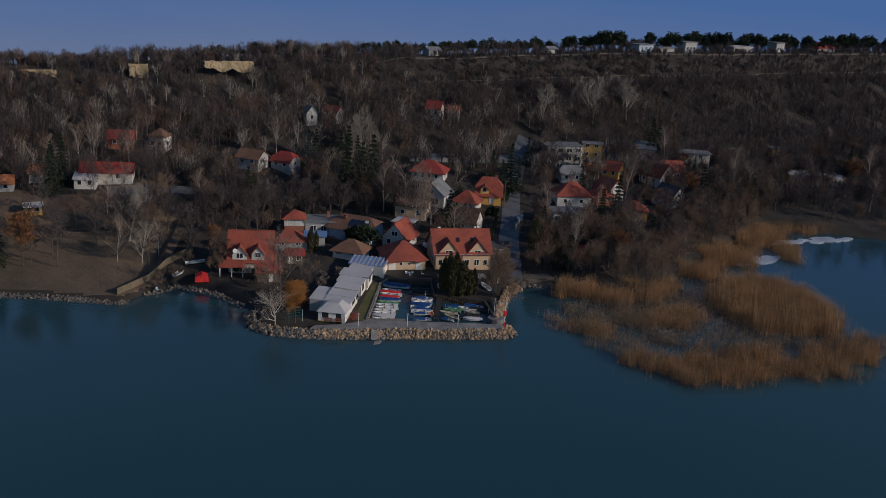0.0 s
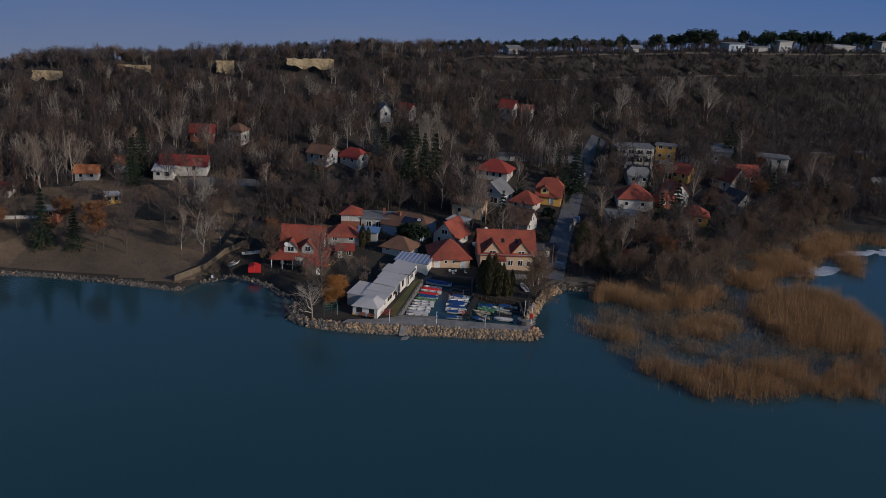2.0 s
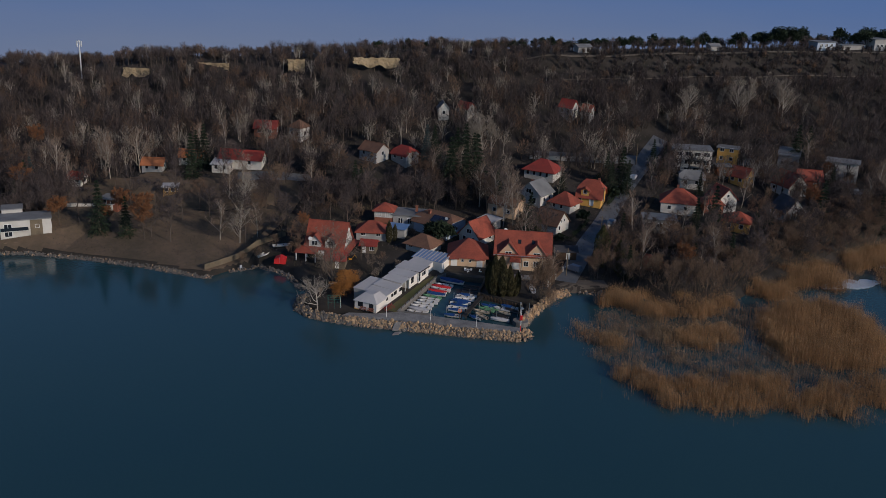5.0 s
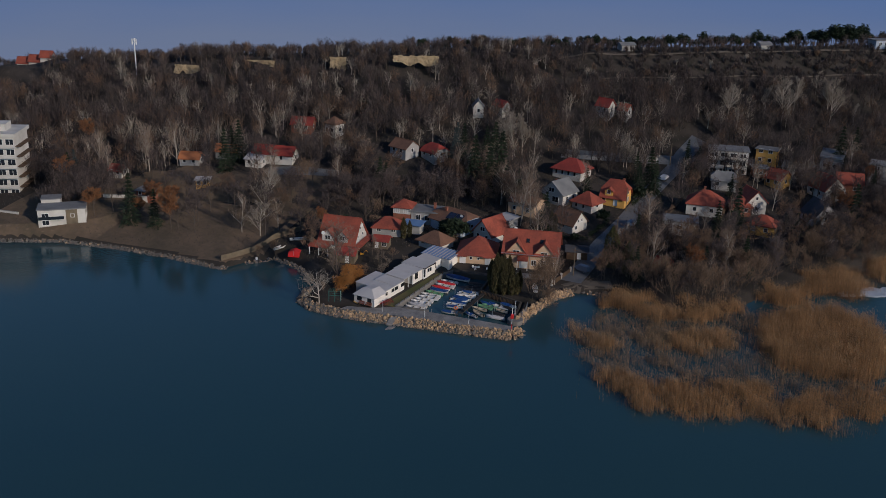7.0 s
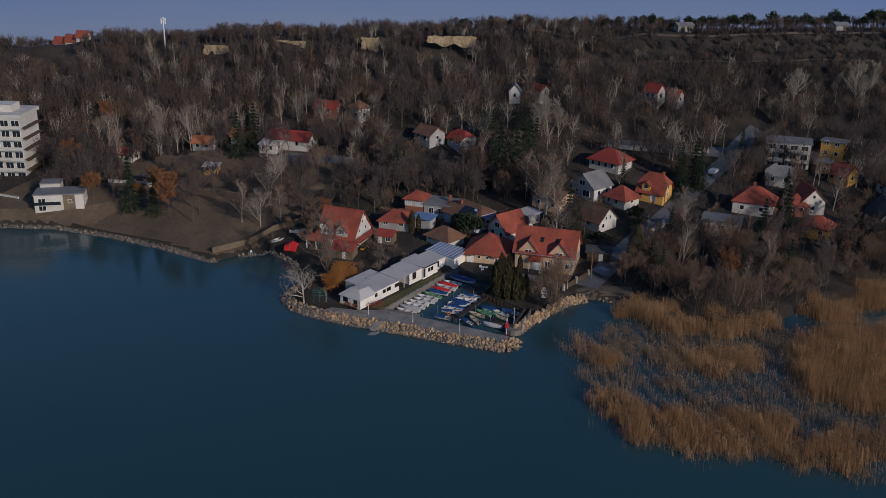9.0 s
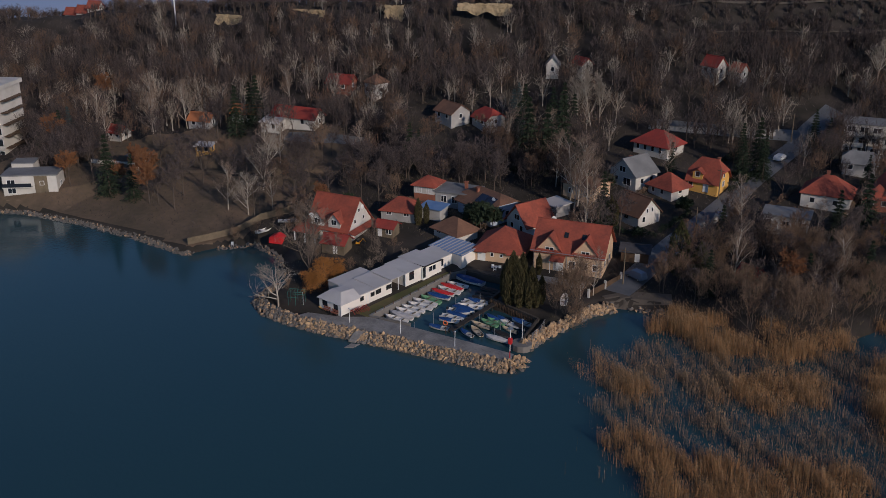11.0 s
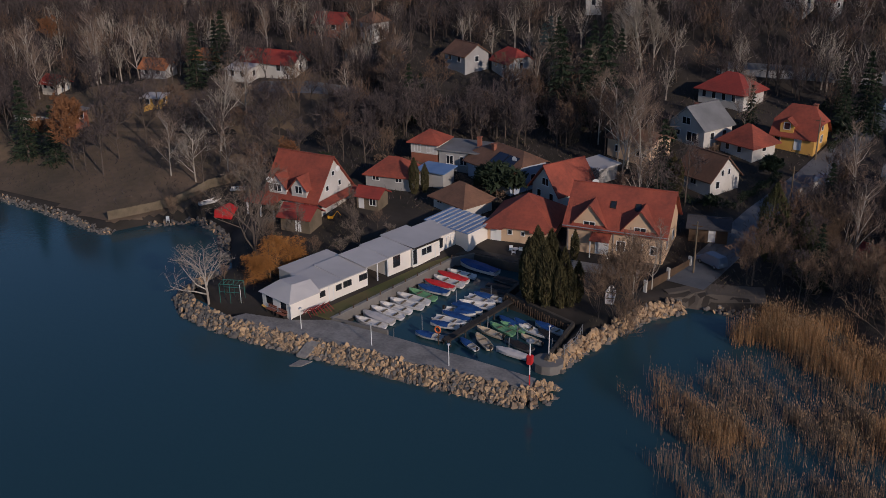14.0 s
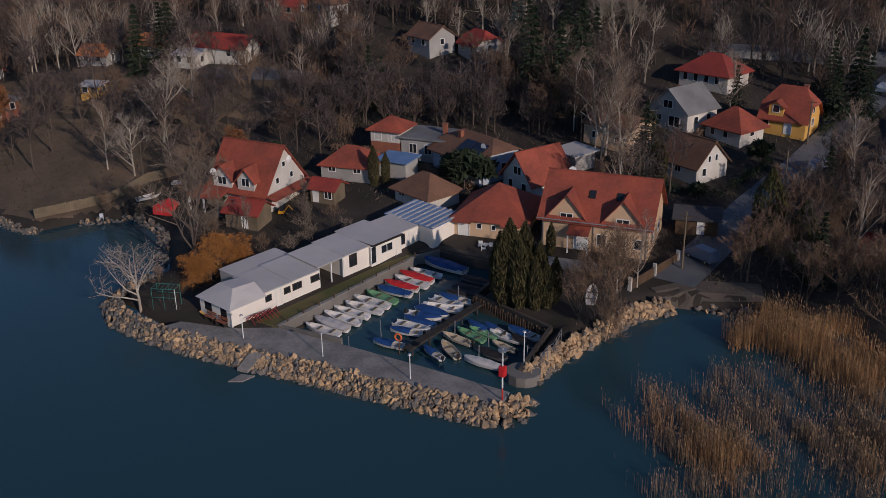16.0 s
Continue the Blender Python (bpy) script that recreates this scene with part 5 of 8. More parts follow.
house("white gabled cottage with a brown tiled roof", 26.9, 244.6, -26, 6.6, 6.2, 2.2, 3.0, "gable", M_WHITE, M_ROOF_BROWN, [("r", -0.7, 2.4, 0.6, 1.0), ("r", 0.7, 2.4, 0.6, 1.0), ("r", -1.6, 0.6, 0.9, 1.2), ("f", -2.2, 0.7, 1.1, 1.1), ("f", 0, 0.8, 1.2, 1.2)])

# ---- east side of the lane ----
house("house with a bright hipped red tiled roof", 59.8, 270.9, 0, 9.6, 7.6, 3.0, 3.0, "hip", M_WHITE, M_ROOF_RED, [("f", -2.5, 0.8, 1.1, 1.2), ("f", 2, 0.8, 1.1, 1.2)], chimney=(-0.5, 0.5, 1.2))
house("grey concrete garage block with a flat roof", 54.6, 253.8, 4, 8.4, 5.6, 3.4, 0.1, "flat", M_GREY, M_ROOFGREY, [("f", -3.2, 1.4, 1.5, 1.2), ("f", 0, 1.4, 1.5, 1.2), ("f", 3.2, 1.4, 1.5, 1.2), ("r", 0, 1.2, 1.0, 1.2)])
ap = house("three-storey white apartment block with green trim and balconies", 63.6, 305.5, 6, 11.5, 7.0, 7.6, 0.1, "flat", M_WHITE, M_ROOFGREY,
           [("f", u, z, 1.9, 1.4) for u in (-4.2, -1.4, 1.4, 4.2) for z in (0.8, 3.2, 5.7)] + [("r", u, z, 1.1, 1.3) for u in (-2, 2) for z in (0.8, 3.4, 6.0)], over=0.4, name="apartment_building", category="building", z=7.6)
for z in (2.6, 5.2):
    for u in (-3.4, 3.4):
        bm = bmesh.new()
        box(bm, u - 2.2, -4.8, z, u + 2.2, -3.52, z + 0.16)
        bl = part("balcony", bm, M_WHITE, ap)
        bm = bmesh.new()
        box(bm, u - 2.2, -4.8, z + 0.17, u + 2.2, -4.72, z + 0.95)
        part("parapet", bm, M_WHITE, bl)
for x, y, rz, w, d, h, rise, k, wm, rm, lab in (
        (75.2, 312.4, -12, 7.0, 5.0, 5.0, 0.1, "flat", M_YELLOW, M_ROOFGREY, "ochre flat-roofed house on the slope"),
        (73.4, 303.8, 15, 5.0, 4.0, 2.8, 0.2, "mono", M_ROOF_ORANGE, M_ROOFGREY, "small orange outbuilding below a house"),
        (78.8, 299.2, -30, 6.0, 6.6, 2.6, 2.6, "gable", M_YELLOW, M_ROOF_RED, "small ochre cottage with a red gable roof"),
        (63.6, 291.2, 5, 8.0, 6.2, 2.8, 2.2, "half", M_GREY, M_ROOFGREY, "grey cottage with a worn grey roof"),
        (94.4, 317.6, -12, 7.0, 6.0, 4.0, 2.0, "mono", M_GREY, M_ROOFGREY, "grey house with a slanting sheet roof"),
        (92.4, 296.6, -55, 9.0, 8.0, 3.2, 3.8, "gable", M_WHITE, M_ROOF_RED, "white gabled house with a bright red roof"),
        (98.8, 303.4, 5, 8.0, 7.0, 3.2, 2.6, "gable", M_BRICK, M_ROOF_RED, "low wing under a red tiled roof"),
        (71.8, 276.4, -60, 7.0, 7.0, 3.6, 3.4, "gable", M_WHITE, M_ROOF_RED, "white house with a steep red roof and dormer"),
        (69.2, 274.0, 12, 6.0, 6.0, 2.8, 2.4, "hip", M_BRICK, M_ROOF_RED, "low brick annex with a red roof"),
        (75.4, 262.0, -10, 8.0, 6.6, 3.0, 2.2, "hip", M_YELLOW, M_ROOF_RED, "ochre house with a low hipped red roof"),
        (90.0, 275.8, -60, 7.6, 8.0, 2.6, 4.0, "gable", M_GREY, M_ROOF_DARK, "house with a dark steep roof and timber gable"),
        (110.2, 315.4, -12, 11.0, 7.0, 5.6, 0.1, "flat", M_WHITE, M_ROOFGREY, "white flat-roofed two-storey house on the slope"),
        (131.8, 332.2, 18, 8.0, 5.0, 2.8, 0.1, "flat", M_YELLOW, M_ROOFGREY, "small ochre flat-roofed cabin"),
        (149.3, 339.8, 18, 7.0, 5.0, 2.8, 0.1, "flat", M_YELLOW, M_ROOFGREY, "small ochre flat-roofed cabin"),
        (127.4, 300.5, 10, 8.0, 6.0, 3.2, 0.1, "flat", M_BLUEWALL, M_ROOFGREY, "pale blue flat-roofed summer house"),
        (143.6, 310.0, 10, 7.0, 7.0, 2.4, 2.0, "gable", M_YELLOW, M_ROOFGREY, "low ochre house with a grey gable roof"),
        (154.4, 311.2, 10, 14.0, 6.0, 2.8, 0.6, "mono", M_GREY, M_SHEDROOF, "long low shed with a pale blue sheet roof"),
        (112.2, 297.6, 8, 13.0, 5.0, 2.6, 0.4, "mono", M_FENCE, M_ROOFGREY, "row of weathered boat sheds behind the reeds"),
        (175.8, 334.6, 10, 5.0, 5.0, 3.2, 1.2, "gable", M_YELLOW, M_ROOF_BROWN, "small ochre hut beside bare trees"),
        (53.4, 227.4, -20, 4.0, 3.4, 2.0, 1.6, "gable", M_BRICK, M_ROOF_DEEP, "small red garden hut near the reeds")):
    w, d, h, rise = w * 0.88, d * 0.88, h * 0.92, rise * 0.9
    wn_ = [("f", -w * 0.27, 0.9, 1.1, 1.2), ("f", w * 0.2, 0.9, 1.1, 1.2), ("r", 0, 0.9, 1.0, 1.2)] if w > 5 else [("f", 0, 0.8, 0.9, 0.9)]
    if h > 4.2:
        wn_ += [("f", -w * 0.27, 3.6, 1.3, 1.3), ("f", w * 0.2, 3.6, 1.3, 1.3)]
    if rise > 3:
        wn_ += [("r", 0, h + 0.6, 0.9, 1.0)]
    house(lab, x, y, rz, w, d, h, rise, k, wm, rm, wn_)

# ---- houses in the woods ----
for x, y, rz, w, d, h, rise, k, wm, rm, lab in (
        (-54.2, 275.8, -20, 6.0, 6.0, 4.4, 2.4, "hip", M_WHITE, M_ROOF_BROWN, "white two-storey villa with a terrace among trees"),
        (-64.3, 274.6, 10, 9.0, 7.0, 2.8, 2.4, "gable", M_BRICK, M_ROOF_DEEP, "low house with a dark red roof in the woods"),
        (-29.0, 270.4, -24, 9.0, 8.0, 2.8, 2.6, "gable", M_GREY, M_ROOF_BROWN, "pale grey house with a broad brown gable roof"),
        (-20.2, 272.8, -28, 8.0, 8.0, 2.6, 3.0, "half", M_GREY, M_ROOF_DEEP, "house with a large faded red hipped roof"),
        (-63.0, 253.0, 4, 17.0, 7.0, 3.0, 2.6, "gable", M_WHITE, M_ROOF_DEEP, "long white house with a dark red roof"),
        (-67.2, 248.4, 4, 7.0, 5.0, 2.6, 1.4, "mono", M_WHITE, M_SHEDROOF, "white annex with a pale sheet roof"),
        (-86.0, 244.2, 12, 8.0, 6.0, 2.6, 2.0, "gable", M_GREY, M_ROOF_ORANGE, "low house with an orange tiled roof"),
        (-78.4, 252.4, 12, 9.0, 6.5, 2.6, 2.2, "gable", M_GREY, M_ROOF_ORANGE, "low house with a dull orange roof in the trees"),
        (-102.6, 232.0, 0, 6.0, 5.0, 2.4, 1.8, "gable", M_WHITE, M_ROOF_DEEP, "small white house with a red roof"),
        (-75.0, 232.0, 20, 5.0, 4.0, 2.4, 0.4, "mono", M_YELLOW, M_SHEDROOF, "small ochre pavilion in the park"),
        (-87.0, 222.6, -6, 7.0, 4.0, 2.4, 0.6, "mono", M_BRICK, M_ROOFGREY, "low brick park building"),
        (23.8, 314.6, -25, 6.4, 5.4, 3.4, 2.8, "gable", M_WHITE, M_ROOF_DEEP, "white gabled villa with a red roof high on the slope"),
        (30.0, 315.8, -25, 4.4, 4.2, 3.0, 2.2, "gable", M_GREY, M_ROOF_RED, "small white house with a red roof on the slope"),
        (-14.8, 300.2, -70, 5.0, 4.5, 3.4, 2.6, "gable", M_WHITE, M_ROOFGREY, "small white gabled house in the woods"),
        (-8.0, 303.6, -30, 6.0, 5.0, 2.6, 2.0, "gable", M_WHITE, M_ROOF_DEEP, "small house with a red roof in the woods")):
    w, d, h, rise = w * 0.72, d * 0.72, h * 0.8, rise * 0.72
    wn_ = [("f", -w * 0.25, 0.8, 1.1, 1.3), ("f", w * 0.22, 0.8, 1.1, 1.3), ("r", 0, 0.8, 1.0, 1.2)]
    if h > 3.9:
        wn_ += [("f", -w * 0.22, 3.3, 1.0, 1.3), ("f", w * 0.2, 3.3, 1.0, 1.3)]
    if rise > 2.8:
        wn_ += [("r", 0, h + 0.4, 0.9, 1.0)]
    house(lab, x, y, rz, w, d, h, rise, k, wm, rm, wn_, chimney=(w * 0.3, 0.6, 1.3) if rise > 2.3 else None)

# ---- hilltop houses ----
for x, y, w, d, h, rise, k, wm, rm, lab in (
        (110, 386, 10, 6, 4.6, 0.1, "flat", M_BLUEWALL, M_ROOFGREY, "pale blue flat-roofed house on the hilltop"),
        (120.5, 390.5, 12, 4, 2.2, 0.1, "flat", M_WHITE, M_ROOFGREY, "long low white building on the hilltop"),
        (131, 395, 8.5, 6, 6.4, 0.1, "flat", M_WHITE, M_ROOFGREY, "white two-storey house on the hilltop"),
        (160, 413, 15, 6, 3.2, 0.5, "mono", M_WHITE, M_SHEDROOF, "long white terrace building on the hilltop"),
        (181, 424, 7, 6, 6.6, 0.1, "flat", M_WHITE, M_ROOFGREY, "narrow white house on the hilltop"),
        (212, 445, 17, 8, 3.0, 4.0, "hip", M_WHITE, M_ROOF_DEEP, "white house with a wide red roof on the hilltop"),
        (24.5, 347.5, 6, 5, 3.4, 1.0, "gable", M_WHITE, M_ROOFGREY, "white house among hilltop pines"),
        (70, 368, 5, 4, 2.6, 1.0, "gable", M_WHITE, M_ROOFGREY, "small white house among hilltop pines"),
        (-190.5, 300.4, 7, 6, 3.4, 3.0, "gable", M_WHITE, M_ROOF_RED, "white house with a red roof on the far plateau"),
        (-185.6, 300.9, 7, 6, 3.4, 3.2, "gable", M_WHITE, M_ROOF_RED, "white house with a red roof on the far plateau"),
        (-180.7, 301.4, 7, 6, 3.4, 3.0, "gable", M_WHITE, M_ROOF_RED, "white house with a red roof on the far plateau")):
    s_ = 1 if x > -100 else 0.72
    w, d, h, rise = w * 0.8 * s_, d * 0.8 * s_, h * 0.6, rise * 0.6
    wm = M_GREY if wm is M_WHITE and x > 0 else wm
    wn_ = [("f", -w * 0.28, 0.9, 1.2, 1.3), ("f", w * 0.28, 0.9, 1.2, 1.3), ("f", 0, 0.9, 1.2, 1.3)]
    if h > 4.2:
        wn_ += [("f", -w * 0.28, 3.6, 1.6, 1.4), ("f", w * 0.28, 3.6, 1.6, 1.4)]
    wn_ = [o for o in wn_ if o[2] + o[4] < h]
    house(lab, x, y, 30 if x > 0 else 15, w, d, h, rise, k, wm, rm, wn_)

# path along the edge
strip("path_edge", [(x, float(np.interp(x, *CREST)) - 8.5) for x in range(-20, 330, 8)], 0.6, M_TRACK, "pale path along the edge of the hilltop", "path", 0.3)
strip("path_slope", [(x, float(np.interp(x, *CREST)) - 19) for x in range(18, 330, 8)], 0.5, M_TRACK, "pale footpath across the scrubby slope", "path", 0.3)

# radio mast
mast = empty("radio_mast", -134.8, 290, ground_at(-134.8, 290), 0, "tall pale radio mast with antennas on the plateau", "mast")
bm = bmesh.new()
bar(bm, (0, 0, -0.5), (0, 0, 12.5), 0.22, 0.16, 8)
part("pole", bm, M_FRAME, mast)
for k in range(3):
    bm = bmesh.new()
    a_ = k * 2.094
    bar(bm, (0, 0, 11.2), (0.7 * math.cos(a_), 0.7 * math.sin(a_), 11.2), 0.05, 0.05, 6)
    box(bm, 0.75 * math.cos(a_) - 0.14, 0.75 * math.sin(a_) - 0.14, 10.4, 0.75 * math.cos(a_) + 0.14, 0.75 * math.sin(a_) + 0.14, 12.4)
    part("antenna", bm, M_FRAME, mast)

# ---- hotel and modern house on the west shore ----
hot = empty("hotel", -129, 215.5, 3.2, 22, "six-storey white hotel with long balconies", "building")
bm = bmesh.new()
box(bm, -14, -5, -4, 6, 6, 17.5)
part("wall", bm, M_WHITE, hot)
bm = bmesh.new()
box(bm, -14.3, -5.6, 17.52, 6.6, 6.4, 18.5)
box(bm, -3, -2, 18.5, 3.0, 3, 20.4)
part("roof", bm, M_WHITE, hot)
for k in range(6):
    z = 0.6 + k * 2.85
    bm = bmesh.new()
    box(bm, -14, -6.3, z - 0.2, 6.5, -5.02, z)
    bal = part("balcony", bm, M_WHITE, hot)
    bm = bmesh.new()
    box(bm, -14, -6.3, z + 0.05, 6.5, -6.22, z + 0.85)
    part("railing", bm, M_WHITE, bal)
    for q in range(7):
        opening(hot, "window", "f", -12.6 + q * 2.9, z + 0.05, 2.2, 2.1, 6, 5.0, M_FRAME, M_GLASS)
    for q in range(3):
        bm = bmesh.new()
        box(bm, 6.02, -4.5 + q * 3.4, z - 0.15, 7.6, -1.6 + q * 3.4, z)
        # wood colour here stands in for the brown shading of the side face
        part("side_balcony", bm, M_WOOD, hot)
mod = house("white modern lakeside house with a flat grey roof", -98.4, 201.6, 34, 11.6, 6.0, 4.6, 0.1, "flat", M_WHITE, M_ROOFGREY, [("f", -4.0, 0.6, 1.8, 3.2), ("f", 2.6, 2.4, 1.0, 1.0), ("r", 0, 0.8, 1.5, 1.8)], z=2.5, over=0.25)
bm = bmesh.new()
box(bm, 1.0, -3.06, -0.5, 3.8, -3.005, 4.5)
part("timber_cladding", bm, M_FENCE, mod, "light timber cladding panel")
bm = bmesh.new()
box(bm, -5.3, 3.02, -1.0, -0.6, 7.5, 5.6)
an = part("annex", bm, M_WHITE, mod, "cream rear annex with a flat roof")
bm = bmesh.new()
box(bm, -5.5, 3.3, 5.603, -0.4, 7.7, 5.8)
part("annex_roof", bm, M_ROOFGREY, an)
bm = bmesh.new()
box(bm, -5.6, -4.2, 2.2, 0.6, -3.02, 2.36)
bl = part("balcony", bm, M_WHITE, mod)
bm = bmesh.new()
box(bm, -5.6, -4.2, 2.37, 0.6, -4.14, 3.2)
part("parapet", bm, M_GLASS, bl)
for (x0, y0), (x1, y1), zz, hh in (((-112, 193.6), (-101.2, 197.6), 1.4, 1.5), ((-134, 199.5), (-111.1, 200.0), 2.2, 2.2), ((-98, 218), (-86, 221), 4.2, 1.8)):
    l = math.hypot(x1 - x0, y1 - y0)
    e = empty("garden_wall", (x0 + x1) / 2, (y0 + y1) / 2, zz, math.degrees(math.atan2(y1 - y0, x1 - x0)), "white rendered garden wall", "wall")
    bm = bmesh.new()
    box(bm, -l / 2, -0.12, -3, l / 2, 0.12, hh)
    part("wall", bm, M_WHITE, e)
    bm = bmesh.new()
    box(bm, -l / 2 - 0.04, -0.17, hh + 0.003, l / 2 + 0.04, 0.17, hh + 0.09)
    part("coping", bm, M_CONCRETE, e)

# board fence on its low wall
F0, F1 = (-48.4, 195.2), (-36.9, 218.2)
fl = math.hypot(F1[0] - F0[0], F1[1] - F0[1])
ang = math.degrees(math.atan2(F1[1] - F0[1], F1[0] - F0[0]))
fence = empty("board_fence", F0[0], F0[1], 0, ang, "long weathered board fence along the park", "fence")
bmesh_board = bmesh.new()
box(bmesh_board, 0, -0.03, -0.6, 0.27, 0.03, 1.45)
board_me = bpy.data.meshes.new("board")
bmesh_board.to_mesh(board_me), bmesh_board.free()
board_me.materials.append(M_FENCE)
nb = int(fl / 0.29)
for k in range(nb):
    f = k / nb
    x, y = F0[0] + (F1[0] - F0[0]) * f, F0[1] + (F1[1] - F0[1]) * f
    o = new("board", board_me)
    o.parent = fence
    o.location = (k * 0.29, random.uniform(-0.015, 0.015), max(ground_at(x, y), 0.8) + random.uniform(-0.05, 0.05))
for x, y, l, rz, lab in ((23.0, 292.6, 17, 18, "long pale concrete wall beside the upper road"), (37.5, 298.4, 12, 20, "long pale concrete wall beside the upper road"), (40.8, 248.4, 7, 72, "low pale garden wall by the lane")):
    e = empty("garden_wall", x, y, ground_at(x, y), rz, lab, "wall")
    bm = bmesh.new()
    box(bm, -l / 2, -0.12, -1.2, l / 2, 0.12, 1.3)
    part("wall", bm, M_GREY, e)
    bm = bmesh.new()
    box(bm, -l / 2, -0.16, 1.303, l / 2, 0.16, 1.38)
    part("coping", bm, M_CONCRETE, e)

# red tent, boats on land, garden clutter
tent = empty("garden_tent", -33.2, 204.2, ground_at(-33.2, 204.2), 10, "small faded red tent on the shore", "tent")
bm = bmesh.new()
v = [bm.verts.new(p) for p in ((-1.4, -1.2, 0), (1.4, -1.2, 0), (1.4, 1.2, 0), (-1.4, 1.2, 0), (-1.3, -1.1, 1.2), (1.3, -1.1, 1.2), (1.3, 1.1, 1.2), (-1.3, 1.1, 1.2), (0, -1.1, 1.7), (0, 1.1, 1.7))]
for f in ((0, 1, 5, 8, 4), (2, 3, 7, 9, 6), (1, 2, 6, 5), (3, 0, 4, 7), (4, 8, 9, 7), (8, 5, 6, 9), (0, 3, 2, 1)):
    bm.faces.new([v[k] for k in f])
part("canvas", bm, M_RED, tent)
bm = bmesh.new()
bar(bm, (0, -1.15, 0), (0, -1.15, 1.75), 0.03, 0.03, 6)
part("pole", bm, M_STEEL, tent)
for x, y, rz in ((-35.5, 211, 30), (-38.2, 206.6, 70), (92.5, 262, 20)):
    ob = copy_thing(BOATS[WHITE], pose(x, y, max(ground_at(x, y), 0.2) + 0.2, 0, 0, rz))
    tagged(ob, "white rowing boat drawn up on the shore", "boat", "boats ashore")


def car(x, y, rz, paint, label, van=False):
    e = empty("van" if van else "car", x, y, ground_at(x, y) + 0.12, rz, label, "van" if van else "car")
    bm = bmesh.new()
    L, W, H = (4.9, 1.9, 1.9) if van else (4.2, 1.75, 1.45)
    prof = [(-L / 2, 0.35), (L / 2, 0.35), (L / 2, 0.85), (L * 0.30, 1.0), (L * 0.16, H), (-L * 0.44, H), (-L / 2, 0.95)]
    a_, b_ = [[bm.verts.new((px, s2 * W / 2 * (0.86 if pz > 1.1 else 1), pz)) for px, pz in prof] for s2 in (-1, 1)]
    n = len(prof)
    for k in range(n):
        bm.faces.new((a_[k], a_[(k + 1) % n], b_[(k + 1) % n], b_[k]))
    bm.faces.new(a_[::-1]), bm.faces.new(b_)
    bmesh.ops.bevel(bm, geom=bm.edges[:], offset=0.06, segments=2, affect="EDGES")
    body = part("body", bm, paint, e)
    bm = bmesh.new()
    for s2 in (-1, 1):
        yy = s2 * W / 2 * 0.94
        vs = [bm.verts.new(p) for p in ((-L * 0.42, yy, 1.05), (L * 0.24, yy, 1.05), (L * 0.14, yy * 0.93, H - 0.12), (-L * 0.40, yy * 0.93, H - 0.12))]
        bm.faces.new(vs)
    vs = [bm.verts.new(p) for p in ((L * 0.305, -W * 0.4, 1.02), (L * 0.305, W * 0.4, 1.02), (L * 0.18, W * 0.36, H - 0.08), (L * 0.18, -W * 0.36, H - 0.08))]
    bm.faces.new(vs)
    bmesh.ops.solidify(bm, geom=bm.faces[:], thickness=0.03)
    part("window", bm, M_GLASS, e)
    for sx in (-0.31, 0.31):
        for s2 in (-1, 1):
            bm = bmesh.new()
            bar(bm, (sx * L, s2 * (W / 2 - 0.2), 0.32), (sx * L, s2 * (W / 2 + 0.01), 0.32), 0.32, 0.32, 14)
            wh = part("wheel", bm, M_DARK, e)
            bm = bmesh.new()
            bar(bm, (sx * L, s2 * (W / 2 + 0.012), 0.32), (sx * L, s2 * (W / 2 + 0.03), 0.32), 0.19, 0.17, 10)
            part("rim", bm, M_STEEL, wh)
    return e


M_CARPAINT = mat("silver_blue_paint", (0.14, 0.18, 0.25), (0.11, 0.15, 0.21), 1, 0.3, spec=0.6)
M_CARWHITE = mat("white_paint", (0.70, 0.72, 0.74), (0.62, 0.64, 0.66), 1, 0.3, spec=0.6)
van = car(34.9, 219.6, 150, M_CARPAINT, "silver blue van parked at the end of the lane", True)
van.scale = (0.85, 0.85, 0.85)
car(42.2, 253.0, 80, M_CARPAINT, "grey blue car parked beside the lane")
car(46.6, 289.0, 80, M_CARWHITE, "white car parked beside the lane")
car(17.0, 228.5, 20, M_CARWHITE, "pale car parked behind the guesthouse")
for x, y in ((39.2, 262), (43, 281), (40.0, 240), (33.5, 216.5), (47, 300)):
    e = empty("utility_pole", x, y, ground_at(x, y), 0, "weathered wooden utility pole beside the lane", "utility pole", "utility poles")
    bm = bmesh.new()
    bar(bm, (0, 0, -0.4), (0, 0, 7.0), 0.13, 0.09, 8)
    part("pole", bm, M_FENCE, e)
    bm = bmesh.new()
    box(bm, -0.7, -0.05, 6.4, 0.7, 0.05, 6.5)
    part("crossarm", bm, M_WOOD, e)

# dishes on gables and roofs
def dish(parent, x, y, z, rz, r=0.4):
    bm = bmesh.new()
    for k in range(3):
        bar(bm, (0, 0.05 * k, 0), (0, 0.05 * (k + 1), 0), r * (0.45 + 0.25 * k), r * (0.7 + 0.25 * k), 14)
    o = part("satellite_dish", bm, M_FRAME, parent, "white satellite dish")
    o.matrix_local = pose(x, y, z, 0, 0, rz)


dish(ga, 4.75, 1.2, 5.6, 80)
dish(ga, -3.2, -4.9, 4.6, -160)
dish(main, -4.5, 2.0, 7.6, 200)
dish(sol, 3.6, -2.0, 4.3, -170)

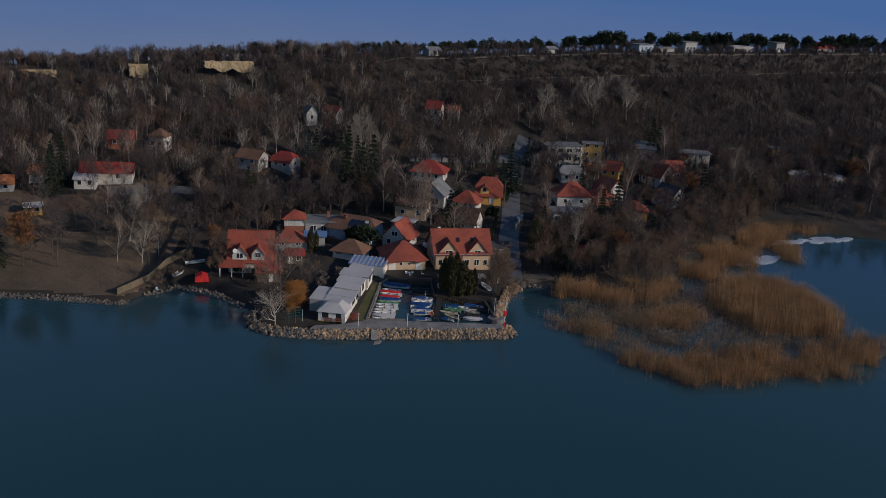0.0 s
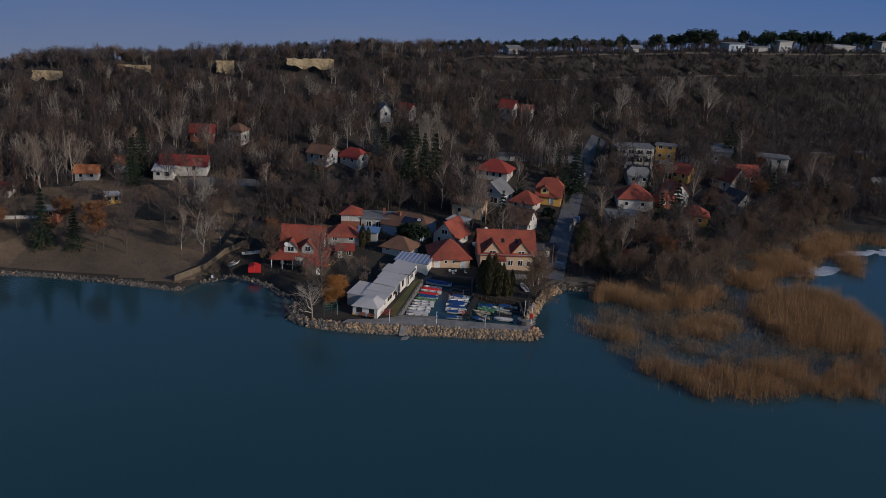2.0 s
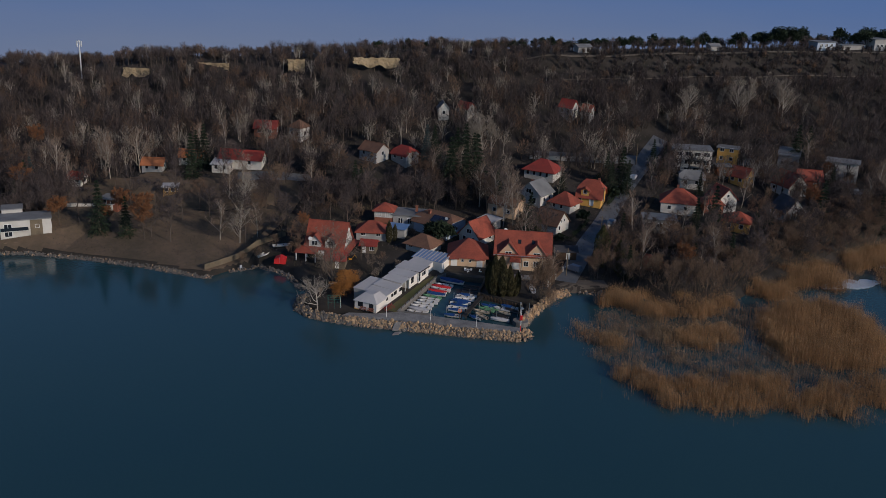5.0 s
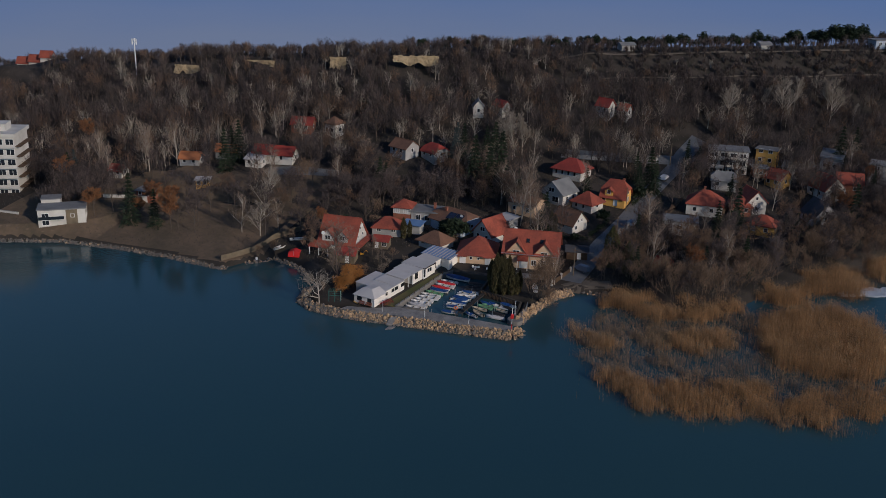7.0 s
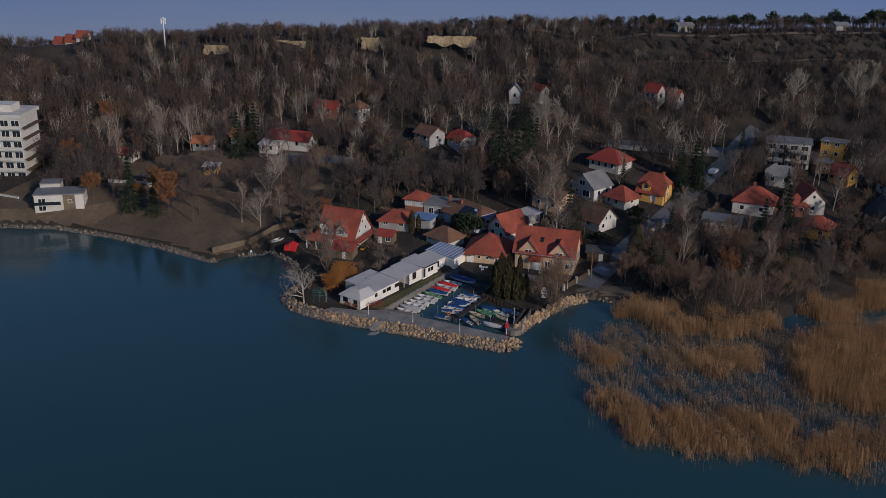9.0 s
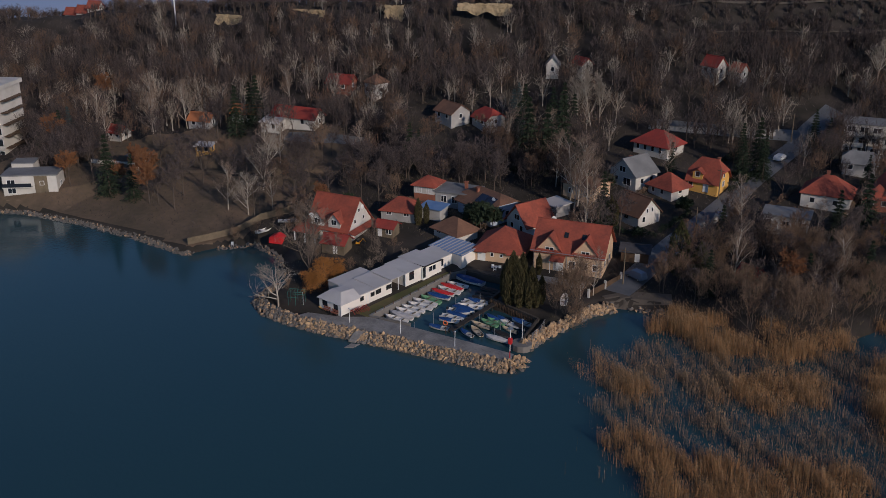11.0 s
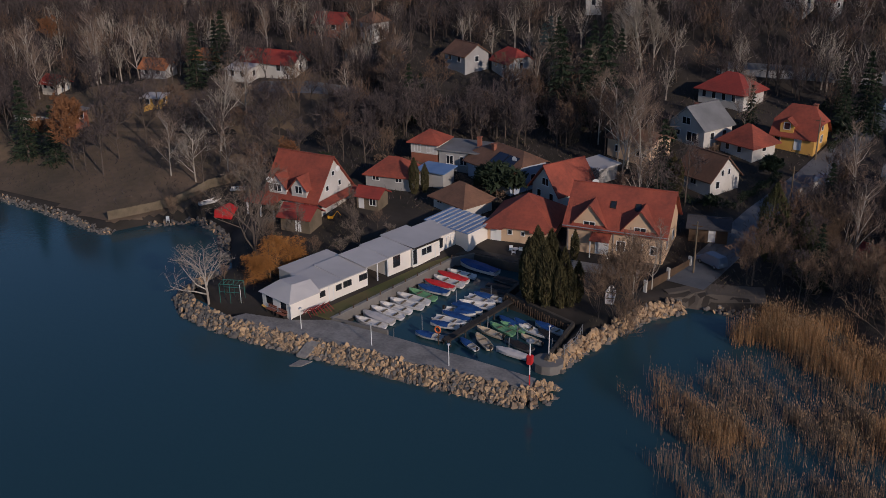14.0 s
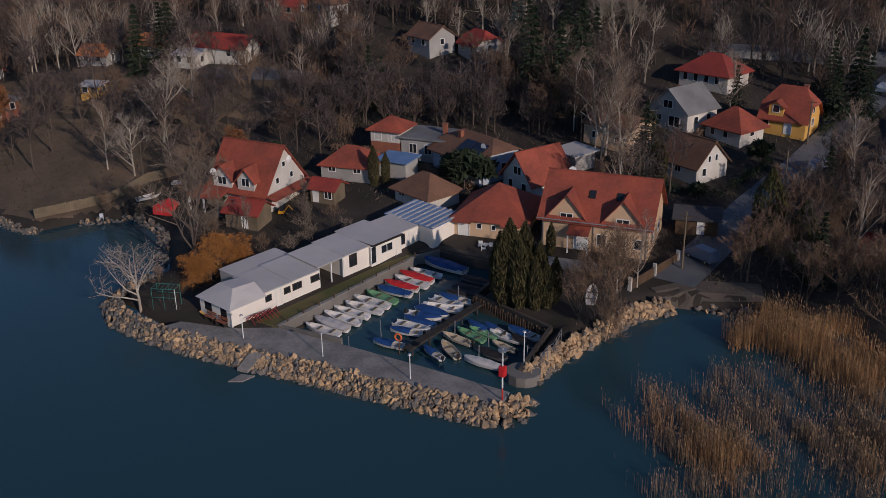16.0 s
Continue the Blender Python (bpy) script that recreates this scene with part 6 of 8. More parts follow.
# ---- small things round the harbour ----
def rail(points, z, h, label, material, gap=1.2):
    """Posts with two rails."""
    e = empty("railing", points[0][0], points[0][1], z, 0, label, "railing")
    o = points[0]
    for (ax, ay), (bx_, by_) in zip(points, points[1:]):
        l = math.hypot(bx_ - ax, by_ - ay)
        n = max(1, round(l / gap))
        for k in range(n + 1):
            bm = bmesh.new()
            x, y = ax + (bx_ - ax) * k / n - o[0], ay + (by_ - ay) * k / n - o[1]
            bar(bm, (x, y, -0.3), (x, y, h), 0.035, 0.035, 6)
            part("post", bm, material, e)
        for zz in (h * 0.5, h - 0.03):
            bm = bmesh.new()
            bar(bm, (ax - o[0], ay - o[1], zz), (bx_ - o[0], by_ - o[1], zz), 0.025, 0.025, 6)
            part("rail", bm, material, e)
    return e


rail([(27.69, 189.36), (27.9, 191.85), (27.47, 194.88)], 1.25, 1.0, "thin grey steel railing on the inner breakwater", M_STEEL)
cf = empty("climbing_frame", -12.89, 182.55, ground_at(-12.89, 182.55), 20, "green steel climbing frame under the pale tree", "climbing frame")
M_TEAL = mat("teal_paint", (0.05, 0.22, 0.18), (0.035, 0.15, 0.13), 3, 0.5)
for sx in (-1.3, 0, 1.3):
    for sy in (-0.7, 0.7):
        bm = bmesh.new()
        bar(bm, (sx, sy, -0.2), (sx, sy, 2.3), 0.03, 0.03, 6)
        part("post", bm, M_TEAL, cf)
for sy in (-0.7, 0.7):
    for zz in (1.3, 2.3):
        bm = bmesh.new()
        bar(bm, (-1.3, sy, zz), (1.3, sy, zz), 0.028, 0.028, 6)
        part("rail", bm, M_TEAL, cf)
for k in range(6):
    bm = bmesh.new()
    bar(bm, (-1.3 + k * 0.52, -0.7, 2.3), (-1.3 + k * 0.52, 0.7, 2.3), 0.022, 0.022, 6)
    part("rung", bm, M_TEAL, cf)
bm = bmesh.new()
bar(bm, (1.35, -0.75, 0), (1.35, -0.75, 2.4), 0.03, 0.03, 6)
part("white_post", bm, M_FRAME, cf)
ex = empty("mini_digger", -17.2, 208.6, ground_at(-17.2, 208.6), 30, "small yellow digger parked in a garden", "digger")
ex.scale = (0.62, 0.62, 0.62)
M_DIGGER = mat("yellow_paint", (0.75, 0.38, 0.02), (0.62, 0.30, 0.02), 3, 0.5)
for sy in (-0.5, 0.5):
    bm = bmesh.new()
    box(bm, -0.8, sy - 0.15, 0, 0.8, sy + 0.15, 0.45)
    bmesh.ops.bevel(bm, geom=bm.edges[:], offset=0.1, segments=2, affect="EDGES")
    part("track", bm, M_DARK, ex)
bm = bmesh.new()
box(bm, -0.8, -0.5, 0.47, 0.5, 0.5, 1.1)
bmesh.ops.bevel(bm, geom=bm.edges[:], offset=0.08, segments=2, affect="EDGES")
part("body", bm, M_DIGGER, ex)
bm = bmesh.new()
box(bm, -0.4, -0.45, 1.1, 0.4, 0.45, 2.0)
part("cab", bm, M_GLASS, ex)
bm = bmesh.new()
bar(bm, (0.5, 0, 0.9), (1.5, 0, 2.2), 0.12, 0.1, 6)
bar(bm, (1.5, 0, 2.2), (2.3, 0, 1.1), 0.1, 0.08, 6)
part("boom", bm, M_DIGGER, ex)
bm = bmesh.new()
box(bm, 2.1, -0.25, 0.6, 2.5, 0.25, 1.05)
part("bucket", bm, M_DARK, ex)
house("red-roofed garden pavilion with board walls beside the villa", -14.6, 215.4, 5, 3.6, 3.0, 2.0, 0.8, "gable", M_FENCE, M_ROOF_DEEP, [("f", 0.9, 0.6, 1.2, 1.2)], [("f", -1.0, 0, 0.9, 1.9)], category="pavilion", name="garden_shed")
house("low dark-roofed timber shed behind the guesthouse", 32.2, 227.4, 12, 5.0, 3.6, 2.0, 0.8, "gable", M_WOOD, M_ROOF_DARK, [], [("f", 0.5, 0, 0.9, 1.8)], category="shed", name="garden_shed")
e = empty("garden_fence", 30.02, 208.49, 1.2, 76, "red-brown board fence with white pillars", "fence")
for k in range(34):
    bm = bmesh.new()
    box(bm, k * 0.3 + 0.01, -0.03, -0.2, k * 0.3 + 0.29, 0.03, 1.25 + 0.06 * (k % 2))
    part("board", bm, M_WOOD, e)
for k in (0, 17, 34):
    bm = bmesh.new()
    box(bm, k * 0.3 - 0.22, -0.22, -0.3, k * 0.3 + 0.0, 0.2, 1.7)
    part("pillar", bm, M_WHITE, e)
bm = bmesh.new()
prism(bm, [(16.99, 210), (27.9, 211.34), (27.47, 213.86), (16.79, 212.52)], 0.4, 1.62)
tagged(part("terrace", bm, M_CONCRETE, None), "pale concrete terrace in front of the guesthouse", "terrace", kind="structure")
ch = empty("garden_chair", -41.6, 200.4, max(ground_at(-41.6, 200.4), 0.2), 40, "white plastic chair on the shore", "chair")
for nm, q in (("seat", (-0.25, -0.25, 0.42, 0.25, 0.25, 0.46)), ("backrest", (-0.25, 0.22, 0.48, 0.25, 0.27, 0.95)), ("leg", (-0.25, -0.25, 0, -0.2, -0.2, 0.41)), ("leg", (0.2, -0.25, 0, 0.25, -0.2, 0.41)), ("leg", (-0.25, 0.2, 0, -0.2, 0.25, 0.41)), ("leg", (0.2, 0.2, 0, 0.25, 0.25, 0.41))):
    bm = bmesh.new()
    box(bm, *q)
    part(nm, bm, M_FRAME, ch)
for x, y, rz in ((10.07, 211.85, 20), (11.3, 212.35, 200), (10.83, 211.18, 110), (13.68, 212.02, 70)):
    tagged(copy_thing(ch, pose(x, y, 1.34, 0, 0, rz)), "white plastic chair on the forecourt", "chair", "chairs on the forecourt")
tb = empty("garden_table", 10.77, 211.85, 1.34, 15, "round white plastic table on the forecourt", "table")
bm = bmesh.new()
bar(bm, (0, 0, 0.70), (0, 0, 0.74), 0.45, 0.45, 14)
part("tabletop", bm, M_FRAME, tb)
bm = bmesh.new()
bar(bm, (0, 0, 0), (0, 0, 0.70), 0.2, 0.06, 8)
part("pedestal", bm, M_FRAME, tb)
for k, (x, y) in enumerate(((17.18, 205.97), (18.95, 206.47), (20.91, 206.81), (26.84, 205.11))):
    ob = copy_thing(BOATS[(WHITE, WCOV, BLUEB, WHITE)[k]], pose(x, y, 1.3, 0, 0, 80 + 9 * k))
    tagged(ob, "white boat stored ashore behind the thujas", "boat", "boats ashore")

# ---- cliffs, ice ----
def cliff(x, y, w, h, rz, top):
    n, m = int(w * 2) + 2, int(h * 3) + 2
    V, F = [], []
    for j_ in range(m):
        for i_ in range(n):
            f, g = i_ / (n - 1), j_ / (m - 1)
            u = (f - 0.5) * w
            low = 0.75 + 0.5 * noise.noise((f * 4, x, 3))
            dp = 0.5 * noise.noise((u * 0.6 + x, g * h * 0.5, y)) + 0.35 * noise.noise((u * 1.7, g * h * 1.3, x)) + 0.35 * (round(g * 5) / 5 - g)
            V.append((u + 0.5 * noise.noise((g * 5, f * 3, x)), g * 1.2 + dp - 0.6, (g - 1) * h * low + 0.3 * noise.noise((u, 7, x))))
    for j_ in range(m - 1):
        for i_ in range(n - 1):
            a_ = j_ * n + i_
            F.append((a_, a_ + 1, a_ + n + 1, a_ + n))
    o = new("cliff", mesh_from("cliff", V, F, M_LOESS))
    o.matrix_world = pose(x, y, top, 0, 0, rz)
    return tagged(o, "pale exposed loess bluff in the wooded hillside", "cliff", kind="structure")


CLIFFS = [(-93, 301.0, 10.0, 3.2, 14, 32.6), (-65, 303.3, 5.4, 5.0, 20, 35.3), (-39.6, 309.4, 15.0, 3.6, 24, 36.8), (-117, 293.4, 9.0, 3.6, 8, 30.4)]
for c in CLIFFS:
    cliff(*c[:5], c[5] - 1.2)


def ice(cx, cy, rx, ry, rz):
    bm = bmesh.new()
    for k in range(34):
        f = random.uniform(-1, 1)
        x, y = f * rx, random.uniform(-1, 1) * ry * (1 - f * f) ** 0.5
        r = random.uniform(0.7, 2.0)
        poly = [(x + r * random.uniform(0.6, 1.1) * math.cos(q * 0.9) * 1.8, y + r * random.uniform(0.6, 1.1) * math.sin(q * 0.9)) for q in range(7)]
        prism(bm, poly, -0.05, 0.06 + 0.012 * k / 2)
    o = part("ice_sheet", bm, M_ICE, None)
    o.matrix_world = pose(cx, cy, 0, 0, 0, rz)
    return tagged(o, "broken white ice sheets drifted against the reeds", "ice", kind="stuff")


ice(125, 256, 14, 1.8, 16)
ice(100.8, 235.2, 7.5, 1.6, 30)


# ---- reeds ----
def inside(poly, x, y):
    r = np.zeros(x.shape, bool)
    for (ax, ay), (bx, by) in zip(poly, poly[1:] + poly[:1]):
        if ay != by:
            r ^= ((ay > y) != (by > y)) & (x < (bx - ax) * (y - ay) / (by - ay) + ax)
    return r


def reeds(poly, density, h, patch=0.0, label="dry golden reeds standing in the shallow lake", stem=None):
    P = np.array(poly, float)
    lo, hi = P.min(0) - 3, P.max(0) + 3
    n = int((hi[0] - lo[0]) * (hi[1] - lo[1]) * density * 2.6)
    x, y = np.random.uniform(lo[0], hi[0], n), np.random.uniform(lo[1], hi[1], n)
    jx, jy = x + 1.3 * np.sin(y * 0.9 + x * 0.3) + np.random.randn(n) * 0.8, y + 1.0 * np.sin(x * 0.8) + np.random.randn(n) * 0.8
    ok = inside(list(map(tuple, poly)), jx, jy)
    val = np.sin(x * 0.55 + 1.3 * np.sin(y * 0.4)) * np.sin(y * 0.6 + 1.1 * np.sin(x * 0.33)) + 0.5 * np.sin(x * 1.7 + y * 1.3)
    stray = np.random.rand(n) < 0.03
    far_ = np.random.randn(n, 2) * 2.2
    ok |= stray & inside(list(map(tuple, poly)), x + far_[:, 0], y + far_[:, 1])
    thin = np.sin(x * 2.1 + y * 0.7) * np.sin(y * 2.4 - x * 0.5)
    ok &= np.random.rand(n) < np.clip(1 - patch * (0.75 - val) - 0.35 * (thin < -0.25), 0.03, 1)
    x, y, val = x[ok], y[ok], val[ok]
    n = len(x)
    tuft = np.sin(x * 3.3 + 1.7 * np.sin(y * 1.9)) * np.sin(y * 2.9 + 1.3 * np.sin(x * 2.3))
    hh = h * (0.60 + 0.26 * np.random.rand(n) + 0.14 * val + 0.13 * tuft)
    th = np.random.rand(n) * 3.14
    w = np.random.uniform(0.010, 0.030, n)
    lean = np.random.randn(n, 2) * 0.06 + np.array([-0.03, 0.01])
    z0 = np.full(n, -0.4)
    tx, ty = x + lean[:, 0] * hh, y + lean[:, 1] * hh
    c, s = np.cos(th), np.sin(th)
    stalk = np.stack([np.stack([x - w * c, y - w * s, z0], 1), np.stack([x + w * c, y + w * s, z0], 1), np.stack([tx + 0.01, ty, hh], 1)], 1)
    f = np.random.uniform(0.3, 0.7, n)
    lx, ly, lz = x + (tx - x) * f, y + (ty - y) * f, hh * f
    a_ = np.random.rand(n) * 6.283
    leaf = np.stack([np.stack([lx, ly, lz - 0.025], 1), np.stack([lx, ly, lz + 0.025], 1), np.stack([lx + 0.3 * np.cos(a_), ly + 0.3 * np.sin(a_), lz + 0.35], 1)], 1)
    plume = np.stack([np.stack([tx - 0.025 * c, ty - 0.025 * s, hh - 0.05], 1), np.stack([tx + 0.025 * c, ty + 0.025 * s, hh - 0.02], 1), np.stack([tx + lean[:, 0] * 0.5 - 0.03, ty, hh + 0.24], 1)], 1)
    leaf, plume = leaf[::5], plume[::4]
    V = np.concatenate([stalk, leaf, plume]).reshape(-1, 3)
    idx = [0] * (n + len(leaf)) + [1] * len(plume)
    o = new("reed_bed", mesh_from("reed_bed", V.tolist(), np.arange(len(V)).reshape(-1, 3).tolist(), None, [stem or M_REED, M_REEDPLUME], idx))
    return tagged(o, label, "reeds", kind="stuff")


OLDLABEL, TALL = "thin dry reeds standing in open water", "dense tall golden reed bed with feathery plumes"
reeds([(43.4, 202.3), (50.6, 204.2), (51.5, 210.8), (43.7, 208.7)], 40, 3.6)
reeds([(56.8, 205.2), (60.1, 200.4), (67.1, 204.2), (71.6, 209.2), (71.4, 215.1), (59.2, 212.5)], 26, 3.2, 0.35)
reeds([(57.4, 187.4), (62.8, 184.8), (70.5, 191.4), (71.9, 198.4), (61.5, 195.1)], 30, 2.5, 0.3)
reeds([(47.4, 187.7), (57.4, 187.4), (61.5, 195.1), (52.0, 194.1)], 22, 2.2, 0.5, OLDLABEL, M_REEDOLD)
reeds([(45.2, 180.2), (48.6, 180.4), (48.2, 184.6), (45.4, 185.4)], 34, 2.6)
reeds([(40.5, 184.2), (45.6, 179.4), (47.4, 186.0), (44.3, 187.5)], 16, 2.0, 0.5, OLDLABEL, M_REEDOLD)
reeds([(45.7, 171.4), (50.6, 163.5), (55.4, 159.6), (61.1, 158.9), (67.9, 159.0), (75.3, 163.2), (81.7, 161.9), (88.6, 163.0), (86.5, 169.0), (80.8, 170.4), (77.5, 174.9), (70.1, 174.0), (61.4, 169.9), (54.2, 171.0)], 28, 2.7, 0.35)
reeds([(42.3, 178.5), (45.7, 171.4), (54.2, 171.0), (48.1, 179.4)], 16, 2.2, 0.6, OLDLABEL, M_REEDOLD)
reeds([(48.1, 180.5), (55.3, 172.6), (61.5, 170.9), (70.3, 175.1), (70.4, 180.0), (62.6, 179.5), (55.1, 185.0)], 10, 1.9, 0.7, OLDLABEL, M_REEDOLD)
reeds([(51, 161.6), (56, 157.8), (68, 157.4), (76, 161.2), (90, 160.8), (96, 166), (89, 164), (76, 163.6), (66, 159.6), (55, 160.4)], 9, 1.9, 0.6, OLDLABEL, M_REEDOLD)
reeds([(76.5, 201.6), (77.9, 189.9), (83.3, 184.0), (91.8, 183.2), (97.5, 185.0), (101.6, 193.8), (101.4, 204), (98, 216), (90.2, 218.8), (79.6, 211.3)], 26, 3.9, 0.12, TALL)
reeds([(78.9, 168.6), (82.0, 167.4), (89.9, 167.2), (98.3, 171.2), (103.5, 179.9), (100.4, 182.8), (87.4, 175.6)], 24, 2.8, 0.35)
reeds([(75.9, 219.3), (85.1, 218.1), (87.2, 228.9), (78.2, 227.6)], 24, 3.4, 0.25)
reeds([(86.5, 229.9), (97.4, 228.4), (101.1, 238.9), (89.0, 240.5)], 22, 3.4, 0.25)
reeds([(101.5, 254.6), (102.6, 243.6), (113.3, 252.1), (119.7, 264.1), (114.9, 269.6), (107.1, 266.8)], 20, 3.4, 0.2)
reeds([(84.9, 238.8), (87.4, 232.5), (94.6, 236.9), (99.1, 246.3), (92.6, 249.9)], 20, 3.2, 0.25)
reeds([(110.5, 247.5), (108.8, 233.5), (111.7, 234.7), (115.9, 245.5), (115.0, 252.3)], 20, 3.0, 0.2)
GREY = "sparse grey stems of broken reed in the shallows"
reeds([(37.4, 187.2), (38.6, 184.6), (44.0, 178.6), (52, 186), (58, 198), (57, 205.4), (52, 204), (43.5, 197.6)], 14, 1.9, 0.5, GREY, M_REEDOLD)
reeds([(52, 186), (57, 175), (70, 175), (78, 188), (76.5, 201), (76, 212), (66, 204), (58, 198)], 11, 1.8, 0.45, GREY, M_REEDOLD)
reeds([(70, 175), (77, 172), (92, 177), (100, 184), (90, 183), (82, 184), (77.5, 190)], 10, 1.9, 0.4, GREY, M_REEDOLD)
reeds([(51.5, 199.4), (56.2, 198.6), (58.4, 203.4), (56.4, 206.4), (52, 205)], 34, 3.2, 0.15)
reeds([(37.6, 186.8), (39.6, 183.6), (43.6, 184.6), (42.2, 189.4), (38.8, 189.8)], 22, 2.0, 0.35)
reeds([(120, 262), (134, 264), (138, 270), (124, 271)], 14, 2.6, 0.3)
reeds([(152, 258), (186, 262), (188, 272), (154, 272)], 10, 3.2, 0.3)

